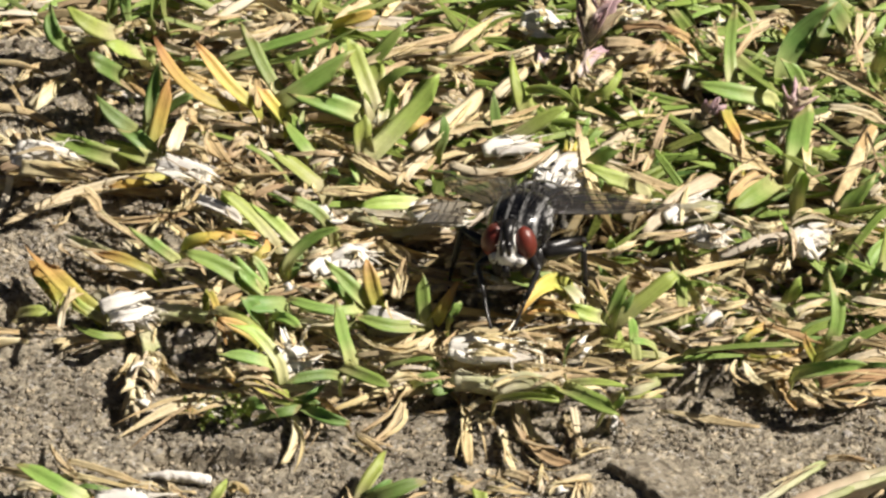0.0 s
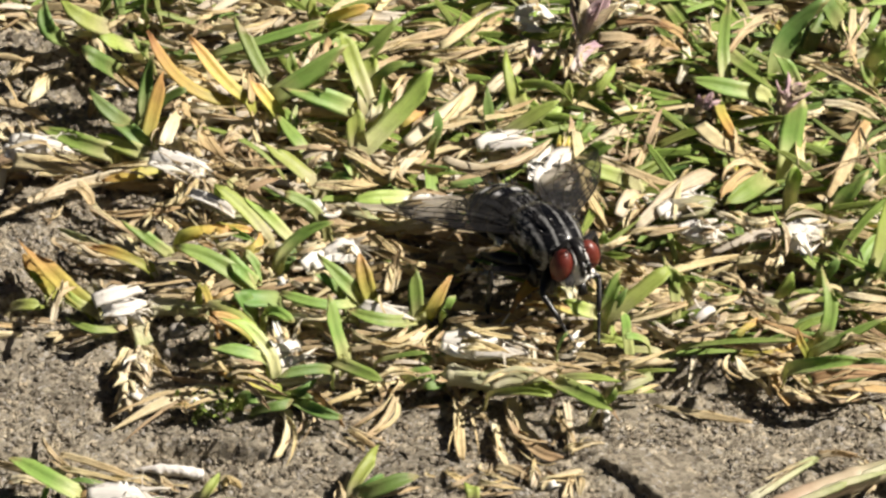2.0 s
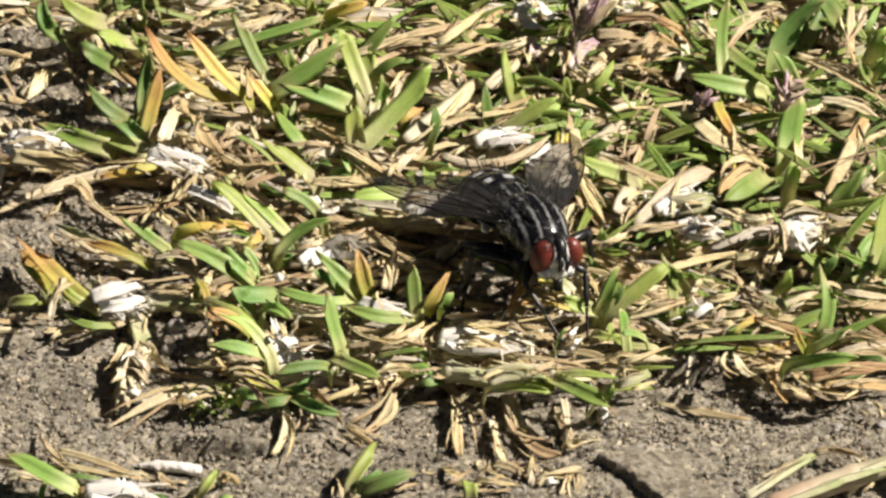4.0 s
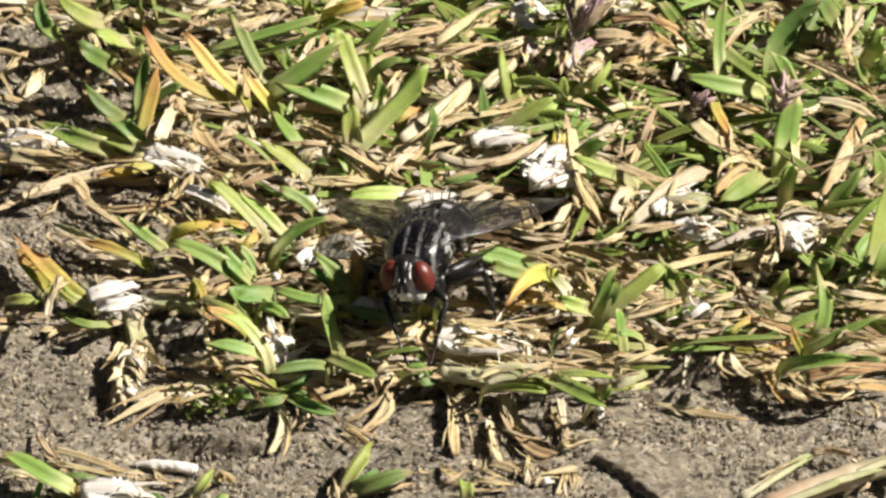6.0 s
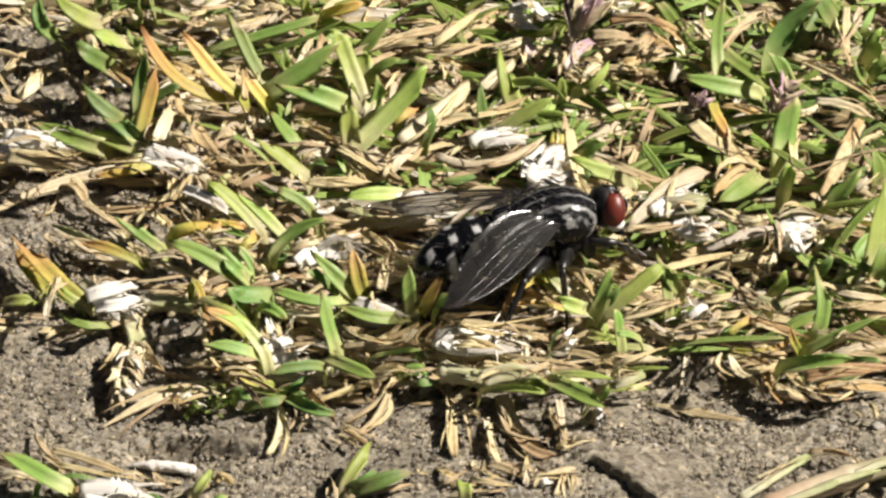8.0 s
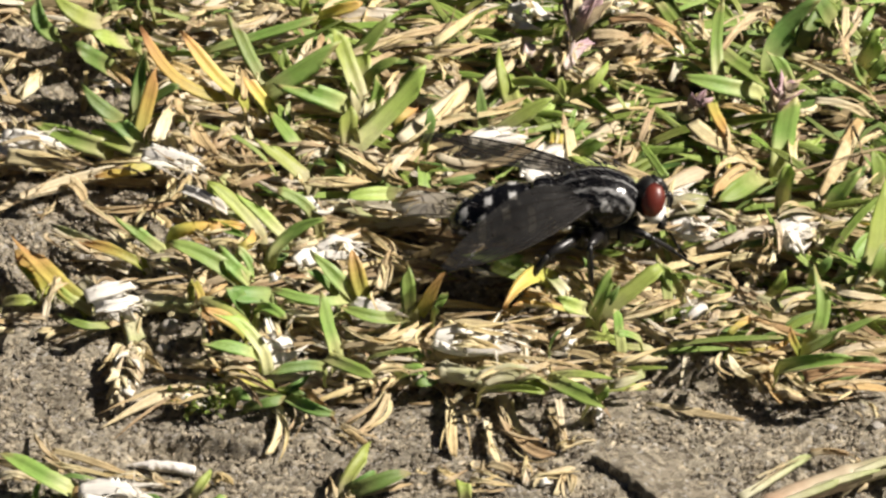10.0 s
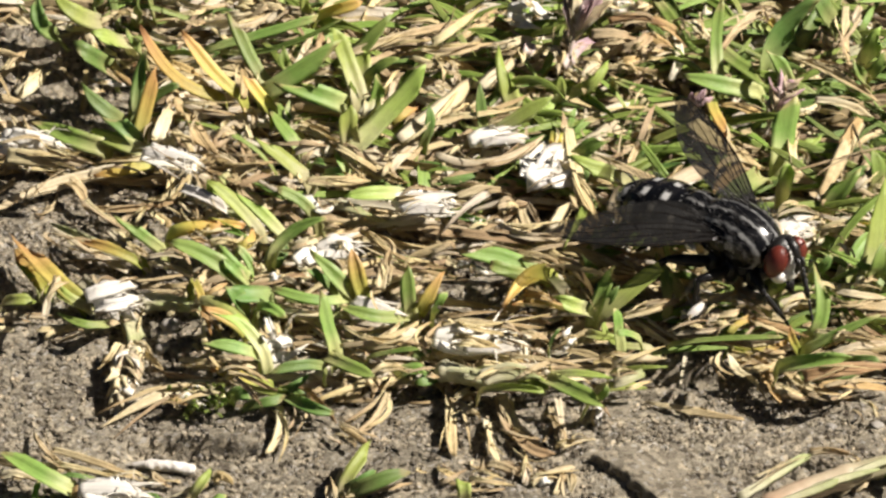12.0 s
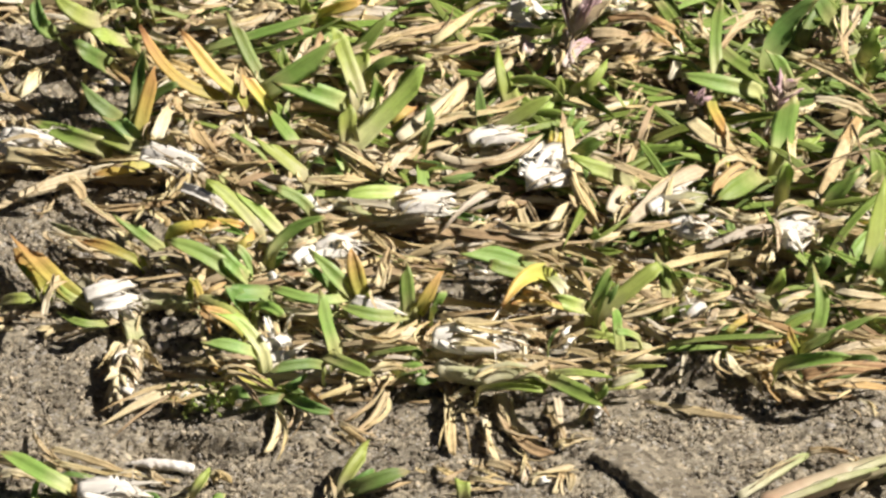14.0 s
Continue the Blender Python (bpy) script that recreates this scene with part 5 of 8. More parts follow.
dry('S', (-21.03, 19.14, 0.35), (-21.61, 19.61, 0.6), (-22.36, 20.3, 0.45), 0.49, -0.13, wave=0.10)
dry('S', (-20.96, 19.47, 0.35), (-21.35, 20.09, 0.6), (-21.88, 21.16, 0.45), 0.37, -0.24, wave=0.20)
dry('S', (-22.14, 15.01, 0.35), (-21.54, 15.61, 0.6), (-21, 16.86, 0.45), 0.43, 0.26, wave=0.20)
dry('W', (-21.22, 13.22, 0.35), (-20.62, 13.92, 0.6), (-19.95, 15.34, 0.45), 0.68, 0.18, wave=0.10)
dry('W', (-17.19, 13.75, 2.48), (-17.54, 14.5, 2.73), (-17.93, 15.88, 2.58), 0.49, -0.18, wave=0.10)
dry('S', (-17.48, 16.63, 2.31), (-16.64, 16.96, 2.56), (-15.91, 17.92, 2.41), 0.31, 0.08, wave=0.20)
dry('W', (-15.37, 17, 2.46), (-16.07, 16.9, 2.71), (-16.49, 16.77, 2.56), 0.31, 0.21, wave=0.20)
dry('W', (-19.3, 16.22, 2.51), (-18.57, 15.64, 2.76), (-17.88, 16.08, 2.61), 0.43, -0.25, wave=0.20)
dry('W', (-16.27, 13.84, 2.41), (-16.6, 13.79, 2.66), (-16.9, 14.28, 2.51), 0.25, 0.10, wave=0.20)
dry('F', (-17.33, 12.06, 2.38), (-16.61, 11.36, 2.63), (-15.91, 11.23, 2.48), 0.31, -0.19, wave=0.20)
dry('W', (-17.73, 11.24, 2.37), (-17.28, 10.67, 2.62), (-16.87, 10.87, 2.47), 0.37, -0.25, wave=0.20)
dry('O', (-16.88, 13.69, 2.53), (-16.21, 12.32, 2.78), (-15.49, 11.36, 2.63), 0.40, 0.22, wave=0.20)
dry('O', (-16.11, 13.31, 2.39), (-15.53, 12.88, 2.64), (-15.03, 12.94, 2.49), 0.25, -0.12, wave=0.20)
dry('K', (-9.93, 10.25, 2.41), (-9.89, 11.31, 2.66), (-9.99, 13.06, 2.51), 0.37, -0.04, wave=0.20)
dry('O', (-13.59, 13.49, 2.26), (-12.72, 12.59, 2.51), (-12.1, 12.33, 2.36), 0.43, -0.12, wave=0.20)
dry('W', (-14.12, 7.14, 2.32), (-13.87, 8.19, 2.57), (-13.49, 9.45, 2.42), 0.68, 0.15, wave=0.10)
dry('W', (-12.81, 10.06, 2.31), (-11.8, 9.12, 2.56), (-10.69, 9.09, 2.41), 0.37, 0.04, wave=0.20)
dry('K', (-12.64, 8.95, 2.52), (-12.17, 7.01, 2.77), (-11.59, 5.98, 2.62), 0.74, -0.24, wave=0.10)
dry('K', (-13.32, 11.43, 2.22), (-13.16, 9.94, 2.47), (-12.79, 9.21, 2.32), 0.43, -0.16, wave=0.20)
dry('S', (-10.81, 8, 2.47), (-10.86, 6.85, 2.72), (-11.33, 6.36, 2.57), 0.74, 0.22, wave=0.10, curl=-0.2)
dry('W', (-14.64, 15.87, 2.24), (-13.91, 15.06, 2.49), (-13.21, 15.16, 2.34), 0.49, 0.26, wave=0.10)
dry('S', (-13.12, 17.07, 2.3), (-12.53, 16.4, 2.55), (-12.03, 16.5, 2.4), 0.31, -0.28, wave=0.20)
dry('W', (-13.44, 18.52, 2.32), (-12.27, 17.55, 2.57), (-10.88, 18.24, 2.42), 0.25, -0.25, wave=0.20)
dry('F', (-14.45, 6.26, 2.54), (-13.37, 5.16, 2.79), (-12.19, 4.31, 2.64), 0.68, -0.13, wave=0.10)
dry('F', (-14.27, 5.62, 2.44), (-13.22, 4.61, 2.69), (-12.3, 4.22, 2.54), 0.49, -0.10, wave=0.10)
dry('S', (-21.39, 5.39, 2.61), (-19.99, 4.84, 2.86), (-18.05, 4.58, 2.71), 0.86, 0.28, wave=0.10, curl=0.2)
dry('F', (-21.31, 7, 2.77), (-20.03, 6, 3.02), (-18.63, 5.51, 2.87), 0.92, 0.22, wave=0.10, curl=0.2)
dry('W', (-20.04, 6.28, 2.8), (-18.88, 4.95, 3.05), (-17.48, 4.33, 2.9), 0.55, 0.11, wave=0.10)
dry('K', (-13.05, 2.95, 2.23), (-12.25, 4.43, 2.48), (-11.07, 6.9, 2.33), 0.15, 0.07, wave=0.20)
dry('F', (-12.73, 2.02, 3.11), (-11.61, 1.02, 3.36), (-10.49, 0.1, 3.21), 0.62, -0.25, wave=0.10)
dry('S', (-17.53, 4.13, 0.9), (-16.38, 2.76, 0.8), (-14.7, 1.9, 0.6), 0.25, 0.06, wave=0.20)
dry('W', (-11.24, 15.49, 2.52), (-9.98, 15.72, 2.77), (-8.87, 16.68, 2.62), 0.43, -0.23, wave=0.20)
dry('W', (-8.88, 16.94, 2.22), (-7.75, 17.55, 2.47), (-6.48, 17.28, 2.32), 0.43, 0.14, wave=0.20)
dry('W', (-10.86, 17.3, 2.41), (-10.29, 17.11, 2.66), (-9.78, 17.41, 2.51), 0.37, 0.28, wave=0.20)
dry('S', (-8.62, 18.52, 2.21), (-7.75, 17.23, 2.46), (-6.87, 15.3, 2.31), 0.18, 0.20, wave=0.20)
dry('W', (-7.41, 13.19, 2.3), (-7, 14.03, 2.55), (-6.65, 15.56, 2.4), 0.37, 0.30, wave=0.20)
dry('W', (-6.42, 12.32, 2.43), (-5.85, 12.08, 2.68), (-5.15, 12.19, 2.53), 0.43, -0.18, wave=0.20)
dry('K', (-6.16, 13.94, 2.27), (-6.16, 14.55, 2.52), (-6.03, 15.69, 2.37), 0.49, -0.04, wave=0.10)
dry('W', (-9.13, 15.22, 2.37), (-8.28, 15.26, 2.62), (-7.58, 15.79, 2.47), 0.31, -0.17, wave=0.20)
dry('N', (-4.01, 9.02, 2.29), (-3.73, 9.61, 2.54), (-3.88, 10.51, 2.39), 0.55, -0.10, wave=0.10)
dry('Y', (-2.62, 8.72, 2.24), (-2.06, 8.99, 2.49), (-1.37, 9.74, 2.34), 0.55, 0.04, wave=0.10)
dry('W', (-2.19, 6.86, 2.54), (-0.25, 8.83, 2.79), (1.34, 11.02, 2.64), 0.98, 0.09, wave=0.10, curl=-0.2)
dry('W', (1.79, 11.19, 2.48), (2.69, 12.16, 2.73), (3.34, 13.44, 2.58), 0.74, -0.28, wave=0.10, curl=-0.2)
dry('S', (-4.61, 14.09, 2.34), (-2.65, 14.93, 2.59), (0.59, 16.55, 2.44), 0.43, -0.04, wave=0.20)
dry('S', (-0.62, 14.78, 2.53), (0.31, 15.38, 2.78), (1.58, 17.49, 2.63), 0.43, 0.04, wave=0.20)
dry('S', (-1.24, 14.25, 2.53), (0.31, 13.63, 2.78), (2.14, 14.63, 2.63), 0.43, -0.20, wave=0.20)
dry('S', (-1.66, 13.9, 2.3), (-0.39, 12.86, 2.55), (0.45, 12.36, 2.4), 0.37, -0.02, wave=0.20)
dry('W', (-0.39, 13.38, 2.52), (0.45, 12.11, 2.77), (0.59, 11.37, 2.62), 0.37, -0.11, wave=0.20)
dry('W', (-0.67, 11.5, 2.35), (-0.11, 10.47, 2.6), (0.17, 10.67, 2.45), 0.37, -0.17, wave=0.20)
dry('K', (-0.67, 8.45, 2.37), (1.84, 8.9, 2.62), (4.07, 10.4, 2.47), 0.25, 0.22, wave=0.20)
dry('F', (3.42, 16.74, 2.29), (3.98, 16.17, 2.54), (4.54, 16.14, 2.39), 0.43, 0.21, wave=0.20)
dry('W', (2.42, 14.57, 2.5), (3.4, 14.47, 2.75), (4.39, 15.14, 2.6), 0.43, 0.11, wave=0.20)
dry('P', (4.1, 13.91, 2.36), (4.24, 14.19, 2.61), (4.25, 15.1, 2.46), 0.55, -0.02, wave=0.10)
dry('S', (3.4, 14.08, 2.34), (3.77, 14.07, 2.59), (4.05, 14.65, 2.44), 0.49, -0.07, wave=0.10)
dry('F', (3.99, 18.4, 2.48), (4.55, 17.34, 2.73), (4.97, 16.83, 2.58), 0.68, -0.17, wave=0.10)
dry('P', (6.06, 13.02, 2.25), (6.64, 14.33, 2.5), (7.35, 15.24, 2.35), 0.55, 0.07, wave=0.10)
dry('P', (6.21, 13.44, 2.29), (6.37, 15.46, 2.54), (6.32, 16.38, 2.39), 0.43, -0.06, wave=0.20)
dry('W', (5.23, 14.38, 2.47), (5.64, 13.34, 2.72), (5.77, 12.6, 2.57), 0.49, -0.07, wave=0.10)
dry('S', (7.36, 15.82, 2.28), (8.62, 15.48, 2.53), (9.75, 15.31, 2.38), 0.62, -0.27, wave=0.10)
dry('S', (8.88, 14.15, 2.53), (9.72, 14.19, 2.78), (10.17, 15.34, 2.63), 0.62, -0.20, wave=0.10)
dry('O', (8.22, 16.82, 2.41), (9.77, 16.72, 2.66), (11.45, 15.97, 2.51), 0.37, 0.19, wave=0.20)
dry('O', (10.04, 15.66, 2.4), (10.58, 14.94, 2.65), (11.14, 14.48, 2.5), 0.49, 0.17, wave=0.10)
dry('O', (8.58, 13.04, 2.52), (9.14, 12.89, 2.77), (9.71, 13.24, 2.62), 0.49, -0.04, wave=0.10)
dry('W', (6.89, 12.36, 2.23), (7.32, 12.82, 2.48), (7.75, 13.3, 2.33), 0.43, 0.12, wave=0.20)
dry('S', (6.06, 12.81, 2.24), (6.6, 11.77, 2.49), (6.88, 11.6, 2.34), 0.43, 0.04, wave=0.20)
dry('S', (7.74, 12.98, 2.29), (8.86, 12.74, 2.54), (10.54, 12.61, 2.39), 0.31, 0.16, wave=0.20)
dry('W', (10, 13.78, 2.21), (10.51, 13.92, 2.46), (11, 14.35, 2.31), 0.62, -0.25, wave=0.10)
dry('S', (9.65, 9.86, 2.36), (9.93, 10.22, 2.61), (10.29, 11.12, 2.46), 0.25, -0.18, wave=0.20)
dry('W', (7.53, 18.32, 2.54), (8.09, 17.74, 2.79), (8.66, 17.7, 2.64), 0.37, -0.07, wave=0.20)
dry('W', (9.22, 17.7, 2.47), (9.78, 17.6, 2.72), (10.22, 18.04, 2.57), 0.31, 0.21, wave=0.20)
dry('F', (4.02, 3.61, 2.34), (4.99, 3.74, 2.59), (6.1, 4.48, 2.44), 1.05, -0.23, wave=0.10, curl=0.1)
dry('F', (4.58, 4.73, 2.42), (5.27, 4.86, 2.67), (5.98, 6.11, 2.52), 0.80, 0.01, wave=0.10, curl=0.2)
dry('S', (6.09, 8.02, 2.35), (6.5, 3.81, 2.6), (7.24, 0.86, 2.45), 0.74, 0.17, wave=0.10, curl=-0.2)
dry('Y', (5.58, 7.73, 2.22), (5.43, 6.48, 2.47), (5.29, 5.77, 2.32), 0.62, 0.23, wave=0.10)
dry('W', (-0.39, 6.07, 2.27), (2.1, 4.92, 2.52), (4.88, 7.31, 2.37), 0.55, -0.12, wave=0.10)
dry('S', (7.22, 5.53, 2.51), (8.99, 4.07, 2.76), (10.63, 3.36, 2.61), 0.49, -0.19, wave=0.10)
dry('W', (8.93, 0.44, 2.25), (11.03, 2.95, 2.5), (12.81, 4.59, 2.35), 0.86, 0.22, wave=0.10, curl=0.2)
dry('W', (8.12, 1.29, 2.29), (8.55, 2.31, 2.54), (8.98, 3.27, 2.39), 0.74, 0.13, wave=0.10, curl=0.1)
dry('W', (8.79, 0.06, 2.2), (10.01, -0.04, 2.45), (11.39, 0.25, 2.3), 0.37, -0.11, wave=0.20)
dry('F', (11.39, 0.04, 2.39), (11.92, -0.37, 2.64), (12.47, -0.31, 2.49), 0.86, 0.17, wave=0.10, curl=0.2)
dry('W', (2.63, 0.11, 2.41), (4.26, -1.19, 2.66), (6.31, -0.69, 2.51), 0.43, 0.02, wave=0.20)
dry('W', (5.09, -0.17, 2.38), (5.5, 0.4, 2.63), (5.93, 1.71, 2.48), 0.55, -0.05, wave=0.10)
dry('N', (10.6, 1.72, 2.3), (11.69, 1.53, 2.55), (12.81, 2.18, 2.4), 1.11, 0.16, wave=0.10, curl=0.1)
dry('S', (16.01, 17.41, 2.44), (14.83, 15.98, 2.69), (13.86, 14.29, 2.54), 0.43, 0.07, wave=0.20)
dry('Y', (16.15, 17.2, 2.31), (16.4, 16.39, 2.56), (16.76, 16.02, 2.41), 0.43, 0.22, wave=0.20)
dry('S', (17.16, 13.72, 2.43), (19.2, 11.98, 2.68), (21.32, 10.23, 2.53), 0.49, -0.22, wave=0.10)
dry('S', (20.15, 18.26, 2.23), (20.04, 15.55, 2.48), (20.03, 13.63, 2.33), 0.43, -0.21, wave=0.20)
dry('W', (18.3, 10.1, 2.42), (19.66, 9.45, 2.67), (20.75, 8.72, 2.52), 0.49, -0.24, wave=0.10)
dry('W', (17.3, 9.19, 2.34), (17.84, 9.09, 2.59), (18.44, 9.98, 2.44), 0.43, 0.26, wave=0.20)
dry('W', (12.27, 17.03, 2.26), (12.72, 15.97, 2.51), (13.13, 15.23, 2.36), 0.55, 0.09, wave=0.10)
dry('O', (10.34, 16.96, 2.31), (11.17, 15.91, 2.56), (11.86, 15.16, 2.41), 0.62, -0.12, wave=0.10)
dry('O', (13.7, 10.06, 2.21), (14.66, 9.49, 2.46), (15.48, 9, 2.31), 0.49, -0.29, wave=0.10)
dry('S', (12.18, 8.31, 2.48), (13.59, 6.15, 2.73), (15.35, 4.75, 2.58), 0.98, -0.20, wave=0.10, curl=0.1)
dry('S', (13.39, 8.87, 2.4), (13.75, 6.93, 2.65), (14.24, 4.39, 2.5), 0.43, -0.00, wave=0.20)
dry('O', (15.36, 4.89, 2.4), (14.22, 3.98, 2.65), (13.23, 2.59, 2.5), 0.74, 0.16, wave=0.10, curl=0.1)
dry('S', (20.47, 8.57, 2.46), (19.36, 5.03, 2.71), (18.29, 2.06, 2.56), 0.80, 0.17, wave=0.10, curl=-0.2)
dry('O', (20.48, 8.7, 2.43), (19.85, 6.9, 2.68), (19.24, 5.5, 2.53), 0.55, 0.21, wave=0.10)
dry('W', (16.07, 0.85, 2.28), (17.17, 1.2, 2.53), (18.26, 0.95, 2.38), 0.18, -0.01, wave=0.20)
dry('W', (18.27, 1.08, 2.28), (19.33, 0.31, 2.53), (20.42, 0.06, 2.38), 0.22, -0.08, wave=0.20)
dry('W', (15.91, 0.4, 2.46), (16.15, -0.59, 2.71), (16.24, -1.95, 2.56), 0.31, 0.02, wave=0.20)
dry('F', (16.31, 0.05, 2.39), (16.68, -0.94, 2.64), (16.95, -1.41, 2.49), 0.74, 0.24, wave=0.10, curl=0.2)
dry('W', (19.98, 3.06, 2.49), (20.68, 3.41, 2.74), (21.15, 4.74, 2.59), 0.43, -0.13, wave=0.20)
dry('S', (19.85, 3.02, 2.34), (20.64, 2.47, 2.59), (21.05, 2.12, 2.44), 0.31, -0.29, wave=0.20)
dry('W', (12.79, 1.55, 2.26), (13.59, 0.78, 2.51), (14.4, 0.3, 2.36), 0.37, 0.02, wave=0.20)
dry('W', (14.14, 0.87, 2.44), (14.94, 0.32, 2.69), (15.64, 0.74, 2.54), 0.31, 0.07, wave=0.20)
dry('S', (17.08, 6.68, 2.33), (17.23, 7.26, 2.58), (17.41, 8.38, 2.43), 0.43, 0.27, wave=0.20)
dry('S', (16.98, 5.21, 2.22), (17, 6.03, 2.47), (17.1, 7.37, 2.32), 0.49, 0.28, wave=0.10)
dry('S', (-6.72, 3.61, 2.41), (-5.34, 3.28, 2.66), (-3.97, 3.71, 2.51), 0.55, -0.11, wave=0.10)
dry('W', (-7.31, 6.12, 2.23), (-6.62, 6.24, 2.48), (-5.94, 7.13, 2.33), 0.49, -0.15, wave=0.10)
dry('K', (-10.75, 5.14, 2.28), (-9.5, 4.82, 2.53), (-8.4, 5.24, 2.38), 0.18, 0.26, wave=0.20)
dry('K', (-10.02, 3.03, 2.51), (-9.19, 3.38, 2.76), (-8.38, 4.03, 2.61), 0.31, 0.17, wave=0.20)
dry('W', (-11.6, 5.86, 2.25), (-11.04, 5.76, 2.5), (-10.06, 5.05, 2.35), 0.25, -0.16, wave=0.20)
dry('N', (-11.52, 2.23, 2.26), (-10.53, 1.23, 2.51), (-9.42, 0.53, 2.36), 0.62, 0.17, wave=0.10)
dry('W', (-7.83, 3.84, 2.23), (-7.54, 3.06, 2.48), (-7.27, 3.03, 2.33), 0.37, -0.28, wave=0.20)
dry('F', (-6.71, 2.61, 2.31), (-6.14, 1.25, 2.56), (-5.6, 1.58, 2.41), 0.55, -0.23, wave=0.10)
dry('N', (-5.33, 2.28, 2.22), (-4.5, 1.5, 2.47), (-3.68, 1.25, 2.32), 0.74, -0.13, wave=0.10, curl=-0.2)
dry('F', (-2.31, 1.66, 2.46), (-1.21, 1.78, 2.71), (0.3, 2.16, 2.56), 0.80, -0.05, wave=0.10, curl=-0.2)
dry('F', (-2.03, 1.35, 2.25), (-1.07, 1.34, 2.5), (0.16, 1.35, 2.35), 0.55, 0.13, wave=0.10)
dry('S', (-5.24, 6.58, 2.23), (-4.26, 5.34, 2.48), (-3.01, 4.17, 2.33), 0.37, -0.08, wave=0.20)
dry('K', (-3.71, 5.24, 2.2), (-2.87, 4.01, 2.45), (-1.9, 3.53, 2.3), 0.37, 0.23, wave=0.20)
dry('W', (-3.71, 6.31, 2.25), (-3.15, 5.3, 2.5), (-2.46, 5.04, 2.35), 0.74, -0.21, wave=0.10, curl=0.2)
dry('W', (-2.59, 4.41, 2.5), (-2.18, 4.99, 2.75), (-1.77, 5.64, 2.6), 0.49, -0.01, wave=0.10)
dry('Y', (-10.07, -1.67, 2.34), (-9.39, -1.32, 2.59), (-9.28, -0.02, 2.44), 0.49, 0.11, wave=0.10)
dry('Y', (-11.47, 0.35, 2.5), (-10.5, -0.2, 2.75), (-9.68, -0.23, 2.6), 0.37, -0.10, wave=0.20)
dry('S', (-11.3, -1.22, 2.34), (-10.62, -1.32, 2.59), (-9.93, -1.35, 2.44), 0.43, -0.05, wave=0.20)
dry('W', (-7.48, -1.28, 2.21), (-6.66, -1.29, 2.46), (-6.12, -0.97, 2.31), 0.43, 0.23, wave=0.20)
dry('F', (-5.71, -1.28, 2.21), (-5.16, -1.15, 2.46), (-4.61, -1.85, 2.31), 0.74, -0.25, wave=0.10, curl=0.1)
dry('S', (-5.86, 0.01, 2.24), (-5.3, -0.53, 2.49), (-4.9, -0.34, 2.34), 0.25, 0.07, wave=0.20)
dry('K', (0.71, -0.25, 2.21), (2.62, -0.93, 2.46), (4.81, -1.18, 2.31), 0.55, -0.16, wave=0.10)
dry('K', (3.17, -0.83, 2.2), (5.89, -1.82, 2.45), (9.14, -3.39, 2.3), 0.55, 0.25, wave=0.10)
dry('K', (4.8, -1.73, 2.39), (6.41, -3.81, 2.64), (7.07, -5.38, 2.49), 0.49, 0.23, wave=0.10)
dry('K', (3.43, -2.14, 2.36), (4.79, -2.68, 2.61), (5.86, -4.03, 2.46), 0.31, 0.14, wave=0.20)
dry('W', (7.12, -1.75, 2.5), (7.8, -1.54, 2.75), (8.5, -0.68, 2.6), 0.37, 0.11, wave=0.20)
dry('N', (5.85, -5.43, 2.53), (5.44, -5.09, 2.78), (5.05, -4.24, 2.63), 0.68, 0.20, wave=0.10)
dry('O', (3.82, -5.07, 2.34), (4.76, -5.73, 2.59), (5.57, -5.98, 2.44), 0.37, 0.14, wave=0.20)
dry('S', (7.5, -3.53, 2.24), (7.91, -3.54, 2.49), (8.19, -2.99, 2.34), 0.43, 0.29, wave=0.20)
dry('F', (0.71, -2.61, 2.21), (1.52, -3.37, 2.46), (2.07, -3.62, 2.31), 0.37, -0.11, wave=0.20)
dry('W', (-0.65, -2.37, 2.37), (0.16, -2.33, 2.62), (0.84, -2.36, 2.47), 0.18, 0.27, wave=0.20)
dry('S', (0.43, -6.78, 2.21), (1.78, -7.61, 2.46), (4.74, -7.77, 2.31), 0.37, 0.11, wave=0.20)
dry('S', (3.13, -7.77, 2.32), (4.2, -8.52, 2.57), (4.74, -8.76, 2.42), 0.31, 0.06, wave=0.20)
dry('W', (-1.46, -7.69, 2.25), (-1.86, -8.65, 2.5), (-2.26, -8.68, 2.35), 0.43, -0.11, wave=0.20)
dry('F', (5.55, -8.5, 2.38), (5.81, -8.51, 2.63), (6.03, -8.1, 2.48), 0.25, 0.23, wave=0.20)
dry('F', (5.88, -9.37, 2.49), (6.02, -9.29, 2.74), (6.21, -8.85, 2.59), 0.28, 0.20, wave=0.20)
dry('F', (5.62, -9.38, 2.23), (5.8, -9.48, 2.48), (5.94, -9.08, 2.33), 0.25, -0.16, wave=0.20)
dry('K', (0.43, -8.66, 2.51), (1.5, -9.19, 2.76), (2.58, -9.65, 2.61), 0.25, 0.28, wave=0.20)
dry('W', (8.06, -2.6, 2.2), (8.87, -3.14, 2.45), (9.95, -3.3, 2.3), 0.43, 0.12, wave=0.20)
dry('S', (12.81, -3.35, 2.27), (13.6, -4.11, 2.52), (14.26, -5.02, 2.37), 0.37, -0.15, wave=0.20)
dry('S', (14.26, -4.79, 2.54), (14.77, -5.77, 2.79), (15.18, -5.79, 2.64), 0.43, 0.21, wave=0.20)
dry('N', (13.98, -5.29, 2.42), (15.03, -6.05, 2.67), (16.1, -6.51, 2.52), 0.68, -0.06, wave=0.10)
dry('W', (15.98, -6.18, 2.26), (16.66, -5.93, 2.51), (17.36, -5.44, 2.36), 0.55, -0.00, wave=0.10)
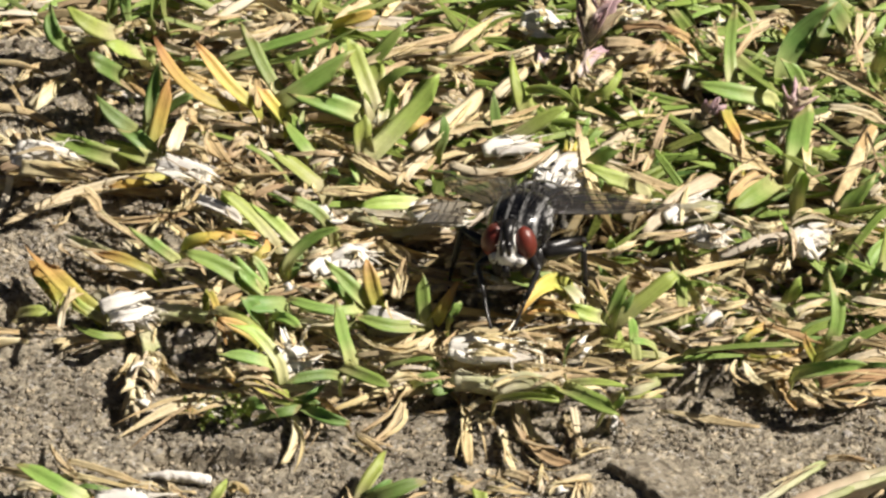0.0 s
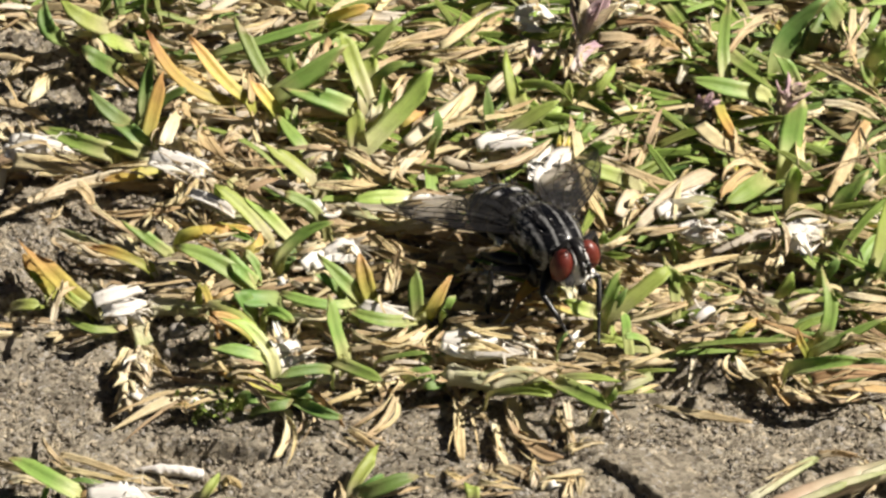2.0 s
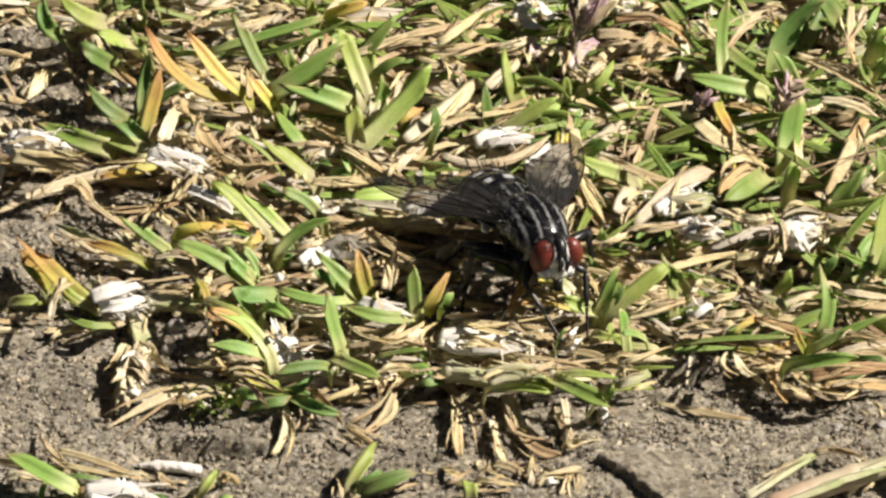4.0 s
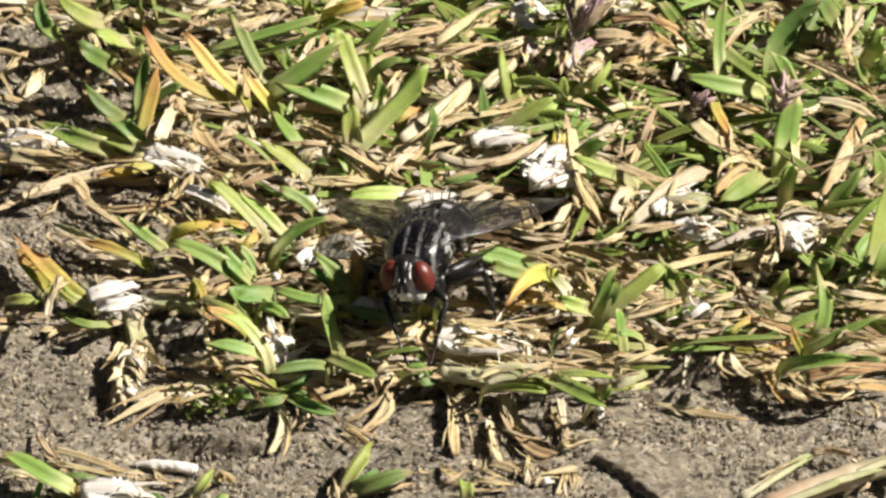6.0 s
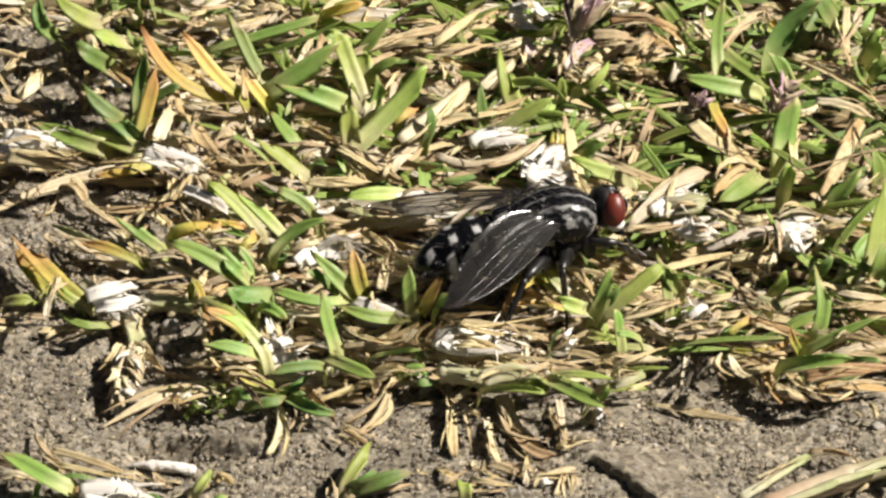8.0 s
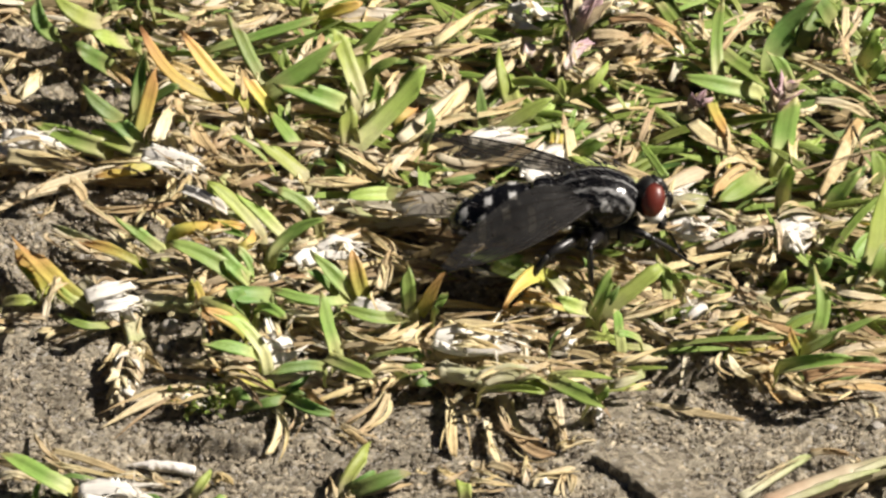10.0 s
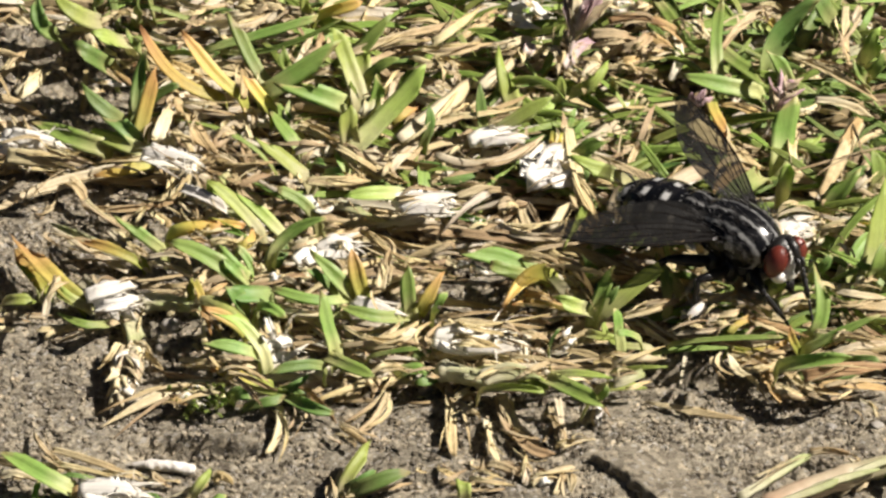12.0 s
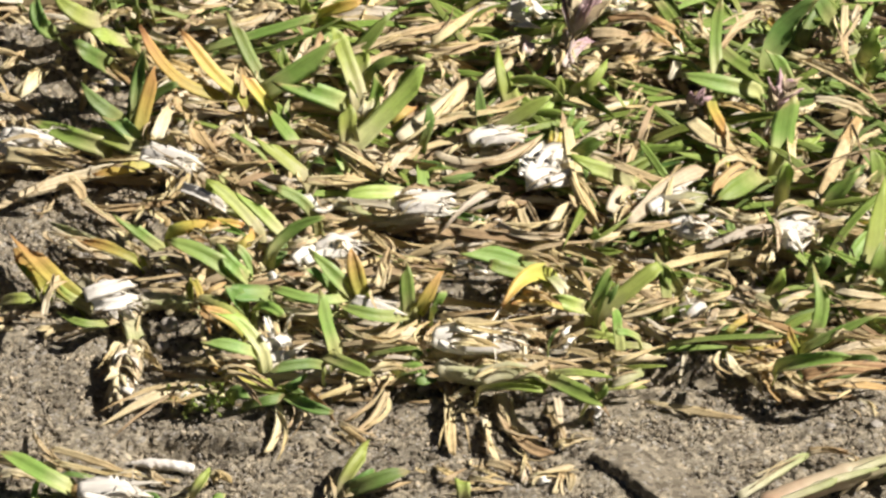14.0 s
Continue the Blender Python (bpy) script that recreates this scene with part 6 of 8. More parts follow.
dry('S', (12.35, -5.48, 2.22), (13.16, -5.58, 2.47), (13.98, -5.17, 2.32), 0.37, 0.01, wave=0.20)
dry('F', (11.64, -6.98, 2.38), (12.18, -6.65, 2.63), (12.6, -6.24, 2.48), 0.49, 0.04, wave=0.10)
dry('W', (12.57, -7.53, 2.3), (12.9, -7.2, 2.55), (13, -6.36, 2.4), 0.43, -0.18, wave=0.20)
dry('S', (12.85, -7.07, 2.45), (13.65, -7.17, 2.7), (14.2, -6.76, 2.55), 0.37, -0.11, wave=0.20)
dry('S', (14.23, -6.2, 2.28), (14.6, -6.95, 2.53), (14.88, -6.98, 2.38), 0.31, -0.01, wave=0.20)
dry('S', (8.53, -6.95, 2.35), (9.89, -6.61, 2.6), (11.26, -5.77, 2.45), 0.37, 0.28, wave=0.20)
dry('W', (11.54, -5.16, 2.32), (11.76, -5.04, 2.57), (11.89, -4.19, 2.42), 0.25, 0.25, wave=0.20)
dry('W', (10.93, -8.48, 2.53), (12.27, -8.57, 2.78), (13.09, -8.17, 2.63), 0.25, 0.26, wave=0.20)
dry('O', (14.74, -6.94, 2.34), (15.79, -7.9, 2.59), (17.12, -8.36, 2.44), 0.37, 0.15, wave=0.20)
dry('Y', (13.63, -8.1, 2.23), (14.18, -7.54, 2.48), (14.74, -6.92, 2.33), 0.37, -0.06, wave=0.20)
dry('O', (17.02, -11.56, 2.42), (18.89, -11.44, 2.67), (20.99, -11.04, 2.52), 0.68, 0.16, wave=0.10)
dry('O', (17.63, -10.52, 0.9), (19.25, -10.18, 0.8), (21.09, -10.18, 0.45), 0.49, -0.30, wave=0.10)
dry('S', (16.58, -9.88, 0.9), (17.63, -10.61, 0.8), (18.99, -10.4, 0.45), 0.37, -0.18, wave=0.20)
dry('W', (13.59, -9.61, 2.23), (13.82, -10.99, 2.48), (14.35, -11.44, 2.33), 0.43, 0.01, wave=0.20)
dry('O', (15.12, -9.03, 0.9), (15.49, -10.19, 0.8), (16.01, -11.12, 0.45), 0.43, 0.18, wave=0.20)
dry('S', (15.76, -10.31, 0.9), (16.54, -11.04, 0.8), (17.36, -10.82, 0.45), 0.25, 0.22, wave=0.20)
dry('W', (18.86, -5.05, 2.4), (19.65, -5.59, 2.65), (21.22, -5.62, 2.5), 0.37, -0.21, wave=0.20)
dry('W', (18.41, -9.89, 2.46), (19.48, -9.78, 2.71), (21.07, -9.16, 2.56), 0.37, 0.10, wave=0.20)
dry('S', (17.66, -8.28, 2.55), (18.98, -8.81, 2.8), (21.07, -9.05, 2.65), 0.25, 0.24, wave=0.20)
dry('N', (19.71, -4.26, 2.29), (20.1, -4.35, 2.54), (20.53, -3.94, 2.39), 0.74, -0.11, wave=0.10, curl=-0.2)
dry('W', (19, -1.32, 2.41), (19.37, -2.08, 2.66), (19.61, -3, 2.51), 0.31, -0.08, wave=0.20)
dry('W', (15.91, -2.16, 2.55), (15.79, -3.14, 2.8), (15.71, -3.39, 2.65), 0.31, -0.20, wave=0.20)
dry('W', (7.94, -10.3, 2.28), (9.01, -10.4, 2.53), (10.36, -10, 2.38), 0.43, 0.27, wave=0.20)
dry('N', (8.04, -12.34, 2.54), (8.7, -12.31, 2.79), (9.52, -11.62, 2.64), 0.55, -0.27, wave=0.10)
dry('W', (-19.07, -6.8, 2.24), (-18.85, -5.38, 2.49), (-18.44, -3.87, 2.34), 0.37, -0.18, wave=0.20)
dry('F', (-17.18, -5.29, 2.25), (-16.1, -4.95, 2.5), (-14.98, -4.33, 2.35), 0.74, 0.06, wave=0.10, curl=0.2)
dry('F', (-16.73, -6.32, 2.37), (-15.78, -6.42, 2.62), (-14.85, -6.02, 2.47), 0.62, -0.11, wave=0.10)
dry('W', (-21.35, -4.21, 0.35), (-20.51, -4.52, 0.6), (-19.29, -4.55, 0.45), 0.25, -0.09, wave=0.20)
dry('N', (-15.3, -4.21, 0.35), (-14.9, -5.83, 0.6), (-14.79, -6.95, 0.45), 0.92, 0.04, wave=0.10, curl=0.2)
dry('W', (-19, 0.11, 2.27), (-18.13, -1.01, 2.52), (-17.01, -1.93, 2.37), 0.25, 0.07, wave=0.20)
dry('W', (-15.32, -0.82, 0.35), (-16.57, -0.11, 0.6), (-18, 1.42, 0.45), 0.43, 0.27, wave=0.20)
dry('W', (-16.25, -0.15, 2.27), (-15.39, -1.45, 2.52), (-14.42, -2.15, 2.37), 0.37, -0.09, wave=0.20)
dry('W', (-14.14, -2.61, 2.21), (-12.89, -3.37, 2.46), (-11.65, -4.19, 2.31), 0.31, -0.19, wave=0.20)
dry('W', (-14.27, -2.52, 2.49), (-13.17, -2.62, 2.74), (-12.36, -2.65, 2.59), 0.25, 0.14, wave=0.20)
dry('Y', (-11.88, -0.04, 2.45), (-11.31, -0.58, 2.7), (-10.5, -0.16, 2.55), 0.62, -0.06, wave=0.10)
dry('O', (-12.42, -0.22, 2.25), (-11.99, -0.99, 2.5), (-11.44, -1.24, 2.35), 0.37, -0.07, wave=0.20)
dry('S', (-14.6, -2.01, 0.35), (-12.94, -2.77, 0.6), (-11.04, -2.14, 0.45), 0.31, -0.09, wave=0.20)
dry('S', (-14.61, -1.79, 0.35), (-13.22, -2.33, 0.6), (-10.51, -1.7, 0.45), 0.25, -0.22, wave=0.20)
dry('O', (-11.49, -5.03, 2.21), (-10.95, -4.91, 2.46), (-10.42, -4.28, 2.31), 0.25, 0.17, wave=0.20)
dry('O', (-10.62, -7.89, 2.24), (-11.17, -7.34, 2.49), (-11.73, -6.5, 2.34), 0.25, -0.12, wave=0.20)
dry('S', (-3.09, -4.93, 2.48), (-2.82, -3.71, 2.73), (-2.56, -1.98, 2.58), 0.49, -0.22, wave=0.10)
dry('F', (-4.31, -5.47, 2.21), (-3.49, -6.22, 2.46), (-2.54, -6.69, 2.31), 0.74, 0.06, wave=0.10, curl=0.1)
dry('W', (-7.67, -6.59, 2.41), (-6.58, -6.99, 2.66), (-5.51, -6.8, 2.51), 0.31, 0.28, wave=0.20)
dry('S', (-4.95, -8.5, 2.21), (-3.07, -8.82, 2.46), (-1.19, -7.33, 2.31), 0.37, -0.21, wave=0.20)
dry('S', (-4.95, -9.26, 2.4), (-3.06, -9.27, 2.65), (-1.18, -9.21, 2.5), 0.25, 0.21, wave=0.20)
dry('S', (-10.29, -11.15, 2.27), (-9.47, -11.67, 2.52), (-8.12, -12.55, 2.37), 0.31, -0.20, wave=0.20)
dry('W', (-10.58, -9.81, 2.39), (-9.75, -10.76, 2.64), (-8.95, -11, 2.49), 0.25, -0.22, wave=0.20)
dry('F', (-8.47, -7.13, 2.49), (-8.24, -8.31, 2.74), (-7.91, -8.55, 2.59), 0.31, 0.02, wave=0.20)
dry('W', (-7.72, -3.85, 2.32), (-7.16, -4.61, 2.57), (-6.89, -4.86, 2.42), 0.31, 0.26, wave=0.20)
dry('F', (-8.39, -4.23, 2.45), (-8.11, -4.24, 2.7), (-7.98, -3.92, 2.55), 0.43, -0.27, wave=0.20)
dry('W', (-10.88, -10.06, 0.35), (-13.01, -10.45, 0.6), (-16.12, -12.73, 0.45), 0.72, -0.27, wave=0.08, taper=1.7, blunt=0.1, curl=0.3, foot=1.0)
dry('S', (-12.68, -7.69, 0.35), (-11.18, -8.22, 0.6), (-10.37, -8.46, 0.45), 0.37, 0.22, wave=0.20)
dry('W', (-11.16, -9.41, 0.35), (-10.34, -9.51, 0.6), (-9.55, -8.89, 0.45), 0.31, 0.11, wave=0.20)
dry('W', (-7.95, -11.12, 0.35), (-7.73, -12.92, 0.6), (-8.32, -14.84, 0.45), 0.43, -0.05, wave=0.20)
dry('O', (-6.97, -10.06, 0.35), (-6.29, -10.79, 0.6), (-5.33, -12.31, 0.45), 0.37, -0.13, wave=0.20)
dry('S', (-3.48, -8.34, 0.35), (-3.34, -9.42, 0.6), (-3.47, -10.18, 0.45), 0.74, 0.19, wave=0.10, curl=0.1)
dry('S', (-2.67, -10.06, 0.35), (-3.06, -12.07, 0.6), (-4.12, -13.5, 0.45), 0.37, 0.25, wave=0.20)
dry('K', (-4.93, -12.61, 0.35), (-4.38, -13.55, 0.6), (-3.58, -14.21, 0.45), 0.31, 0.30, wave=0.20)
dry('S', (-0.38, -8.55, 0.35), (0.16, -9.94, 0.6), (0.43, -10.61, 0.45), 0.37, -0.24, wave=0.20)
dry('S', (0.3, -10.06, 0.35), (0.29, -12.71, 0.6), (0.43, -15.05, 0.45), 0.55, 0.10, wave=0.10)
dry('S', (0.43, -10.91, 0.35), (0.97, -11.43, 0.6), (1.5, -11.8, 0.45), 0.18, 0.01, wave=0.20)
dry('W', (0.43, -10.7, 0.35), (0.83, -10.58, 0.6), (1.24, -10.18, 0.45), 0.31, 0.11, wave=0.20)
dry('N', (1.77, -11.61, 2.22), (3.11, -11.28, 2.47), (4.44, -11.3, 2.32), 0.92, 0.28, wave=0.10, curl=0.2)
dry('F', (7.36, -11.12, 0.35), (7.34, -12.28, 0.6), (7.39, -12.95, 0.45), 0.31, 0.06, wave=0.20)
dry('W', (2.57, -10.64, 2.2), (4.45, -10.65, 2.45), (7.14, -10.12, 2.3), 0.31, -0.27, wave=0.20)
dry('S', (2.58, -10.48, 0.35), (2.84, -12.49, 0.6), (3.23, -13.5, 0.45), 0.49, 0.09, wave=0.10)
dry('K', (3.24, -13.04, 0.35), (3.89, -14.61, 0.6), (5.09, -15.05, 0.45), 0.49, 0.06, wave=0.10)
dry('W', (1.96, -12.27, 0.35), (2.16, -14.19, 0.6), (2.56, -15.6, 0.45), 0.37, -0.21, wave=0.20)
dry('W', (5.4, -10.7, 0.35), (5.51, -12.92, 0.6), (5.63, -14.76, 0.45), 0.37, -0.03, wave=0.20)
dry('S', (2.02, -15.56, 0.35), (2.82, -16.07, 0.6), (3.61, -16.73, 0.45), 0.43, -0.03, wave=0.20)
dry('W', (3.74, -17.02, 0.35), (3.88, -16.28, 0.6), (3.84, -15.18, 0.45), 0.31, 0.30, wave=0.20)
dry('W', (4.01, -16.82, 0.35), (4.94, -16.49, 0.6), (6.15, -15.89, 0.45), 0.49, -0.28, wave=0.10)
dry('F', (4.41, -17.02, 0.35), (4.72, -17.12, 0.6), (5.07, -16.85, 0.45), 0.37, 0.28, wave=0.20)
dry('S', (5.2, -17.86, 0.35), (5.47, -17.12, 0.6), (5.61, -16.31, 0.45), 0.31, 0.05, wave=0.20)
dry('S', (1.22, -16.61, 0.35), (2.02, -17.12, 0.6), (3.08, -17.27, 0.45), 0.25, 0.06, wave=0.20)
dry('W', (5.77, -13.96, 0.35), (6.3, -14.1, 0.6), (7.11, -13.79, 0.45), 0.25, 0.27, wave=0.20)
dry('S', (-4.88, -18.06, 0.35), (-3.29, -17.87, 0.6), (-1.7, -17.14, 0.45), 0.25, -0.20, wave=0.20)
dry('K', (-0.37, -15.77, 0.35), (0.03, -16.49, 0.6), (0.43, -16.52, 0.45), 0.31, -0.16, wave=0.20)
dry('N', (13.81, -18.06, 0.35), (15.56, -16.7, 0.6), (17.22, -14.97, 0.45), 0.43, 0.08, wave=0.20)
dry('K', (17.24, -14.51, 0.35), (18.02, -14.82, 0.6), (19.09, -14.84, 0.45), 0.25, -0.04, wave=0.20)
dry('W', (19.08, -15.14, 0.35), (19.45, -15.87, 0.6), (19.97, -16.31, 0.45), 0.15, -0.11, wave=0.20)
dry('W', (18.72, -17.65, 0.35), (19.27, -17.12, 0.6), (20.08, -16.73, 0.45), 0.25, -0.27, wave=0.20)
dry('S', (-19.37, -13.25, 0.35), (-18.76, -15.03, 0.6), (-17.38, -16.52, 0.45), 0.25, -0.19, wave=0.20)
dry('S', (-18.52, -14.51, 0.35), (-16.88, -15.45, 0.6), (-14.45, -16.73, 0.45), 0.37, -0.08, wave=0.20)
dry('S', (-16.06, -16.19, 0.35), (-15.25, -16.62, 0.6), (-14.45, -16.73, 0.45), 0.25, -0.07, wave=0.20)
dry('F', (-16.42, -17.56, 0.35), (-15.48, -17.66, 0.6), (-14.42, -17.69, 0.45), 0.98, -0.25, wave=0.10, curl=-0.2)
dry('O', (-17.6, -17.86, 0.35), (-17.07, -17.87, 0.6), (-16.42, -17.44, 0.45), 0.68, -0.24, wave=0.10)
dry('K', (-10.86, -16.82, 0.35), (-10.59, -16.91, 0.6), (-10.33, -16.94, 0.45), 0.62, -0.04, wave=0.10)
dry('S', (-13.81, -15.98, 0.35), (-13.24, -17.12, 0.6), (-12.84, -17.27, 0.45), 0.25, 0.03, wave=0.20)
dry('W', (-20.84, -16.61, 0.35), (-20.29, -16.7, 0.6), (-19.76, -16.73, 0.45), 0.49, -0.09, wave=0.10)


fibres()


# ---- seed heads, pebbles, fibres, clod, stick ----
def seed_head(kind, base, tip, count, size, label):
    """A flowering head: a bent stem set with small pointed husks on both sides."""
    b, e = Vector(base), Vector(tip)
    head = empty("seed_head", b * MM, label=label, category="grass", group="grass seed heads")
    r = random.Random(int(b.x * 100) & 0xffff)
    blade(head, kind, base, (b + e) / 2 + Vector((0, 0, 0.3)), tip, 0.22, 0.0, "stem", curl=-0.8, wave=0.05, thick=0.2, taper=0.2)
    d = (e - b).normalized()
    side = d.cross(Vector((0, -0.62, 0.78))).normalized()
    front = side.cross(d)
    for i in range(count):
        t = 0.22 + 0.78 * i / count
        s = 1 if i % 2 else -1
        p = b.lerp(e, t) + Vector((0, 0, 0.3 * math.sin(math.pi * t)))
        out = d * r.uniform(0.75, 1.1) + side * (s * r.uniform(0.25, 0.75)) + front * r.uniform(-0.35, 0.6)
        long = size * r.uniform(0.75, 1.3) * (1.1 - 0.35 * t)
        q = p + out * long
        soft = kind == "W"
        blade(head, ("F" if soft else "W") if r.random() < 0.35 else kind, p, (p + q) / 2 + front * 0.12, q, size * r.uniform(0.32, 0.5) * (1.7 if soft else 1.35), r.uniform(-0.7, 0.7), "husk",
              curl=-0.3 if soft else 0.3, wave=0.15, taper=1.0, blunt=0.3 if soft else 0.12, foot=0.35, thick=0.12)
    return head


def runner(base, middle, tip, width, kind, label):
    """A creeping stem: a tube that swells at its nodes, wrapped in a torn sheath."""
    p0, p1, p2 = Vector(base), Vector(middle), Vector(tip)
    c = p1 * 2 - (p0 + p2) * 0.5
    n, m = 40, 14
    verts, uvs, faces = [], [], []
    for i in range(n):
        t = i / (n - 1)
        q = p0 * (1 - t) ** 2 + c * (2 * t * (1 - t)) + p2 * t * t
        d = ((c - p0) * (1 - t) + (p2 - c) * t).normalized()
        side = d.cross(Vector((0, 0, 1))).normalized()
        up = side.cross(d)
        w = width * 0.5 * (1 + 0.16 * max(0.0, math.sin(t * 15)) ** 6 - 0.3 * t) * min(1.0, 0.5 + t * 8, 0.45 + (1 - t) * 8)
        for k in range(m):
            a = 6.2832 * k / m
            s = w * (1 + 0.12 * noise.noise(Vector((math.cos(a) * 2, math.sin(a) * 2, t * 7))))
            verts.append((q + side * math.cos(a) * s + up * math.sin(a) * s - p0) * MM)
            uvs.append((k / m, t))
    for i in range(n - 1):
        for k in range(m):
            faces.append((i * m + k, i * m + (k + 1) % m, (i + 1) * m + (k + 1) % m, (i + 1) * m + k))
    faces.append(tuple(range(m - 1, -1, -1)))
    faces.append(tuple((n - 1) * m + k for k in range(m)))
    stem = empty("runner_stem", p0 * MM, label=label, category="grass stem", group="runner stems")
    link_mesh("stem", verts, faces, LEAF[kind], stem, uvs=uvs)
    r = random.Random(int(abs(base[0]) * 50))
    for i in range(3):
        t = 0.1 + 0.22 * i
        q = p0.lerp(p2, t) + (p1 - (p0 + p2) / 2) * (4 * t * (1 - t)) + Vector((0, -width * 0.35, width * 0.35))
        e = q + (p2 - p0) * r.uniform(0.28, 0.45) + Vector((0, r.uniform(-0.3, 0.2), r.uniform(-0.1, 0.25)))
        blade(stem, "N", q, (q + e) / 2 + Vector((0, -0.05, 0.1)), e, width * 0.34, r.uniform(-0.3, 0.3), "sheath", curl=-0.3, wave=0.12)
    return stem


def pebble(at, size, flat):
    b = bmesh.new()
    r = random.Random(int(at[0] * 91 + at[1] * 7))
    bmesh.ops.create_icosphere(b, subdivisions=3, radius=1.0)
    k = Vector((r.uniform(0, 9), r.uniform(0, 9), r.uniform(0, 9)))
    for v in b.verts:
        n = 1 + 0.35 * noise.noise(v.co * 1.1 + k) + 0.14 * noise.noise(v.co * 3 + k)
        v.co = Vector((v.co.x * n * 1.1, v.co.y * n, v.co.z * n * flat)) * size * MM
    ob = part("pebble", b, STONE, None)
    ob.location = (at[0] * MM, at[1] * MM, (lift(at[0], at[1]) + size * flat * 0.45) * MM)
    return tagged(ob, "small pale grey stone half sunk in soil", "stone", "pebbles")


def fluff(at, wide, count):
    """A wad of bleached fibres and papery shreds torn from leaf bases."""
    o = Vector(at)
    r = random.Random(int(at[0] * 37 + at[1] * 11) & 0xffff)
    verts, faces, uvs = [], [], []
    fan = r.uniform(-0.5, 0.5)
    for i in range(int(count * 2.4)):
        flake = r.random() < 0.7
        p = o + Vector((r.gauss(0, 0.3) * wide, r.gauss(0, 0.36) * wide, r.uniform(-0.3, 0.25)))
        a = fan + r.gauss(0, 0.5) + (math.pi if r.random() < 0.35 else 0)
        a += r.uniform(-1.5, 1.5) if flake else 0
        l = wide * (r.uniform(0.18, 0.42) if flake else r.uniform(0.3, 0.8))
        q = p + Vector((math.cos(a) * l, math.sin(a) * l, r.uniform(-0.3, 0.25) * l))
        m = (p + q) / 2 + Vector((r.uniform(-0.1, 0.1), r.uniform(-0.1, 0.1), r.uniform(0.05, 0.25))) * l
        v, f, u = ribbon((p, m, q), l * r.uniform(0.35, 0.9) if flake else r.choice((0.03, 0.05, 0.08, 0.12)), r.uniform(-0.6, 0.6), curl=r.uniform(-0.5, 0.4), thick=0.02, wave=0.6 if flake else 0.2, seed=i, rings=7, blunt=r.uniform(0.1, 0.9), foot=0.5)
        k = len(verts)
        verts += [c - o * MM for c in v]
        uvs += u
        faces += [tuple(j + k for j in c) for c in f]
    ob = link_mesh("fibre_wad", verts, faces, LITTER["F"], uvs=uvs)
    ob.location = o * MM
    return tagged(ob, "wad of bleached white papery grass fibres", "grass fibres", "fibre wads", "stuff")


def membrane(at, wide, tall, turn, crumple):
    """A torn papery leaf sheath: a smooth cupped piece, soft strips split from it and a spray of fine threads."""
    o = Vector(at)
    sheath = empty("papery_sheath", o * MM, label="torn white papery leaf sheath splayed open on thatch", category="leaf sheath", group="papery sheaths")
    r = random.Random(int(at[0] * 53 + at[1] * 17) & 0xffff)
    spin = Matrix.Rotation(radians(turn), 3, "Z")
    edge = spin @ Vector((0.5 * wide, 0, 0))
    blade(sheath, "F", o - edge, o + Vector((0, 0, 0.14)), o + edge * 0.7, tall * 0.95, 0.0, "strip", curl=-0.35, thick=0.04, wave=0.08, rings=13, blunt=0.55, taper=0.6, foot=0.7, slant=1.2, twist=0.15)
    for i in range(3):
        v = -1 + i + r.uniform(-0.2, 0.2)
        foot = spin @ Vector((-0.45 * wide + r.uniform(0, 0.25) * wide, v * 0.35 * tall, 0))
        tip = foot + spin @ Vector((wide * r.uniform(0.55, 0.95), v * r.uniform(0.1, 0.45) * tall, 0))
        foot.z, tip.z = r.uniform(-0.1, 0.04), r.uniform(-0.2, 0.12)
        mid = (foot + tip) / 2 + Vector((r.gauss(0, 0.04), r.gauss(0, 0.05), 0.14 * tall * (1 - v * v) + r.uniform(0, 0.1) * crumple))
        blade(sheath, "F", foot + o, mid + o, tip + o, tall * r.uniform(0.35, 0.55), r.gauss(0, 0.15), "strip", curl=r.uniform(-0.35, 0.0), thick=0.025,
              wave=0.06 + 0.1 * crumple, rings=10, blunt=r.uniform(0.2, 0.6), taper=r.uniform(0.5, 1.1), foot=0.8, slant=1.5, twist=r.gauss(0, 0.2))
    verts, faces, uvs = [], [], []
    for i in range(16):
        p = spin @ Vector((r.uniform(-0.1, 0.4) * wide, r.gauss(0, 0.25) * tall, r.uniform(-0.05, 0.15)))
        a = radians(turn) + r.gauss(0, 0.7) + (math.pi if i % 4 == 3 else 0)
        l = wide * r.uniform(0.25, 0.65)
        q = p + Vector((math.cos(a) * l, math.sin(a) * l, r.uniform(-0.25, 0.15) * l))
        m = (p + q) / 2 + Vector((r.gauss(0, 0.08), r.gauss(0, 0.08), r.uniform(0.02, 0.16))) * l
        v, f, u = ribbon((p, m, q), r.choice((0.03, 0.04, 0.06, 0.1)), r.uniform(-0.5, 0.5), curl=0.1, thick=0.02, wave=0.15, seed=i, rings=7, blunt=0.2, foot=0.7)
        k = len(verts)
        verts += v
        uvs += u
        faces += [tuple(j + k for j in c) for c in f]
    link_mesh("threads", verts, faces, LITTER["F"], sheath, "fine white fibres", uvs=uvs)
    return sheath


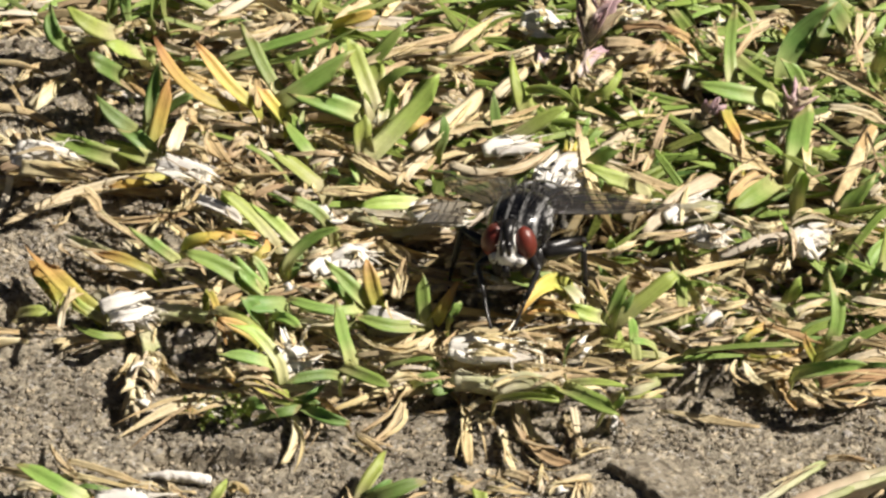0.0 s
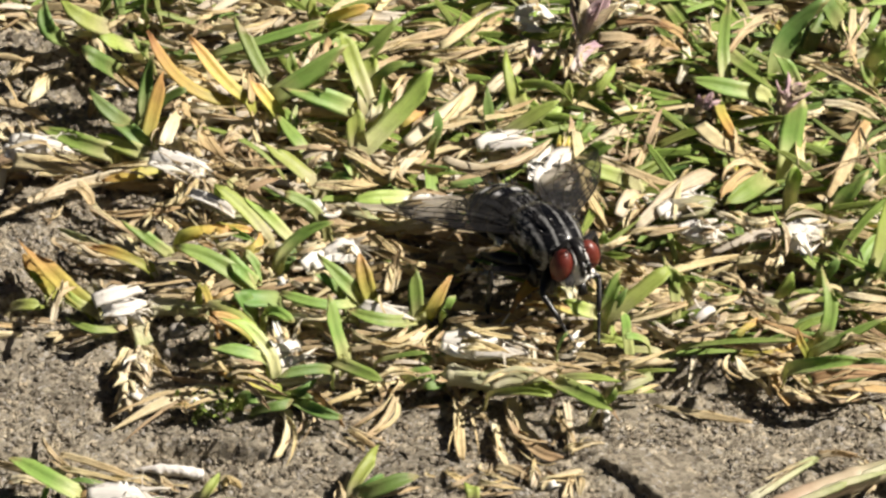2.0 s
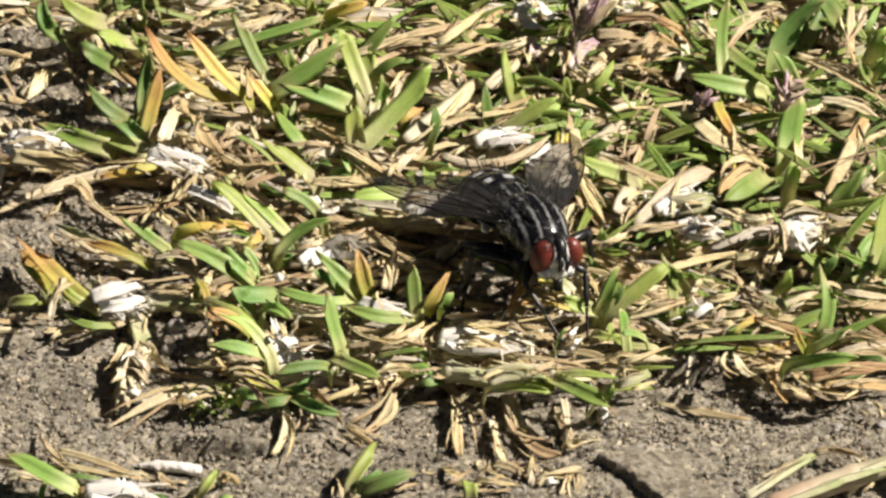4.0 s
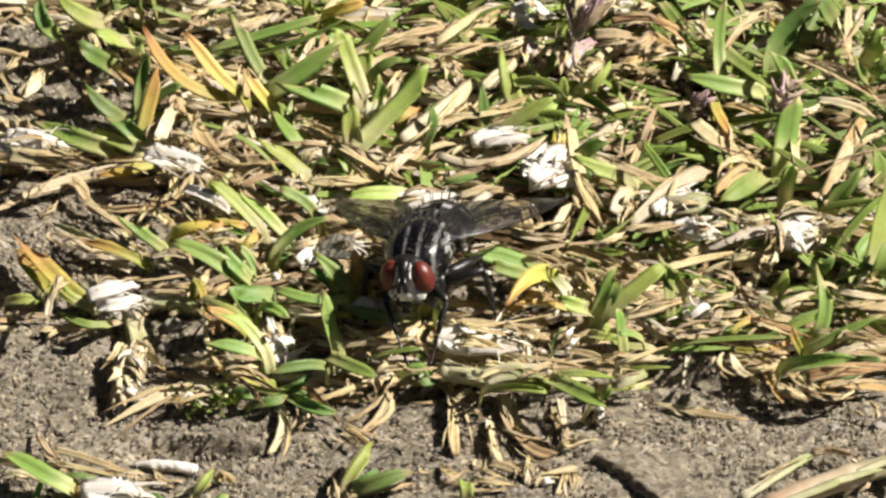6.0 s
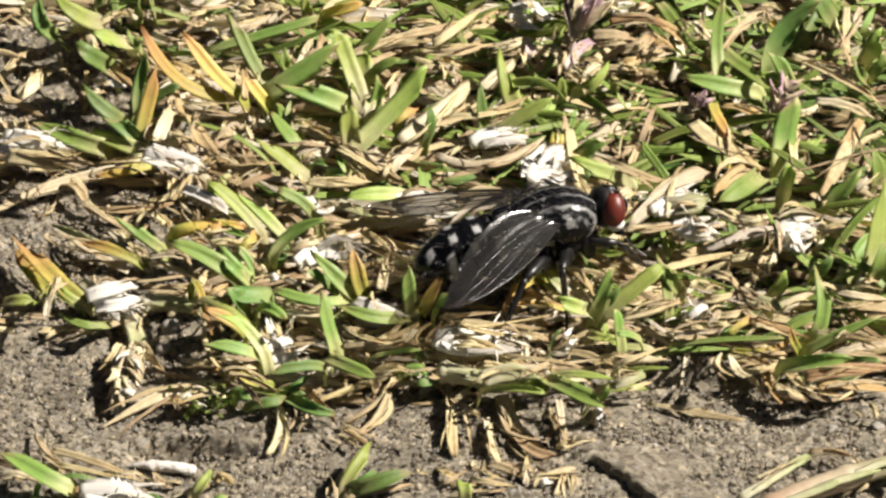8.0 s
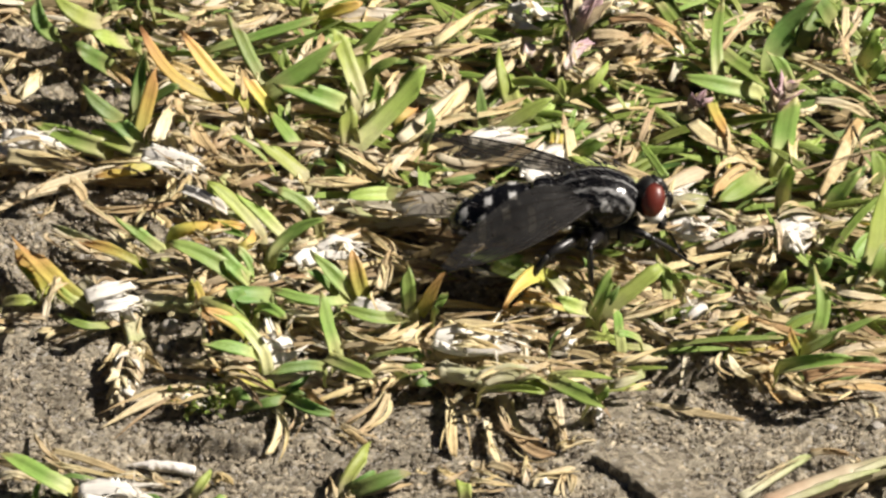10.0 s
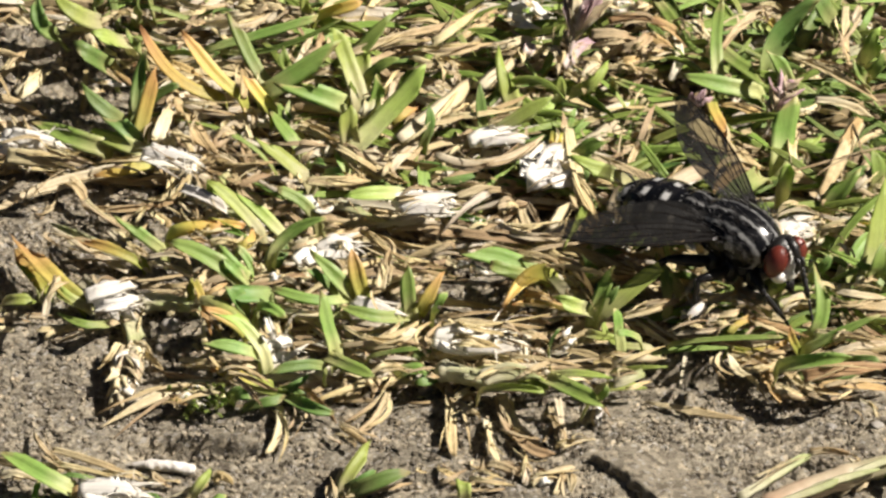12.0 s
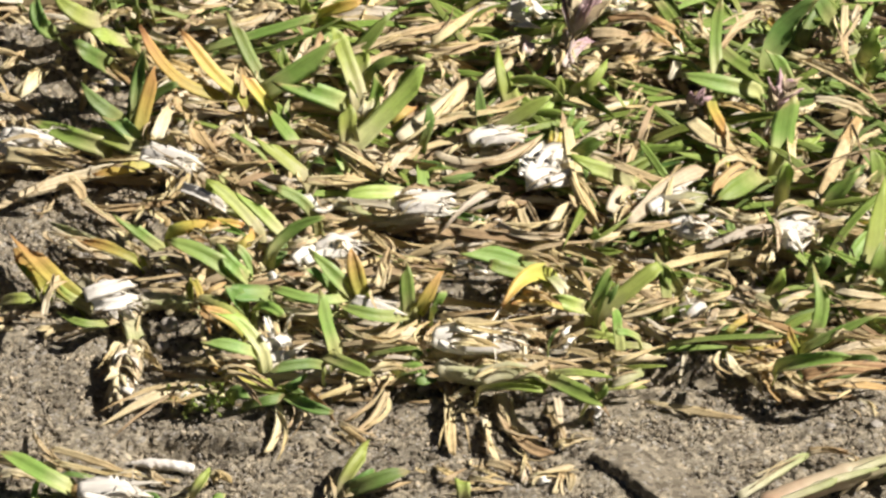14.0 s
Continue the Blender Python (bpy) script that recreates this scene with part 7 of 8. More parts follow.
def clod():
    """A tilted slab of packed soil: a raised broken edge that slopes back into the ground."""
    b = bmesh.new()
    n, m = 84, 44
    cx, cy = 6.50, -15.39

    def top(i, j):
        x, y = -0.6 + i / n * 11.0, -0.5 + j / m * 7.0
        x0 = x - 0.35 * noise.noise(Vector((y * 0.8, 3, 1))) - 0.25 * y
        y0 = y - 0.3 * noise.noise(Vector((x * 0.7, 5, 2))) - 0.12 * noise.noise(Vector((x * 2.2, 8, 2)))
        rise = max(0.0, min(1.0, x0 / 0.35)) * max(0.0, min(1.0, y0 / 0.3))
        z = 1.55 * (1 - max(0.0, y0) / 6.2) * (1 - max(0.0, x0) / 14) * rise - 0.35
        z += rise * (0.22 * noise.noise(Vector((x * 0.5, y * 0.5, 2))) + 0.1 * noise.noise(Vector((x * 1.7, y * 1.7, 7))) + 0.05 * noise.noise(Vector((x * 5, y * 5, 9))))
        return Vector((x, y, z)) * MM
    rows = [[b.verts.new(top(i, j)) for i in range(n + 1)] for j in range(m + 1)]
    for j in range(m):
        for i in range(n):
            b.faces.new((rows[j][i], rows[j][i + 1], rows[j + 1][i + 1], rows[j + 1][i]))
    rim = rows[0] + [r[-1] for r in rows[1:]] + rows[-1][-2::-1] + [r[0] for r in rows[-2:0:-1]]
    low = [b.verts.new(Vector((v.co.x, v.co.y, -1.5 * MM))) for v in rim]
    for k in range(len(rim)):
        b.faces.new((rim[k], rim[(k + 1) % len(rim)], low[(k + 1) % len(rim)], low[k]))
    b.faces.new(low)
    ob = part("soil_clod", b, CLOD, None)
    ob.matrix_basis = pose(cx * MM, cy * MM, 0.0, 0, 0, -44)
    return tagged(ob, "flat slab of packed grey-brown soil with broken edge", "soil clod")


clod()


def stick():
    """A short bleached twig with worn ends."""
    b = bmesh.new()
    r = random.Random(2)
    a, e = Vector((-14.7, -15.62, 0.4)), Vector((-11.73, -16.2, 0.5))
    n, m = 60, 14
    d = (e - a).normalized()
    side, rings = d.cross(Vector((0, 0, 1))).normalized(), []
    up = side.cross(d)
    for i in range(n):
        t = i / (n - 1)
        p = a.lerp(e, t) + up * 0.1 * math.sin(3 * t)
        w = 0.31 * (0.3 + 0.7 * min(1, t / 0.3)) * (1.0 if t < 0.96 else 0.8)
        ring = []
        for k in range(m):
            c = 6.2832 * k / m
            s = w * (1 + 0.25 * noise.noise(Vector((t * 8, math.cos(c), math.sin(c)))) + 0.1 * noise.noise(Vector((t * 14, math.cos(c) * 2.5, math.sin(c) * 2.5))))
            ring.append(b.verts.new((p + side * math.cos(c) * s + up * math.sin(c) * s * 0.8 - a) * MM))
        rings.append(ring)
    for p, q in zip(rings, rings[1:]):
        for k in range(m):
            b.faces.new((p[k], p[(k + 1) % m], q[(k + 1) % m], q[k]))
    b.faces.new(rings[0])
    b.faces.new(rings[-1])
    ob = part("twig", b, plain_material("bleached_twig", (0.8, 0.76, 0.7), 0.75, 0.35, 3000.0, bump=0.00012), None)
    ob.location = a * MM
    return tagged(ob, "short bleached white twig lying on soil", "twig")


stick()


def moss():
    """A small cushion of moss leaflets."""
    o, r = Vector((-11.43, -11.43, 0.6)), random.Random(6)
    verts, faces, uvs = [], [], []
    for i in range(130):
        p = o + Vector((r.gauss(0, 0.6), r.gauss(0, 0.4), r.uniform(-0.2, 0.5)))
        q = p + Vector((r.uniform(-0.4, 0.4), r.uniform(-0.4, 0.2), r.uniform(0, 0.4)))
        v, f, u = ribbon((p, (p + q) / 2 + Vector((0, 0, 0.08)), q), r.uniform(0.12, 0.25), r.uniform(-1, 1), curl=0.5, thick=0.04, seed=i, rings=5)
        k = len(verts)
        verts += [c - o * MM for c in v]
        uvs += u
        faces += [tuple(j + k for j in c) for c in f]
    ob = link_mesh("moss_cushion", verts, faces, LITTER["G"], uvs=uvs)
    ob.location = o * MM
    return tagged(ob, "tiny cushion of yellow-green moss on soil", "moss", kind="stuff")


moss()

seed_head('P', (6.23, 13.53, 2.40), (7.08, 16.16, 5.00), 22, 1.5, 'purple flowering seed head of grass standing in thatch')
seed_head('P', (15.83, 8.75, 1.2), (16.95, 10.27, 3.2), 18, 0.85, 'purple-brown grass seed head among green blades')
seed_head('P', (11.2, 9.8, 1), (12.95, 10.13, 2.4), 12, 0.7, 'pale purplish grass seed head lying in thatch')
seed_head('W', (-14.95, -6.74, 0.8), (-15.33, -10.42, 0.3), 30, 0.95, 'drooping cream straw-coloured grass seed head on soil')
seed_head('S', (-18.75, 7.56, 1.2), (-21.89, 9.4, 1.2), 16, 0.9, 'bleached dry grass seed head on thatch')
pebble((-13.17, -4.9, 0.2), 0.44, 0.8)
pebble((-13.56, -6.43, 0.2), 0.34, 0.8)
pebble((10.52, 17.04, 0.1), 0.55, 0.8)
pebble((18.4, -12.22, 0.1), 0.22, 0.6)
pebble((-11.55, -13.66, 0.1), 0.16, 0.7)
pebble((20.54, -12.22, 0.1), 0.27, 0.6)
fluff((-8.27, -7.63, 1.1), 0.88, 16)
fluff((8.99, 3.44, 1.5), 1.10, 16)
fluff((11.7, 1.19, 1.5), 0.93, 12)
fluff((16.91, 0.87, 1.4), 1.10, 14)
fluff((12.11, -5.06, 1.2), 1.10, 12)
fluff((-11.45, 4.44, 0.9), 1.10, 14)
fluff((-11.65, -11.13, 0.7), 0.82, 16)
fluff((2.09, 1.54, 1.4), 1.10, 12)
fluff((-9.18, 1.58, 1.2), 1.37, 16)
runner((-0.38, -9.48, 1.2), (1.77, -10.17, 1.2), (4.86, -10.73, 1.1), 0.99, 'N', 'thick pale green creeping grass stem on soil edge')
runner((14.6, -20.1, 0.9), (18.6, -17.4, 1), (24.2, -15.4, 0.9), 1.25, 'R', 'thick reddish-white creeping grass stem on soil')
runner((-14.81, -3.91, 0.7), (-13.32, -3.73, 0.7), (-11.64, -4.34, 0.7), 0.93, 'N', 'pale tan creeping grass stem on bare soil')
membrane((4.91, 4.27, 2.6), 2.17, 2.06, 60, 0.41)
membrane((-1.21, 2.31, 2.3), 2.77, 1.23, -5, 0.46)
membrane((-0.6, 1.94, 2.1), 1.97, 0.88, 10, 0.51)
membrane((2.39, 7.18, 2.4), 2.44, 1.15, 10, 0.46)
membrane((-13.5, 5.01, 2.8), 2.77, 1.15, -25, 0.41)
membrane((-16.29, -3.9, 1.4), 1.6, 1.1, 20, 0.71)
membrane((-15.53, -4.65, 1.3), 1.5, 1.15, -30, 0.71)
membrane((-5.24, -1.31, 2.2), 1.97, 1.10, 10, 0.46)
membrane((-6.52, -1.81, 2.1), 1.70, 1.04, 40, 0.36)
membrane((11.21, 1.91, 2.4), 2.63, 1.04, 25, 0.41)
membrane((12.07, 0.03, 2.4), 2.17, 1.04, 5, 0.41)
membrane((16.86, -0.06, 2.4), 1.84, 1.04, 10, 0.51)
membrane((16.89, -0.91, 2.3), 1.32, 0.88, 40, 0.51)
membrane((-3.49, -5.73, 1.9), 2.17, 0.88, -15, 0.51)
membrane((-15.57, -18.51, 1.2), 3.15, 1.37, -5, 0.36)
membrane((1.83, -8.11, 1.9), 3.15, 1.51, 10, 0.59)
membrane((0.49, -8.15, 2), 2.11, 1.51, -20, 0.59)
membrane((-8.25, -8.39, 1.5), 1.78, 1.51, 40, 0.61)
membrane((4.14, 17.96, 2.1), 1.97, 1.15, -10, 0.46)
membrane((-20.08, 6.94, 2.3), 3.62, 1.15, -25, 0.41)
membrane((-20.62, 6.4, 2.3), 2.96, 0.88, -22, 0.41)
membrane((8.67, 18.26, 2.3), 1.32, 0.77, 20, 0.46)
membrane((-12.04, -11.58, 1.1), 1.32, 0.60, 0, 0.51)


# ---- the fly ----
def chitin(name, stripes):
    """Black shiny skin dusted silver: lengthwise stripes on the thorax, a chequer of patches on the abdomen."""
    m, nt, bsdf, out = nodes_of(name)
    place = nt.nodes.new("ShaderNodeTexCoord").outputs["Object"]
    split = nt.nodes.new("ShaderNodeSeparateXYZ")
    nt.links.new(place, split.inputs[0])
    x, y, z = split.outputs
    dust = noise_at(nt, place, 2600.0, 6.0, 0.75)
    soft = noise_at(nt, place, 900.0, 3.0)
    shift = calc(nt, "MULTIPLY", calc(nt, "SUBTRACT", dust, 0.5), 0.00045)
    if stripes:
        across = calc(nt, "ABSOLUTE", calc(nt, "ADD", y, shift))
        wide = calc(nt, "DIVIDE", across, 0.0017)
        lines = ramp(nt, wide, [(0.15, (0, 0, 0)), (0.19, (0.34, 0.34, 0.34)), (0.22, (0.34, 0.34, 0.34)), (0.27, (0, 0, 0)), (0.53, (0, 0, 0)), (0.58, (0.42, 0.42, 0.42)), (0.62, (0.38, 0.38, 0.38)), (0.68, (0, 0, 0))])
        lines = mixed(nt, lines, ramp(nt, soft, [(0.3, (0.2, 0.2, 0.2)), (0.45, (1, 1, 1))]), 1.0, "MULTIPLY")
        flank = ramp(nt, wide, [(0.74, (0, 0, 0)), (0.84, (0.7, 0.7, 0.7))])
        flank = mixed(nt, flank, ramp(nt, soft, [(0.54, (0, 0, 0)), (0.62, (1, 1, 1))]), 1.0, "MULTIPLY")
        mask = mixed(nt, lines, flank, 1.0, "ADD")
    else:
        across = calc(nt, "DIVIDE", calc(nt, "ABSOLUTE", calc(nt, "ADD", y, shift)), 0.0019)
        masks = []
        for phase, stops in ((0.0, [(0.0, (0, 0, 0)), (0.14, (0, 0, 0)), (0.19, (1, 1, 1)), (0.38, (1, 1, 1)), (0.44, (0, 0, 0))]),
                             (0.3, [(0.5, (0, 0, 0)), (0.57, (0, 0, 0)), (0.62, (1, 1, 1)), (0.78, (0.9, 0.9, 0.9)), (0.85, (0, 0, 0))])):
            band = calc(nt, "FRACT", calc(nt, "ADD", calc(nt, "DIVIDE", calc(nt, "ADD", x, shift), 0.00122), phase + 20.0))
            near = ramp(nt, band, [(0.0, (0, 0, 0)), (0.5, (0, 0, 0)), (0.58, (0.75, 0.75, 0.75)), (0.8, (0.75, 0.75, 0.75)), (0.88, (0, 0, 0))])
            masks.append(mixed(nt, near, ramp(nt, across, stops), 1.0, "MULTIPLY"))
        mask = mixed(nt, masks[0], masks[1], 1.0, "ADD")
        mask = mixed(nt, mask, ramp(nt, dust, [(0.3, (0.5, 0.5, 0.5)), (0.5, (1, 1, 1))]), 0.8, "MULTIPLY")
    # fine pale specks: silver dust that also paints in tiny glints
    specks = ramp(nt, dust, [(0.58, (0, 0, 0)), (0.7, (0.4, 0.4, 0.4))])
    mask = mixed(nt, mask, specks, 1.0, "ADD")
    nt.links.new(mixed(nt, (0.005, 0.005, 0.006), (0.5, 0.5, 0.49), mask), bsdf.inputs["Base Color"])
    nt.links.new(calc(nt, "ADD", 0.2, calc(nt, "MULTIPLY", mask, 0.4)), bsdf.inputs["Roughness"])
    bsdf.inputs["Specular IOR Level"].default_value = 0.3
    bumped(nt, bsdf, soft, 0.5, 0.00012)
    return m


THORAX_SKIN, ABDOMEN_SKIN = chitin("striped_chitin", True), chitin("chequered_chitin", False)
BLACK = plain_material("black_chitin", (0.012, 0.011, 0.011), 0.35, 0.4, 3000.0)
BRISTLE = plain_material("black_bristle", (0.012, 0.01, 0.01), 0.4, 0.2, 3000.0)
SILVER = plain_material("silver_dusted_face", (0.8, 0.79, 0.75), 0.42, 0.35, 3500.0)
HEAD_SKIN = plain_material("grey_dusted_head", (0.014, 0.013, 0.012), 0.45, 0.7, 2600.0)
VEIN = plain_material("wing_vein", (0.014, 0.011, 0.009), 0.22, 0.3, 2000.0, specular=0.6)


def eye_material():
    m, nt, bsdf, out = nodes_of("brick_red_compound_eye")
    place = nt.nodes.new("ShaderNodeTexCoord").outputs["Object"]
    cells = add(nt, "ShaderNodeTexVoronoi", Scale=16000.0)
    nt.links.new(place, cells.inputs["Vector"])
    n = noise_at(nt, place, 1100.0, 3.0)
    nt.links.new(ramp(nt, n, [(0.3, (0.085, 0.012, 0.008)), (0.7, (0.15, 0.028, 0.017))]), bsdf.inputs["Base Color"])
    bsdf.inputs["Roughness"].default_value = 0.38
    bumped(nt, bsdf, cells.outputs["Distance"], 0.25, 0.00003)
    return m


EYE_SKIN = eye_material()


def wing_material():
    m, nt, bsdf, out = nodes_of("smoky_wing_membrane")
    place = nt.nodes.new("ShaderNodeTexCoord").outputs["Object"]
    n = noise_at(nt, place, 700.0, 4.0)
    nt.links.new(ramp(nt, n, [(0.3, (0.014, 0.0137, 0.0133)), (0.7, (0.034, 0.033, 0.032))]), bsdf.inputs["Base Color"])
    bsdf.inputs["Roughness"].default_value, bsdf.inputs["Specular IOR Level"].default_value = 0.13, 0.3
    bumped(nt, bsdf, n, 0.3, 0.00012)
    clear = nt.nodes.new("ShaderNodeBsdfTransparent")
    clear.inputs["Color"].default_value = (0.7, 0.66, 0.58, 1)
    mix = nt.nodes.new("ShaderNodeMixShader")
    split = nt.nodes.new("ShaderNodeSeparateXYZ")
    nt.links.new(place, split.inputs[0])
    smoke = calc(nt, "ADD", 0.9, calc(nt, "MULTIPLY", split.outputs[0], 72.0))
    nt.links.new(calc(nt, "MAXIMUM", smoke, 0.52), mix.inputs[0])
    nt.links.new(clear.outputs[0], mix.inputs[1])
    nt.links.new(bsdf.outputs[0], mix.inputs[2])
    nt.links.new(mix.outputs[0], out.inputs["Surface"])
    return m


WING_SKIN = wing_material()


def loft(bm, sections, around=20):
    """Closed round body through sections (x, z, half width, half height up, half height down) in mm."""
    rings = []
    for x, z, w, hu, hd in sections:
        ring = []
        for k in range(around):
            a = 2 * math.pi * k / around
            h = hu if math.sin(a) > 0 else hd
            ring.append(bm.verts.new(Vector((x, math.cos(a) * w, z + math.sin(a) * h)) * MM))
        rings.append(ring)
    for a, b in zip(rings, rings[1:]):
        for k in range(around):
            bm.faces.new((a[k], a[(k + 1) % around], b[(k + 1) % around], b[k]))
    bm.faces.new(rings[0])
    bm.faces.new(rings[-1])
    return bm


def ball(bm, at, radii, turn=(0, 0, 0), u=20, v=14):
    m = Matrix.LocRotScale(Vector(at) * MM, Euler([radians(a) for a in turn]), Vector(radii) * MM)
    bmesh.ops.create_uvsphere(bm, u_segments=u, v_segments=v, radius=1.0, matrix=m)
    return bm


def tube(bm, points, radii, around=7):
    """A jointed tube through points, in mm."""
    pts = [Vector(p) for p in points]
    rings = []
    for i, p in enumerate(pts):
        d = (pts[min(i + 1, len(pts) - 1)] - pts[max(i - 1, 0)]).normalized()
        side = d.cross(Vector((0.31, 0.2, 0.93))).normalized()
        up = side.cross(d)
        rings.append([bm.verts.new((p + (side * math.cos(6.2832 * k / around) + up * math.sin(6.2832 * k / around)) * radii[i]) * MM) for k in range(around)])
    for a, b in zip(rings, rings[1:]):
        for k in range(around):
            bm.faces.new((a[k], a[(k + 1) % around], b[(k + 1) % around], b[k]))
    bm.faces.new(rings[0])
    bm.faces.new(rings[-1])
    return bm


def hair(bm, root, tip, thick=0.03):
    mid = (Vector(root) + Vector(tip)) / 2 + Vector((0, 0, 0.06))
    tube(bm, (root, mid, tip), (thick, thick * 0.7, 0.006), 4)


WING_LENGTH = 8.5


def wing_edge(t):
    """Front and rear edge of the wing, in mm across, at t along it from root to tip."""
    front = 0.25 + 0.42 * math.sin(math.pi * min(1, t * 1.15)) - 1.25 * max(0.0, t - 0.72) ** 1.7 / 0.28 ** 0.7
    rear = -(0.35 + 1.75 * math.sin(math.pi * min(1.0, t ** 0.72)) ** 0.75 * (1 - 0.12 * t))
    if t > 0.93:
        k = (t - 0.93) / 0.07
        middle = -0.62
        front = front * (1 - k * k) + middle * k * k
        rear = rear * (1 - k * k) + middle * k * k
    return front, rear


def wing_surface(t, s, side):
    """The point at t along the wing and s from front (0) to rear edge (1), in mm; the root is at 0."""
    front, rear = wing_edge(t)
    y = front + (rear - front) * s
    z = 0.036 * math.sin(19 * s + 2.5 * t) * math.sin(math.pi * min(1, t + 0.15)) - 0.5 * t * t * (0.3 + s) + 0.12 * math.sin(7 * t) * s
    return Vector((-WING_LENGTH * t, side * y, z))


def wing(parent, side):
    bm = bmesh.new()
    nt_, ns = 34, 26
    top = [[bm.verts.new(wing_surface(i / nt_, j / ns, side) * MM) for j in range(ns + 1)] for i in range(nt_ + 1)]
    for i in range(nt_):
        for j in range(ns):
            bm.faces.new((top[i][j], top[i + 1][j], top[i + 1][j + 1], top[i][j + 1]))
    ob = part("wing", bm, WING_SKIN, parent, "smoky translucent wing membrane")
    # veins: costa, radials, media, cubitus, anal, two crossveins
    lines = (((0, 0.0), (0.3, 0.0), (0.6, 0.0), (0.88, 0.02)), ((0, 0.12), (0.25, 0.1), (0.5, 0.02)), ((0, 0.2), (0.3, 0.17), (0.7, 0.02)),
             ((0, 0.3), (0.3, 0.26), (0.6, 0.2), (0.93, 0.1)), ((0.1, 0.3), (0.4, 0.38), (0.7, 0.36), (0.97, 0.4)),
             ((0.0, 0.4), (0.3, 0.5), (0.62, 0.56), (0.74, 0.52), (0.82, 0.3), (0.94, 0.22)), ((0.0, 0.5), (0.25, 0.68), (0.55, 0.84), (0.7, 0.97)),
             ((0.0, 0.65), (0.2, 0.85), (0.34, 0.98)), ((0.45, 0.38), (0.47, 0.53)), ((0.6, 0.57), (0.56, 0.83)))
    for n, line in enumerate(lines):
        b = bmesh.new()
        pts = []
        for (t0, s0), (t1, s1) in zip(line, line[1:]):
            for k in range(7):
                pts.append(wing_surface(t0 + (t1 - t0) * k / 7, s0 + (s1 - s0) * k / 7, side))
        pts.append(wing_surface(*line[-1], side))
        r0 = 0.075 if n == 0 else 0.036
        tube(b, pts, [r0 * (1 - 0.6 * i / len(pts)) for i in range(len(pts))], 5)
        part("wing_vein", b, VEIN, ob, "dark brown wing vein" if n == 0 else "")
    return ob


def leg(parent, root, knee, ankle, foot, thick, seed):
    """A leg about its root joint: femur, shin and the five-jointed foot, set with bristles."""
    o = Vector(root)
    k, a, f = (Vector(p) - o for p in (knee, ankle, foot))
    holder = bmesh.new()
    tube(holder, (Vector((0, 0, 0.15)), k * 0.25, k * 0.6, k), (thick * 0.8, thick * 1.25, thick * 1.1, thick * 0.6))
    ob = part("leg", holder, BLACK, parent, "bristly black jointed leg")
    ob.location = o * MM
    b = bmesh.new()
    tube(b, (k, k.lerp(a, 0.12), k.lerp(a, 0.7), a), (thick * 0.5, thick * 0.62, thick * 0.62, thick * 0.5))
    part("shin", b, BLACK, ob)
    b = bmesh.new()
    n = 11
    tube(b, [a.lerp(f, i / (n - 1)) + Vector((0, 0, -0.12 * math.sin(math.pi * i / (n - 1)))) for i in range(n)], [thick * (0.4 if i % 2 else 0.27) for i in range(n)], 6)
    part("foot", b, BLACK, ob)
    b = bmesh.new()
    r = random.Random(seed)
    for i in range(26):
        t = r.random()
        p = k.lerp(a, t) if i % 2 else k * t
        hair(b, p, p + Vector((r.uniform(-1, 1), r.uniform(-1, 1), r.uniform(-0.8, 0.6))).normalized() * r.uniform(0.3, 0.6), 0.025)
    part("bristles", b, BRISTLE, ob)
    return ob


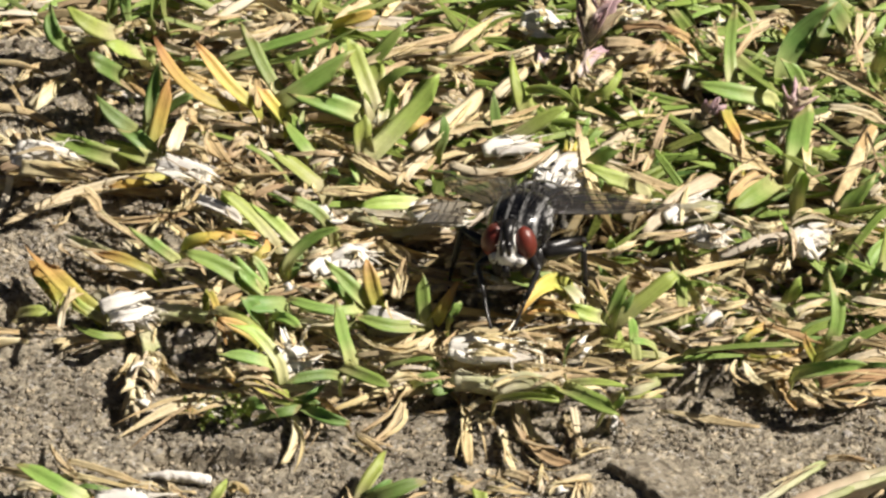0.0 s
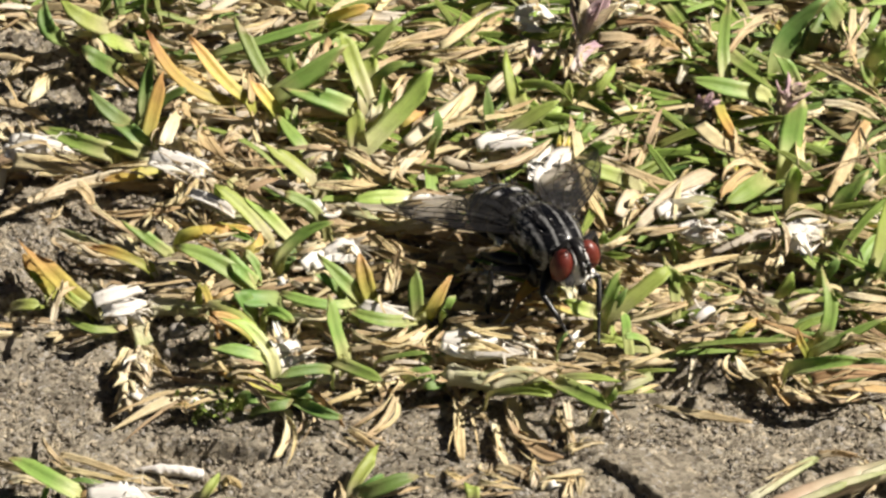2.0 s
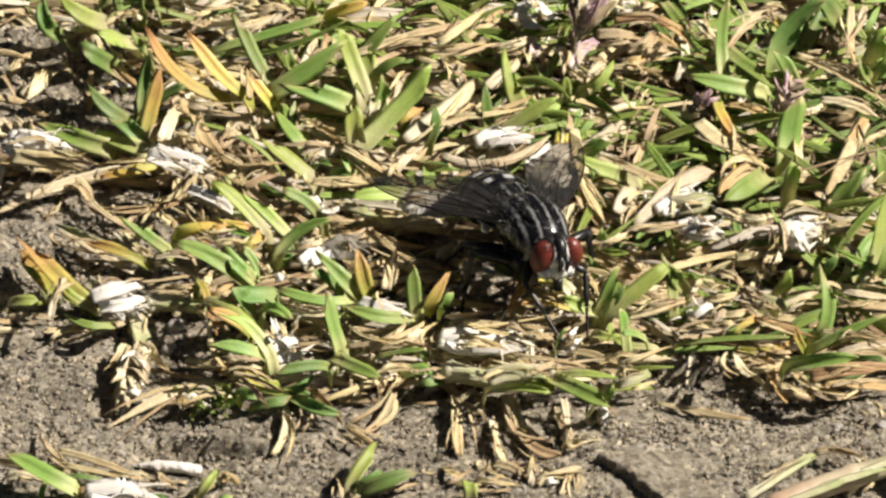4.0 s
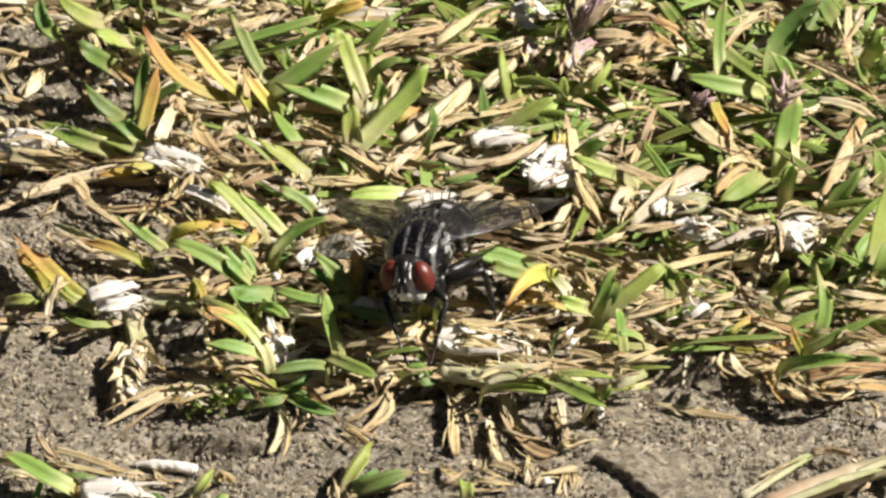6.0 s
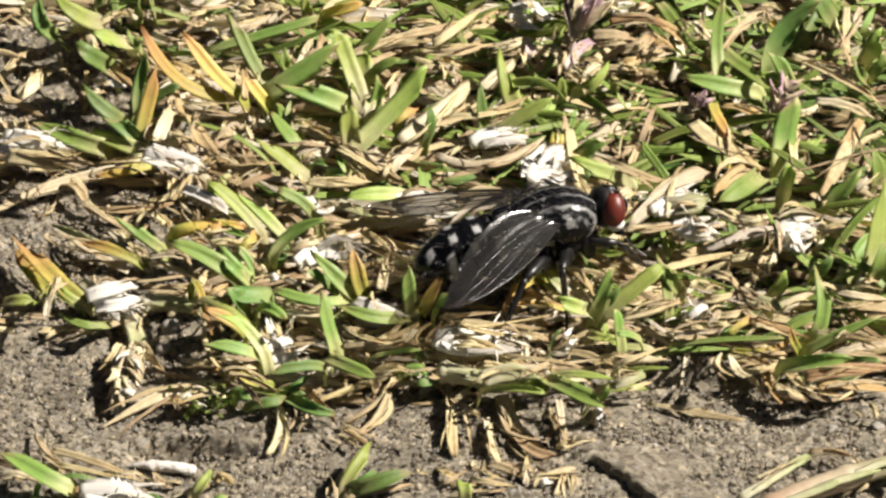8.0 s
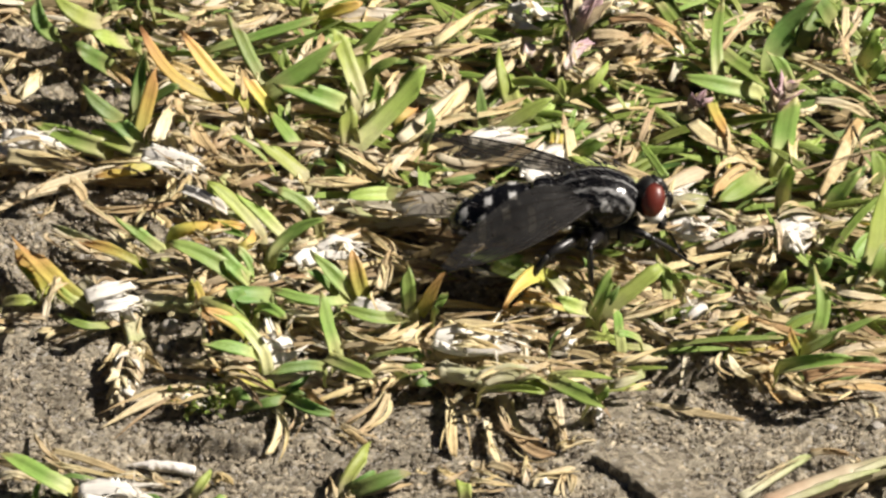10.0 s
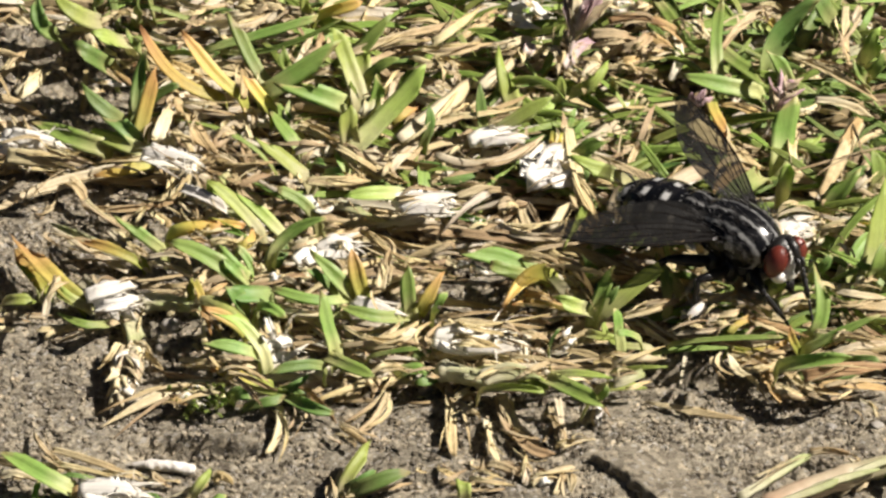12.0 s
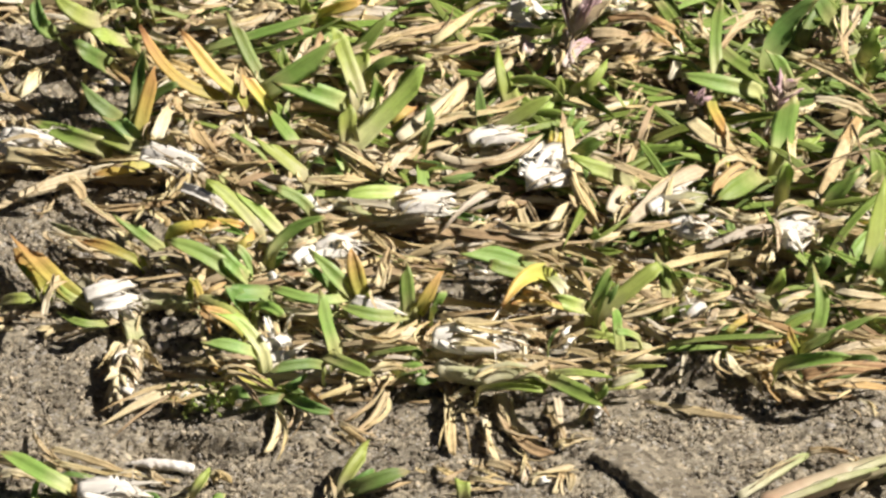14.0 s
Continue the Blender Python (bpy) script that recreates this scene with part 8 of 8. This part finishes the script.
def build_fly():
    fly = empty("fly", (0, 0, 0.005), label="black flesh fly with striped thorax and brick-red eyes", category="fly")
    b = loft(bmesh.new(), [(-2.5, 0.1, 0.33, 0.27, 0.45), (-2.35, 0.12, 0.88, 0.68, 0.72), (-1.9, 0.1, 1.35, 1.03, 1.08), (-1.2, 0.1, 1.56, 1.30, 1.35), (-0.3, 0.1, 1.63, 1.44, 1.53),
                           (0.6, 0.05, 1.56, 1.35, 1.53), (1.3, 0, 1.32, 1.08, 1.35), (1.8, -0.05, 0.91, 0.74, 0.99), (2.05, -0.1, 0.47, 0.41, 0.54)], 28)
    part("thorax", b, THORAX_SKIN, fly, "black thorax with silver-grey lengthwise stripes")
    b = ball(bmesh.new(), (-2.35, 0, 0.75), (0.8, 1.0, 0.45), (0, 12, 0))
    part("scutellum", b, THORAX_SKIN, fly)
    rows = []
    for x, w in ((-2.3, 0.75), (-2.6, 1.25), (-3.1, 1.62), (-3.6, 1.72), (-3.66, 1.68), (-3.72, 1.76), (-4.3, 1.86), (-4.88, 1.78), (-4.94, 1.72), (-5.0, 1.77), (-5.6, 1.62), (-6.1, 1.36), (-6.16, 1.3), (-6.22, 1.33), (-6.7, 0.98), (-7.1, 0.55), (-7.25, 0.22)):
        rows.append((x, -0.25 - 0.10 * (-2.3 - x), w * 0.93, w * 0.76, w * 0.7))
    part("abdomen", loft(bmesh.new(), rows, 28), ABDOMEN_SKIN, fly, "black abdomen with silver chequered patches")
    b = ball(bmesh.new(), (2.42, 0, -0.16), (0.68, 1.06, 1.04))
    head = part("head", b, HEAD_SKIN, fly, "dusty grey and black head")
    b = bmesh.new()
    ball(b, (2.88, 0, -0.86), (0.44, 0.58, 0.5), (0, 14, 0))
    ball(b, (2.98, 0, -0.45), (0.3, 0.5, 0.5), (0, 10, 0))
    part("face", b, SILVER, head, "silvery white dusted face")
    for s in (1, -1):
        b = ball(bmesh.new(), (2.6, s * 0.79, -0.16), (0.58, 0.54, 0.84), (s * 14, 6, s * 20), 28, 20)
        part("compound_eye", b, EYE_SKIN, head, "brick-red compound eye")
        b = bmesh.new()
        ball(b, (2.7, s * 0.54, -0.98), (0.44, 0.4, 0.36))
        tube(b, ((2.66, s * 0.3, 0.68), (2.98, s * 0.3, 0.42), (3.16, s * 0.32, 0.06), (3.16, s * 0.42, -0.36)), (0.05, 0.07, 0.07, 0.06), 9)
        part("cheek", b, SILVER, head, "silvery white dusted cheek")
        b = bmesh.new()
        tube(b, ((3.18, s * 0.12, 0.06), (3.46, s * 0.15, -0.02), (3.52, s * 0.17, -0.25), (3.42, s * 0.18, -0.66)), (0.1, 0.13, 0.15, 0.1), 8)
        hair(b, (3.52, s * 0.18, -0.1), (4.0, s * 0.5, -0.1), 0.035)
        part("antenna", b, BLACK, head, "short black antenna with bristle")
        b = ball(bmesh.new(), (-1.75, s * 1.75, -0.35), (0.4, 0.22, 0.2), (s * 25, 0, s * 20))
        part("calypter", b, SILVER, fly, "pale scale at the wing root")
    b = bmesh.new()
    tube(b, ((2.5, 0, 0.74), (2.95, 0, 0.5), (3.2, 0, 0.14), (3.24, 0, -0.2)), (0.26, 0.3, 0.24, 0.13), 10)
    part("brow_stripe", b, BLACK, head, "black stripe between the eyes")
    b = bmesh.new()
    tube(b, ((2.9, 0, -1.15), (3.1, 0, -1.5), (3.05, 0, -1.75)), (0.26, 0.2, 0.26), 9)
    part("mouthparts", b, BLACK, head, "short black mouthparts")
    part("underside", ball(bmesh.new(), (0.3, 0, -1.45), (1.7, 0.95, 0.75)), BLACK, fly, "black underside between the legs")
    for x, y in ((1.2, 0.7), (1.2, -0.7), (0.0, 0.9), (0.0, -0.9), (-1.0, 0.85), (-1.0, -0.85)):
        part("coxa", ball(bmesh.new(), (x, y, -1.65), (0.45, 0.4, 0.7), u=12, v=8), BLACK, fly)
    b = bmesh.new()
    r = random.Random(8)
    for i in range(170):
        t, s = r.uniform(-2.4, 1.6), r.choice((-1, 1))
        w = 1.68 * math.sqrt(max(0.05, 1 - (t / 2.7) ** 2))
        a = r.uniform(0.25, 1.5)
        p = Vector((t, s * w * math.cos(a), 0.1 + 1.45 * w / 1.68 * math.sin(a)))
        hair(b, p, p + Vector((-0.5, s * 0.4 * math.cos(a), 0.45 * math.sin(a))) * r.uniform(0.5, 1.4), r.uniform(0.015, 0.03))
    for i in range(50):
        t = r.uniform(-7.1, -4.9)
        w = 1.75 * math.sqrt(max(0.06, 1 - ((t + 4.3) / 3.0) ** 2))
        a = r.uniform(-0.5, 3.6)
        p = Vector((t, w * math.cos(a), -0.25 - 0.1 * (-2.3 - t) + 0.78 * w * math.sin(a)))
        hair(b, p, p + Vector((-0.75, 0.35 * math.cos(a), 0.35 * math.sin(a))) * r.uniform(0.6, 1.2))
    for i in range(26):
        s = r.choice((-1, 1))
        p = Vector((2.9 + r.uniform(-0.2, 0.3), s * r.uniform(0.2, 0.5), r.uniform(0.2, 0.75)))
        hair(b, p, p + Vector((0.25, s * 0.1, 0.35)), 0.022)
        p = Vector((3.0, s * r.uniform(0.2, 0.7), r.uniform(-1.2, -0.8)))
        hair(b, p, p + Vector((0.3, s * 0.15, -0.3)), 0.022)
    part("bristles", b, BRISTLE, fly, "stiff black bristles")
    wings = [wing(fly, s) for s in (1, -1)]
    legs = []
    for n, s in enumerate((1, -1)):
        legs.append(leg(fly, (1.2, s * 0.75, -1.3), (2.5, s * 1.5, -1.5), (3.4, s * 1.0, -2.8), (4.3, s * 0.5, -4.1), 0.23, 11 + n))
    for n, s in enumerate((1, -1)):
        legs.append(leg(fly, (0.0, s * 1.0, -1.5), (-0.5, s * 3.0, -0.9), (-0.6, s * 3.3, -3.0), (-0.8, s * 3.5, -4.7), 0.26, 21 + n))
    for n, s in enumerate((1, -1)):
        legs.append(leg(fly, (-1.0, s * 0.95, -1.5), (-2.6, s * 2.5, -1.3), (-4.0, s * 3.0, -2.9), (-5.2, s * 3.4, -4.1), 0.28, 31 + n))
    return fly, wings, legs, head


fly, wings, legs, fly_head = build_fly()


def motions():
    """The fly's way: seconds, place of its thorax in mm, heading (0 is +x), nose-up pitch and roll; then wings and legs."""
    way = (
        (0, 2.98, -2.61, 5.20, -103.9, 21.4, 2.2),
        (1.6, 3.22, -2.59, 5.20, -105.9, 21.2, 4.1),
        (1.7, 3.22, -2.59, 5.20, -105.9, 21.2, 4.1),
        (1.8, 3.68, -3.50, 5.30, -89.7, 14.1, -1.2),
        (1.9, 4.04, -3.88, 5.30, -70.6, 15.6, -4.9),
        (2, 4.57, -4.28, 5.30, -61.8, 12.6, -0.7),
        (2.1, 5.16, -2.94, 5.30, -51.9, 15.9, 0.4),
        (2.2, 4.65, -2.69, 5.30, -46.1, 9.9, 0.4),
        (2.5, 5.20, -3.21, 5.30, -48.7, 7.8, -1.8),
        (3, 5.11, -3.25, 5.30, -48.1, 7.9, -4.5),
        (3.2, 5.61, -3.10, 5.30, -41.3, 6.4, -7.4),
        (3.8, 4.60, -3.54, 5.30, -58, 9, -4),
        (4.6, 2.20, -4.94, 5.20, -84, 12, 0),
        (5.3, 0.29, -5.85, 5.10, -98.2, 14.0, 1.7),
        (5.6, -1.08, -5.32, 5.10, -102.6, 11.4, 7.5),
        (5.8, -1.55, -5.19, 5.10, -99.1, 17.5, 7.2),
        (6, -1.28, -5.49, 5.10, -102.5, 16.0, 7.9),
        (6.1, -1.08, -6.59, 5.00, -108.5, 1.6, -0.4),
        (6.2, -0.13, -5.78, 5.05, -105.2, 9.6, 1.1),
        (6.3, -0.23, -5.81, 5.10, -103.3, 10.2, -1.0),
        (6.4, -0.76, -5.14, 5.10, -96.3, 16.0, 2.0),
        (6.5, -0.80, -5.17, 5.10, -96.7, 16.0, 2.9),
        (6.6, -0.49, -3.23, 5.10, -69.2, 20.3, -2.2),
        (6.7, 0.74, -4.43, 5.10, -43.7, 10.0, -0.8),
        (6.8, 1.88, -3.85, 5.10, -16.2, 8.5, -5.6),
        (6.9, 2.97, -2.91, 5.00, -1.3, 6.8, -5.6),
        (7, 5.09, -1.97, 4.90, 18.1, 1.0, -5.4),
        (7.3, 5.49, -3.30, 4.90, 13.1, 6.9, -6.4),
        (7.6, 5.42, -2.87, 4.90, 14.7, 6.4, -6.2),
        (8, 5.33, -2.35, 4.90, 16.7, 5.7, -5.9),
        (8.2, 5.29, -2.40, 4.90, 18.6, 4.8, -6.4),
        (9, 6.00, -2.13, 4.90, 14, 5, -6),
        (9.8, 7.10, -1.38, 5.00, 4, 5, -5),
        (10.3, 7.74, -0.75, 5.10, -2.1, 4.2, -3.1),
        (10.5, 7.86, -1.09, 5.10, -4.4, 5.0, -4.3),
        (10.8, 7.65, -0.82, 5.10, -8.5, 5.7, -7.0),
        (11, 7.58, -0.94, 5.10, -11.6, 10.2, -5.7),
        (11.2, 7.79, 0.48, 5.10, -2.8, 7.2, -9.4),
        (11.4, 8.23, -1.44, 5.10, -24.6, 10.3, -6.7),
        (11.5, 8.74, -0.84, 5.10, -26.7, 4.9, -4.4),
        (11.6, 9.74, -1.06, 5.10, -25.1, 5.1, -7.3),
        (11.7, 10.17, -1.48, 5.10, -24.6, 4.5, -5.4),
        (11.8, 11.09, -1.97, 5.10, -19.3, 7.5, -4.5),
        (11.9, 12.87, -2.35, 5.10, -26.3, 3.1, -4.9),
        (12, 14.22, -4.05, 5.10, -36.8, 0.8, 0.7),
        (12.2, 15.04, -5.26, 5.10, -48.6, 1.7, -4.9),
        (12.5, 15.15, -5.14, 5.10, -51.7, 0.4, -4.0),
        (12.7, 16.14, -6.13, 5.10, -46.0, 0.7, -7.2),
        (12.8, 14.78, -10.56, 5.00, -75.1, 0.5, 1.3),
        (12.9, 12.89, -10.72, 8.50, -95.2, 5.6, -0.0),
        (13, 11.17, -18.23, 40.00, -110, 15, 0),
        (13.2, 7.58, -11.08, 70.00, -118, 12, 0),
        (13.5, 3.68, 139.68, 20.00, -122, 8, 0),
        (13.6, 3.12, 178.39, 4.40, -122, 8, 0),
        (14, 3.09, 178.29, 4.40, -122, 8, 0),
    )
    walk(fly, [(t, pose(x * MM, y * MM, z * MM) @ pose(0, 0, 0, roll, -pitch, turn)) for t, x, y, z, turn, pitch, roll in way])
    spread = (  # seconds; each wing's angle from the body's axis, droop and lowered front edge
        (0, 37.3, 5.5, 15, 31.4, 3.9, 15),
        (1.6, 32.6, 7.5, 15, 33.0, 3.5, 15),
        (1.7, 32.6, 7.5, 15, 33.0, 3.5, 15),
        (1.8, 32.3, 2.7, 15, 34.3, 1.1, 15),
        (1.9, 37.9, -1.2, 15, 28.3, 1.7, 15),
        (2, 39.0, 3.1, 15, 27.3, 1.7, 15),
        (2.1, 31.2, 2.7, 15, 29.5, 4.7, 15),
        (2.2, 34.5, -2.8, 15, 33.8, 4.9, 15),
        (2.5, 30.7, 2.4, 15, 37.2, -0.8, 15),
        (3, 28.5, 0.3, 15, 33.2, 2.9, 15),
        (3.2, 29.2, -0.1, 15, 35.9, -1.4, 15),
        (5.3, 37.5, 6.2, 15, 29.5, -0.9, 15),
        (5.6, 36.2, 2.8, 15, 32.0, 6.3, 15),
        (5.8, 40.0, 3.7, 15, 27.6, 4.7, 15),
        (6, 34.5, 2.6, 15, 33.5, 3.1, 15),
        (6.1, 31.3, 2.5, 15, 33.6, 1.1, 15),
        (6.2, 27.3, 5.0, 15, 38.5, -2.1, 15),
        (6.3, 29.1, 2.2, 15, 36.0, -0.3, 15),
        (6.4, 31.7, 4.7, 15, 33.5, 1.5, 15),
        (6.5, 31.7, 5.0, 15, 33.1, 1.0, 15),
        (6.6, 32.0, -0.3, 15, 29.9, 6.2, 15),
        (6.7, 29.5, 0.9, 15, 19.5, 7.2, 15),
        (6.8, 31.6, 2.9, 15, 32.8, 2.0, 28),
        (6.9, 24.1, -1.0, 15, 29.7, 3.6, 28),
        (7, 25.5, -3.4, 15, 25.6, 4.4, 28),
        (7.3, 31.1, -8.0, 15, 33.3, 0.5, 28),
        (7.6, 26.3, -4.9, 15, 35.3, 0.2, 28),
        (8, 20.4, -1.1, 15, 37.8, -0.2, 28),
        (8.2, 21.8, -1.7, 15, 36.3, 0.1, 28),
        (10.3, 27.1, -6.5, 15, 30.3, 4.2, 28),
        (10.5, 24.5, -8.7, 15, 28.2, 5.7, 28),
        (10.8, 25.3, 4.1, 15, 35.4, -1.7, 28),
        (11, 21.1, 1.6, 15, 29.4, 0.9, 28),
        (11.2, 22.3, 4.7, 15, 33.2, -0.3, 28),
        (11.4, 21.3, -8.6, 15, 29.4, -6.6, 28),
        (11.5, 12.6, -4.0, 15, 30.1, -0.5, 28),
        (11.6, 23.7, -4.1, 15, 29.3, -1.5, 28),
        (11.7, 27.7, -6.6, 15, 27.4, -3.6, 28),
        (11.8, 26.9, -8.2, 15, 27.2, -0.9, 28),
        (11.9, 22.2, -4.5, 15, 30.7, 0.2, 28),
        (12, 32.8, -6.9, 15, 34.7, 0.1, 15),
        (12.2, 31.7, -11.5, 15, 10.2, 7.2, 15),
        (12.5, 28.6, -7.3, 15, 24.5, 2.3, 15),
        (12.7, 29.8, -4.9, 15, 24.1, 2.0, 15),
        (12.8, 29.9, -5.1, 15, 31.1, 2.9, 15),
        (12.9, 75, -25, 0, 75, -25, 0),
        (14, 75, -25, 0, 75, -25, 0),
    )
    for k, (ob, side) in enumerate(zip(wings, (1, -1))):
        rows = []
        for row in spread:
            a, b, c = row[1 + 3 * k:4 + 3 * k]
            rows.append((row[0], pose(-0.35 * MM, side * 1.4 * MM, 0.7 * MM, -side * c, -b, -side * a)))
        walk(ob, rows)
    # legs: tripods swing in turn while the fly walks or turns, front legs rub while it stands
    step, phase, gait = None, 0.0, []
    for t, x, y, z, turn, pitch, roll in way:
        if step:
            go = math.hypot(x - step[0], y - step[1]) + abs(turn - step[2]) * 0.05
            phase += min(2.4, go * 1.1)
        step = (x, y, turn)
        gait.append((t, phase, z > 6))
    for k, ob in enumerate(legs):
        side, pair = (1, -1)[k % 2], k // 2
        rows = []
        for t, p, aloft in gait:
            q = p + (math.pi if (k % 2) ^ (pair % 2) else 0)
            if aloft:
                rows.append((t, Matrix.Translation(ob.location) @ pose(0, 0, 0, -side * 14, 22, side * 8)))
            else:
                rows.append((t, Matrix.Translation(ob.location) @ pose(0, 0, 0, side * 4 * math.cos(q), 0, side * 11 * math.sin(q))))
        if pair == 0:
            still = [r for r in rows]
            for a, b in zip(still, still[1:]):
                if 0.35 < b[0] - a[0] < 0.9 and a[0] < 12:
                    n = int((b[0] - a[0]) / 0.1)
                    for i in range(1, n):
                        t = round(a[0] + 0.1 * i, 2)
                        rows.append((t, a[1] @ pose(0, 0, 0, 0, 5 * side * (-1) ** i, side * 4)))
            rows.sort(key=lambda r: r[0])
        walk(ob, rows)
    nods = (  # seconds; turn, dip and tilt of the head
            (0, 1.7, 0.1, 0), (1.6, -5.1, 3.9, 0), (1.7, -5.1, 3.9, 0), (1.8, -0.3, -0.6, 0), (1.9, 11.2, -4.5, 0), (2, 7.7, 1.8, 0),
            (2.1, -0.1, 2.9, -8), (2.2, -0.2, 0.6, -8), (2.5, -3.5, 3.1, -8), (3, -0.6, 4.2, -8), (3.2, -0.4, 0.5, -8), (5.3, 3.8, 0.5, 0),
            (5.6, -1.6, 10.0, 0), (5.8, 3.0, 1.5, 0), (6, -5.8, 1.8, 0), (6.1, 0.0, 34.0, 20), (6.2, -8.4, 3.7, 0), (6.3, -4.3, 0.6, 0),
            (6.4, -2.7, 1.1, 0), (6.5, -3.7, 1.1, 0), (6.6, 2.2, -3.3, 0), (6.7, -5.7, 2.4, 0), (6.8, 16.5, 10.0, -14), (6.9, 16.2, 10.0, -14),
            (7, 5.5, 7.3, -14), (7.3, 10.3, 7.1, -14), (7.6, 24.0, 6.2, -14), (8, 9.9, 5.1, -14), (8.2, 10.1, 4.8, -14), (10.3, -1.0, 5.6, -22),
            (10.5, -2.8, 1.9, -22), (10.8, -4.5, 3.7, -22), (11, -3.0, 2.2, -22), (11.2, -2.8, 5.8, -22), (11.4, 7.1, -4.5, -22), (11.5, -13.8, -4.9, -22),
            (11.6, 1.0, 2.0, -22), (11.7, 8.6, 2.0, -22), (11.8, 9.0, 2.4, -22), (11.9, -3.3, 1.1, -22), (12, -1.1, -1.3, -12), (12.2, 12.5, 3.6, -12),
            (12.5, 2.5, 0.1, -12), (12.7, 5.2, 3.9, -12), (12.8, -1.0, 3.9, -12), (12.9, -0.0, 0.1, 0), (14, 0.0, 0.0, 0),
    )
    neck = Matrix.Translation(Vector((2.0, 0, -0.2)) * MM)
    walk(fly_head, [(t, neck @ pose(0, 0, 0, tilt, dip, turn) @ neck.inverted()) for t, turn, dip, tilt in nods])


motions()
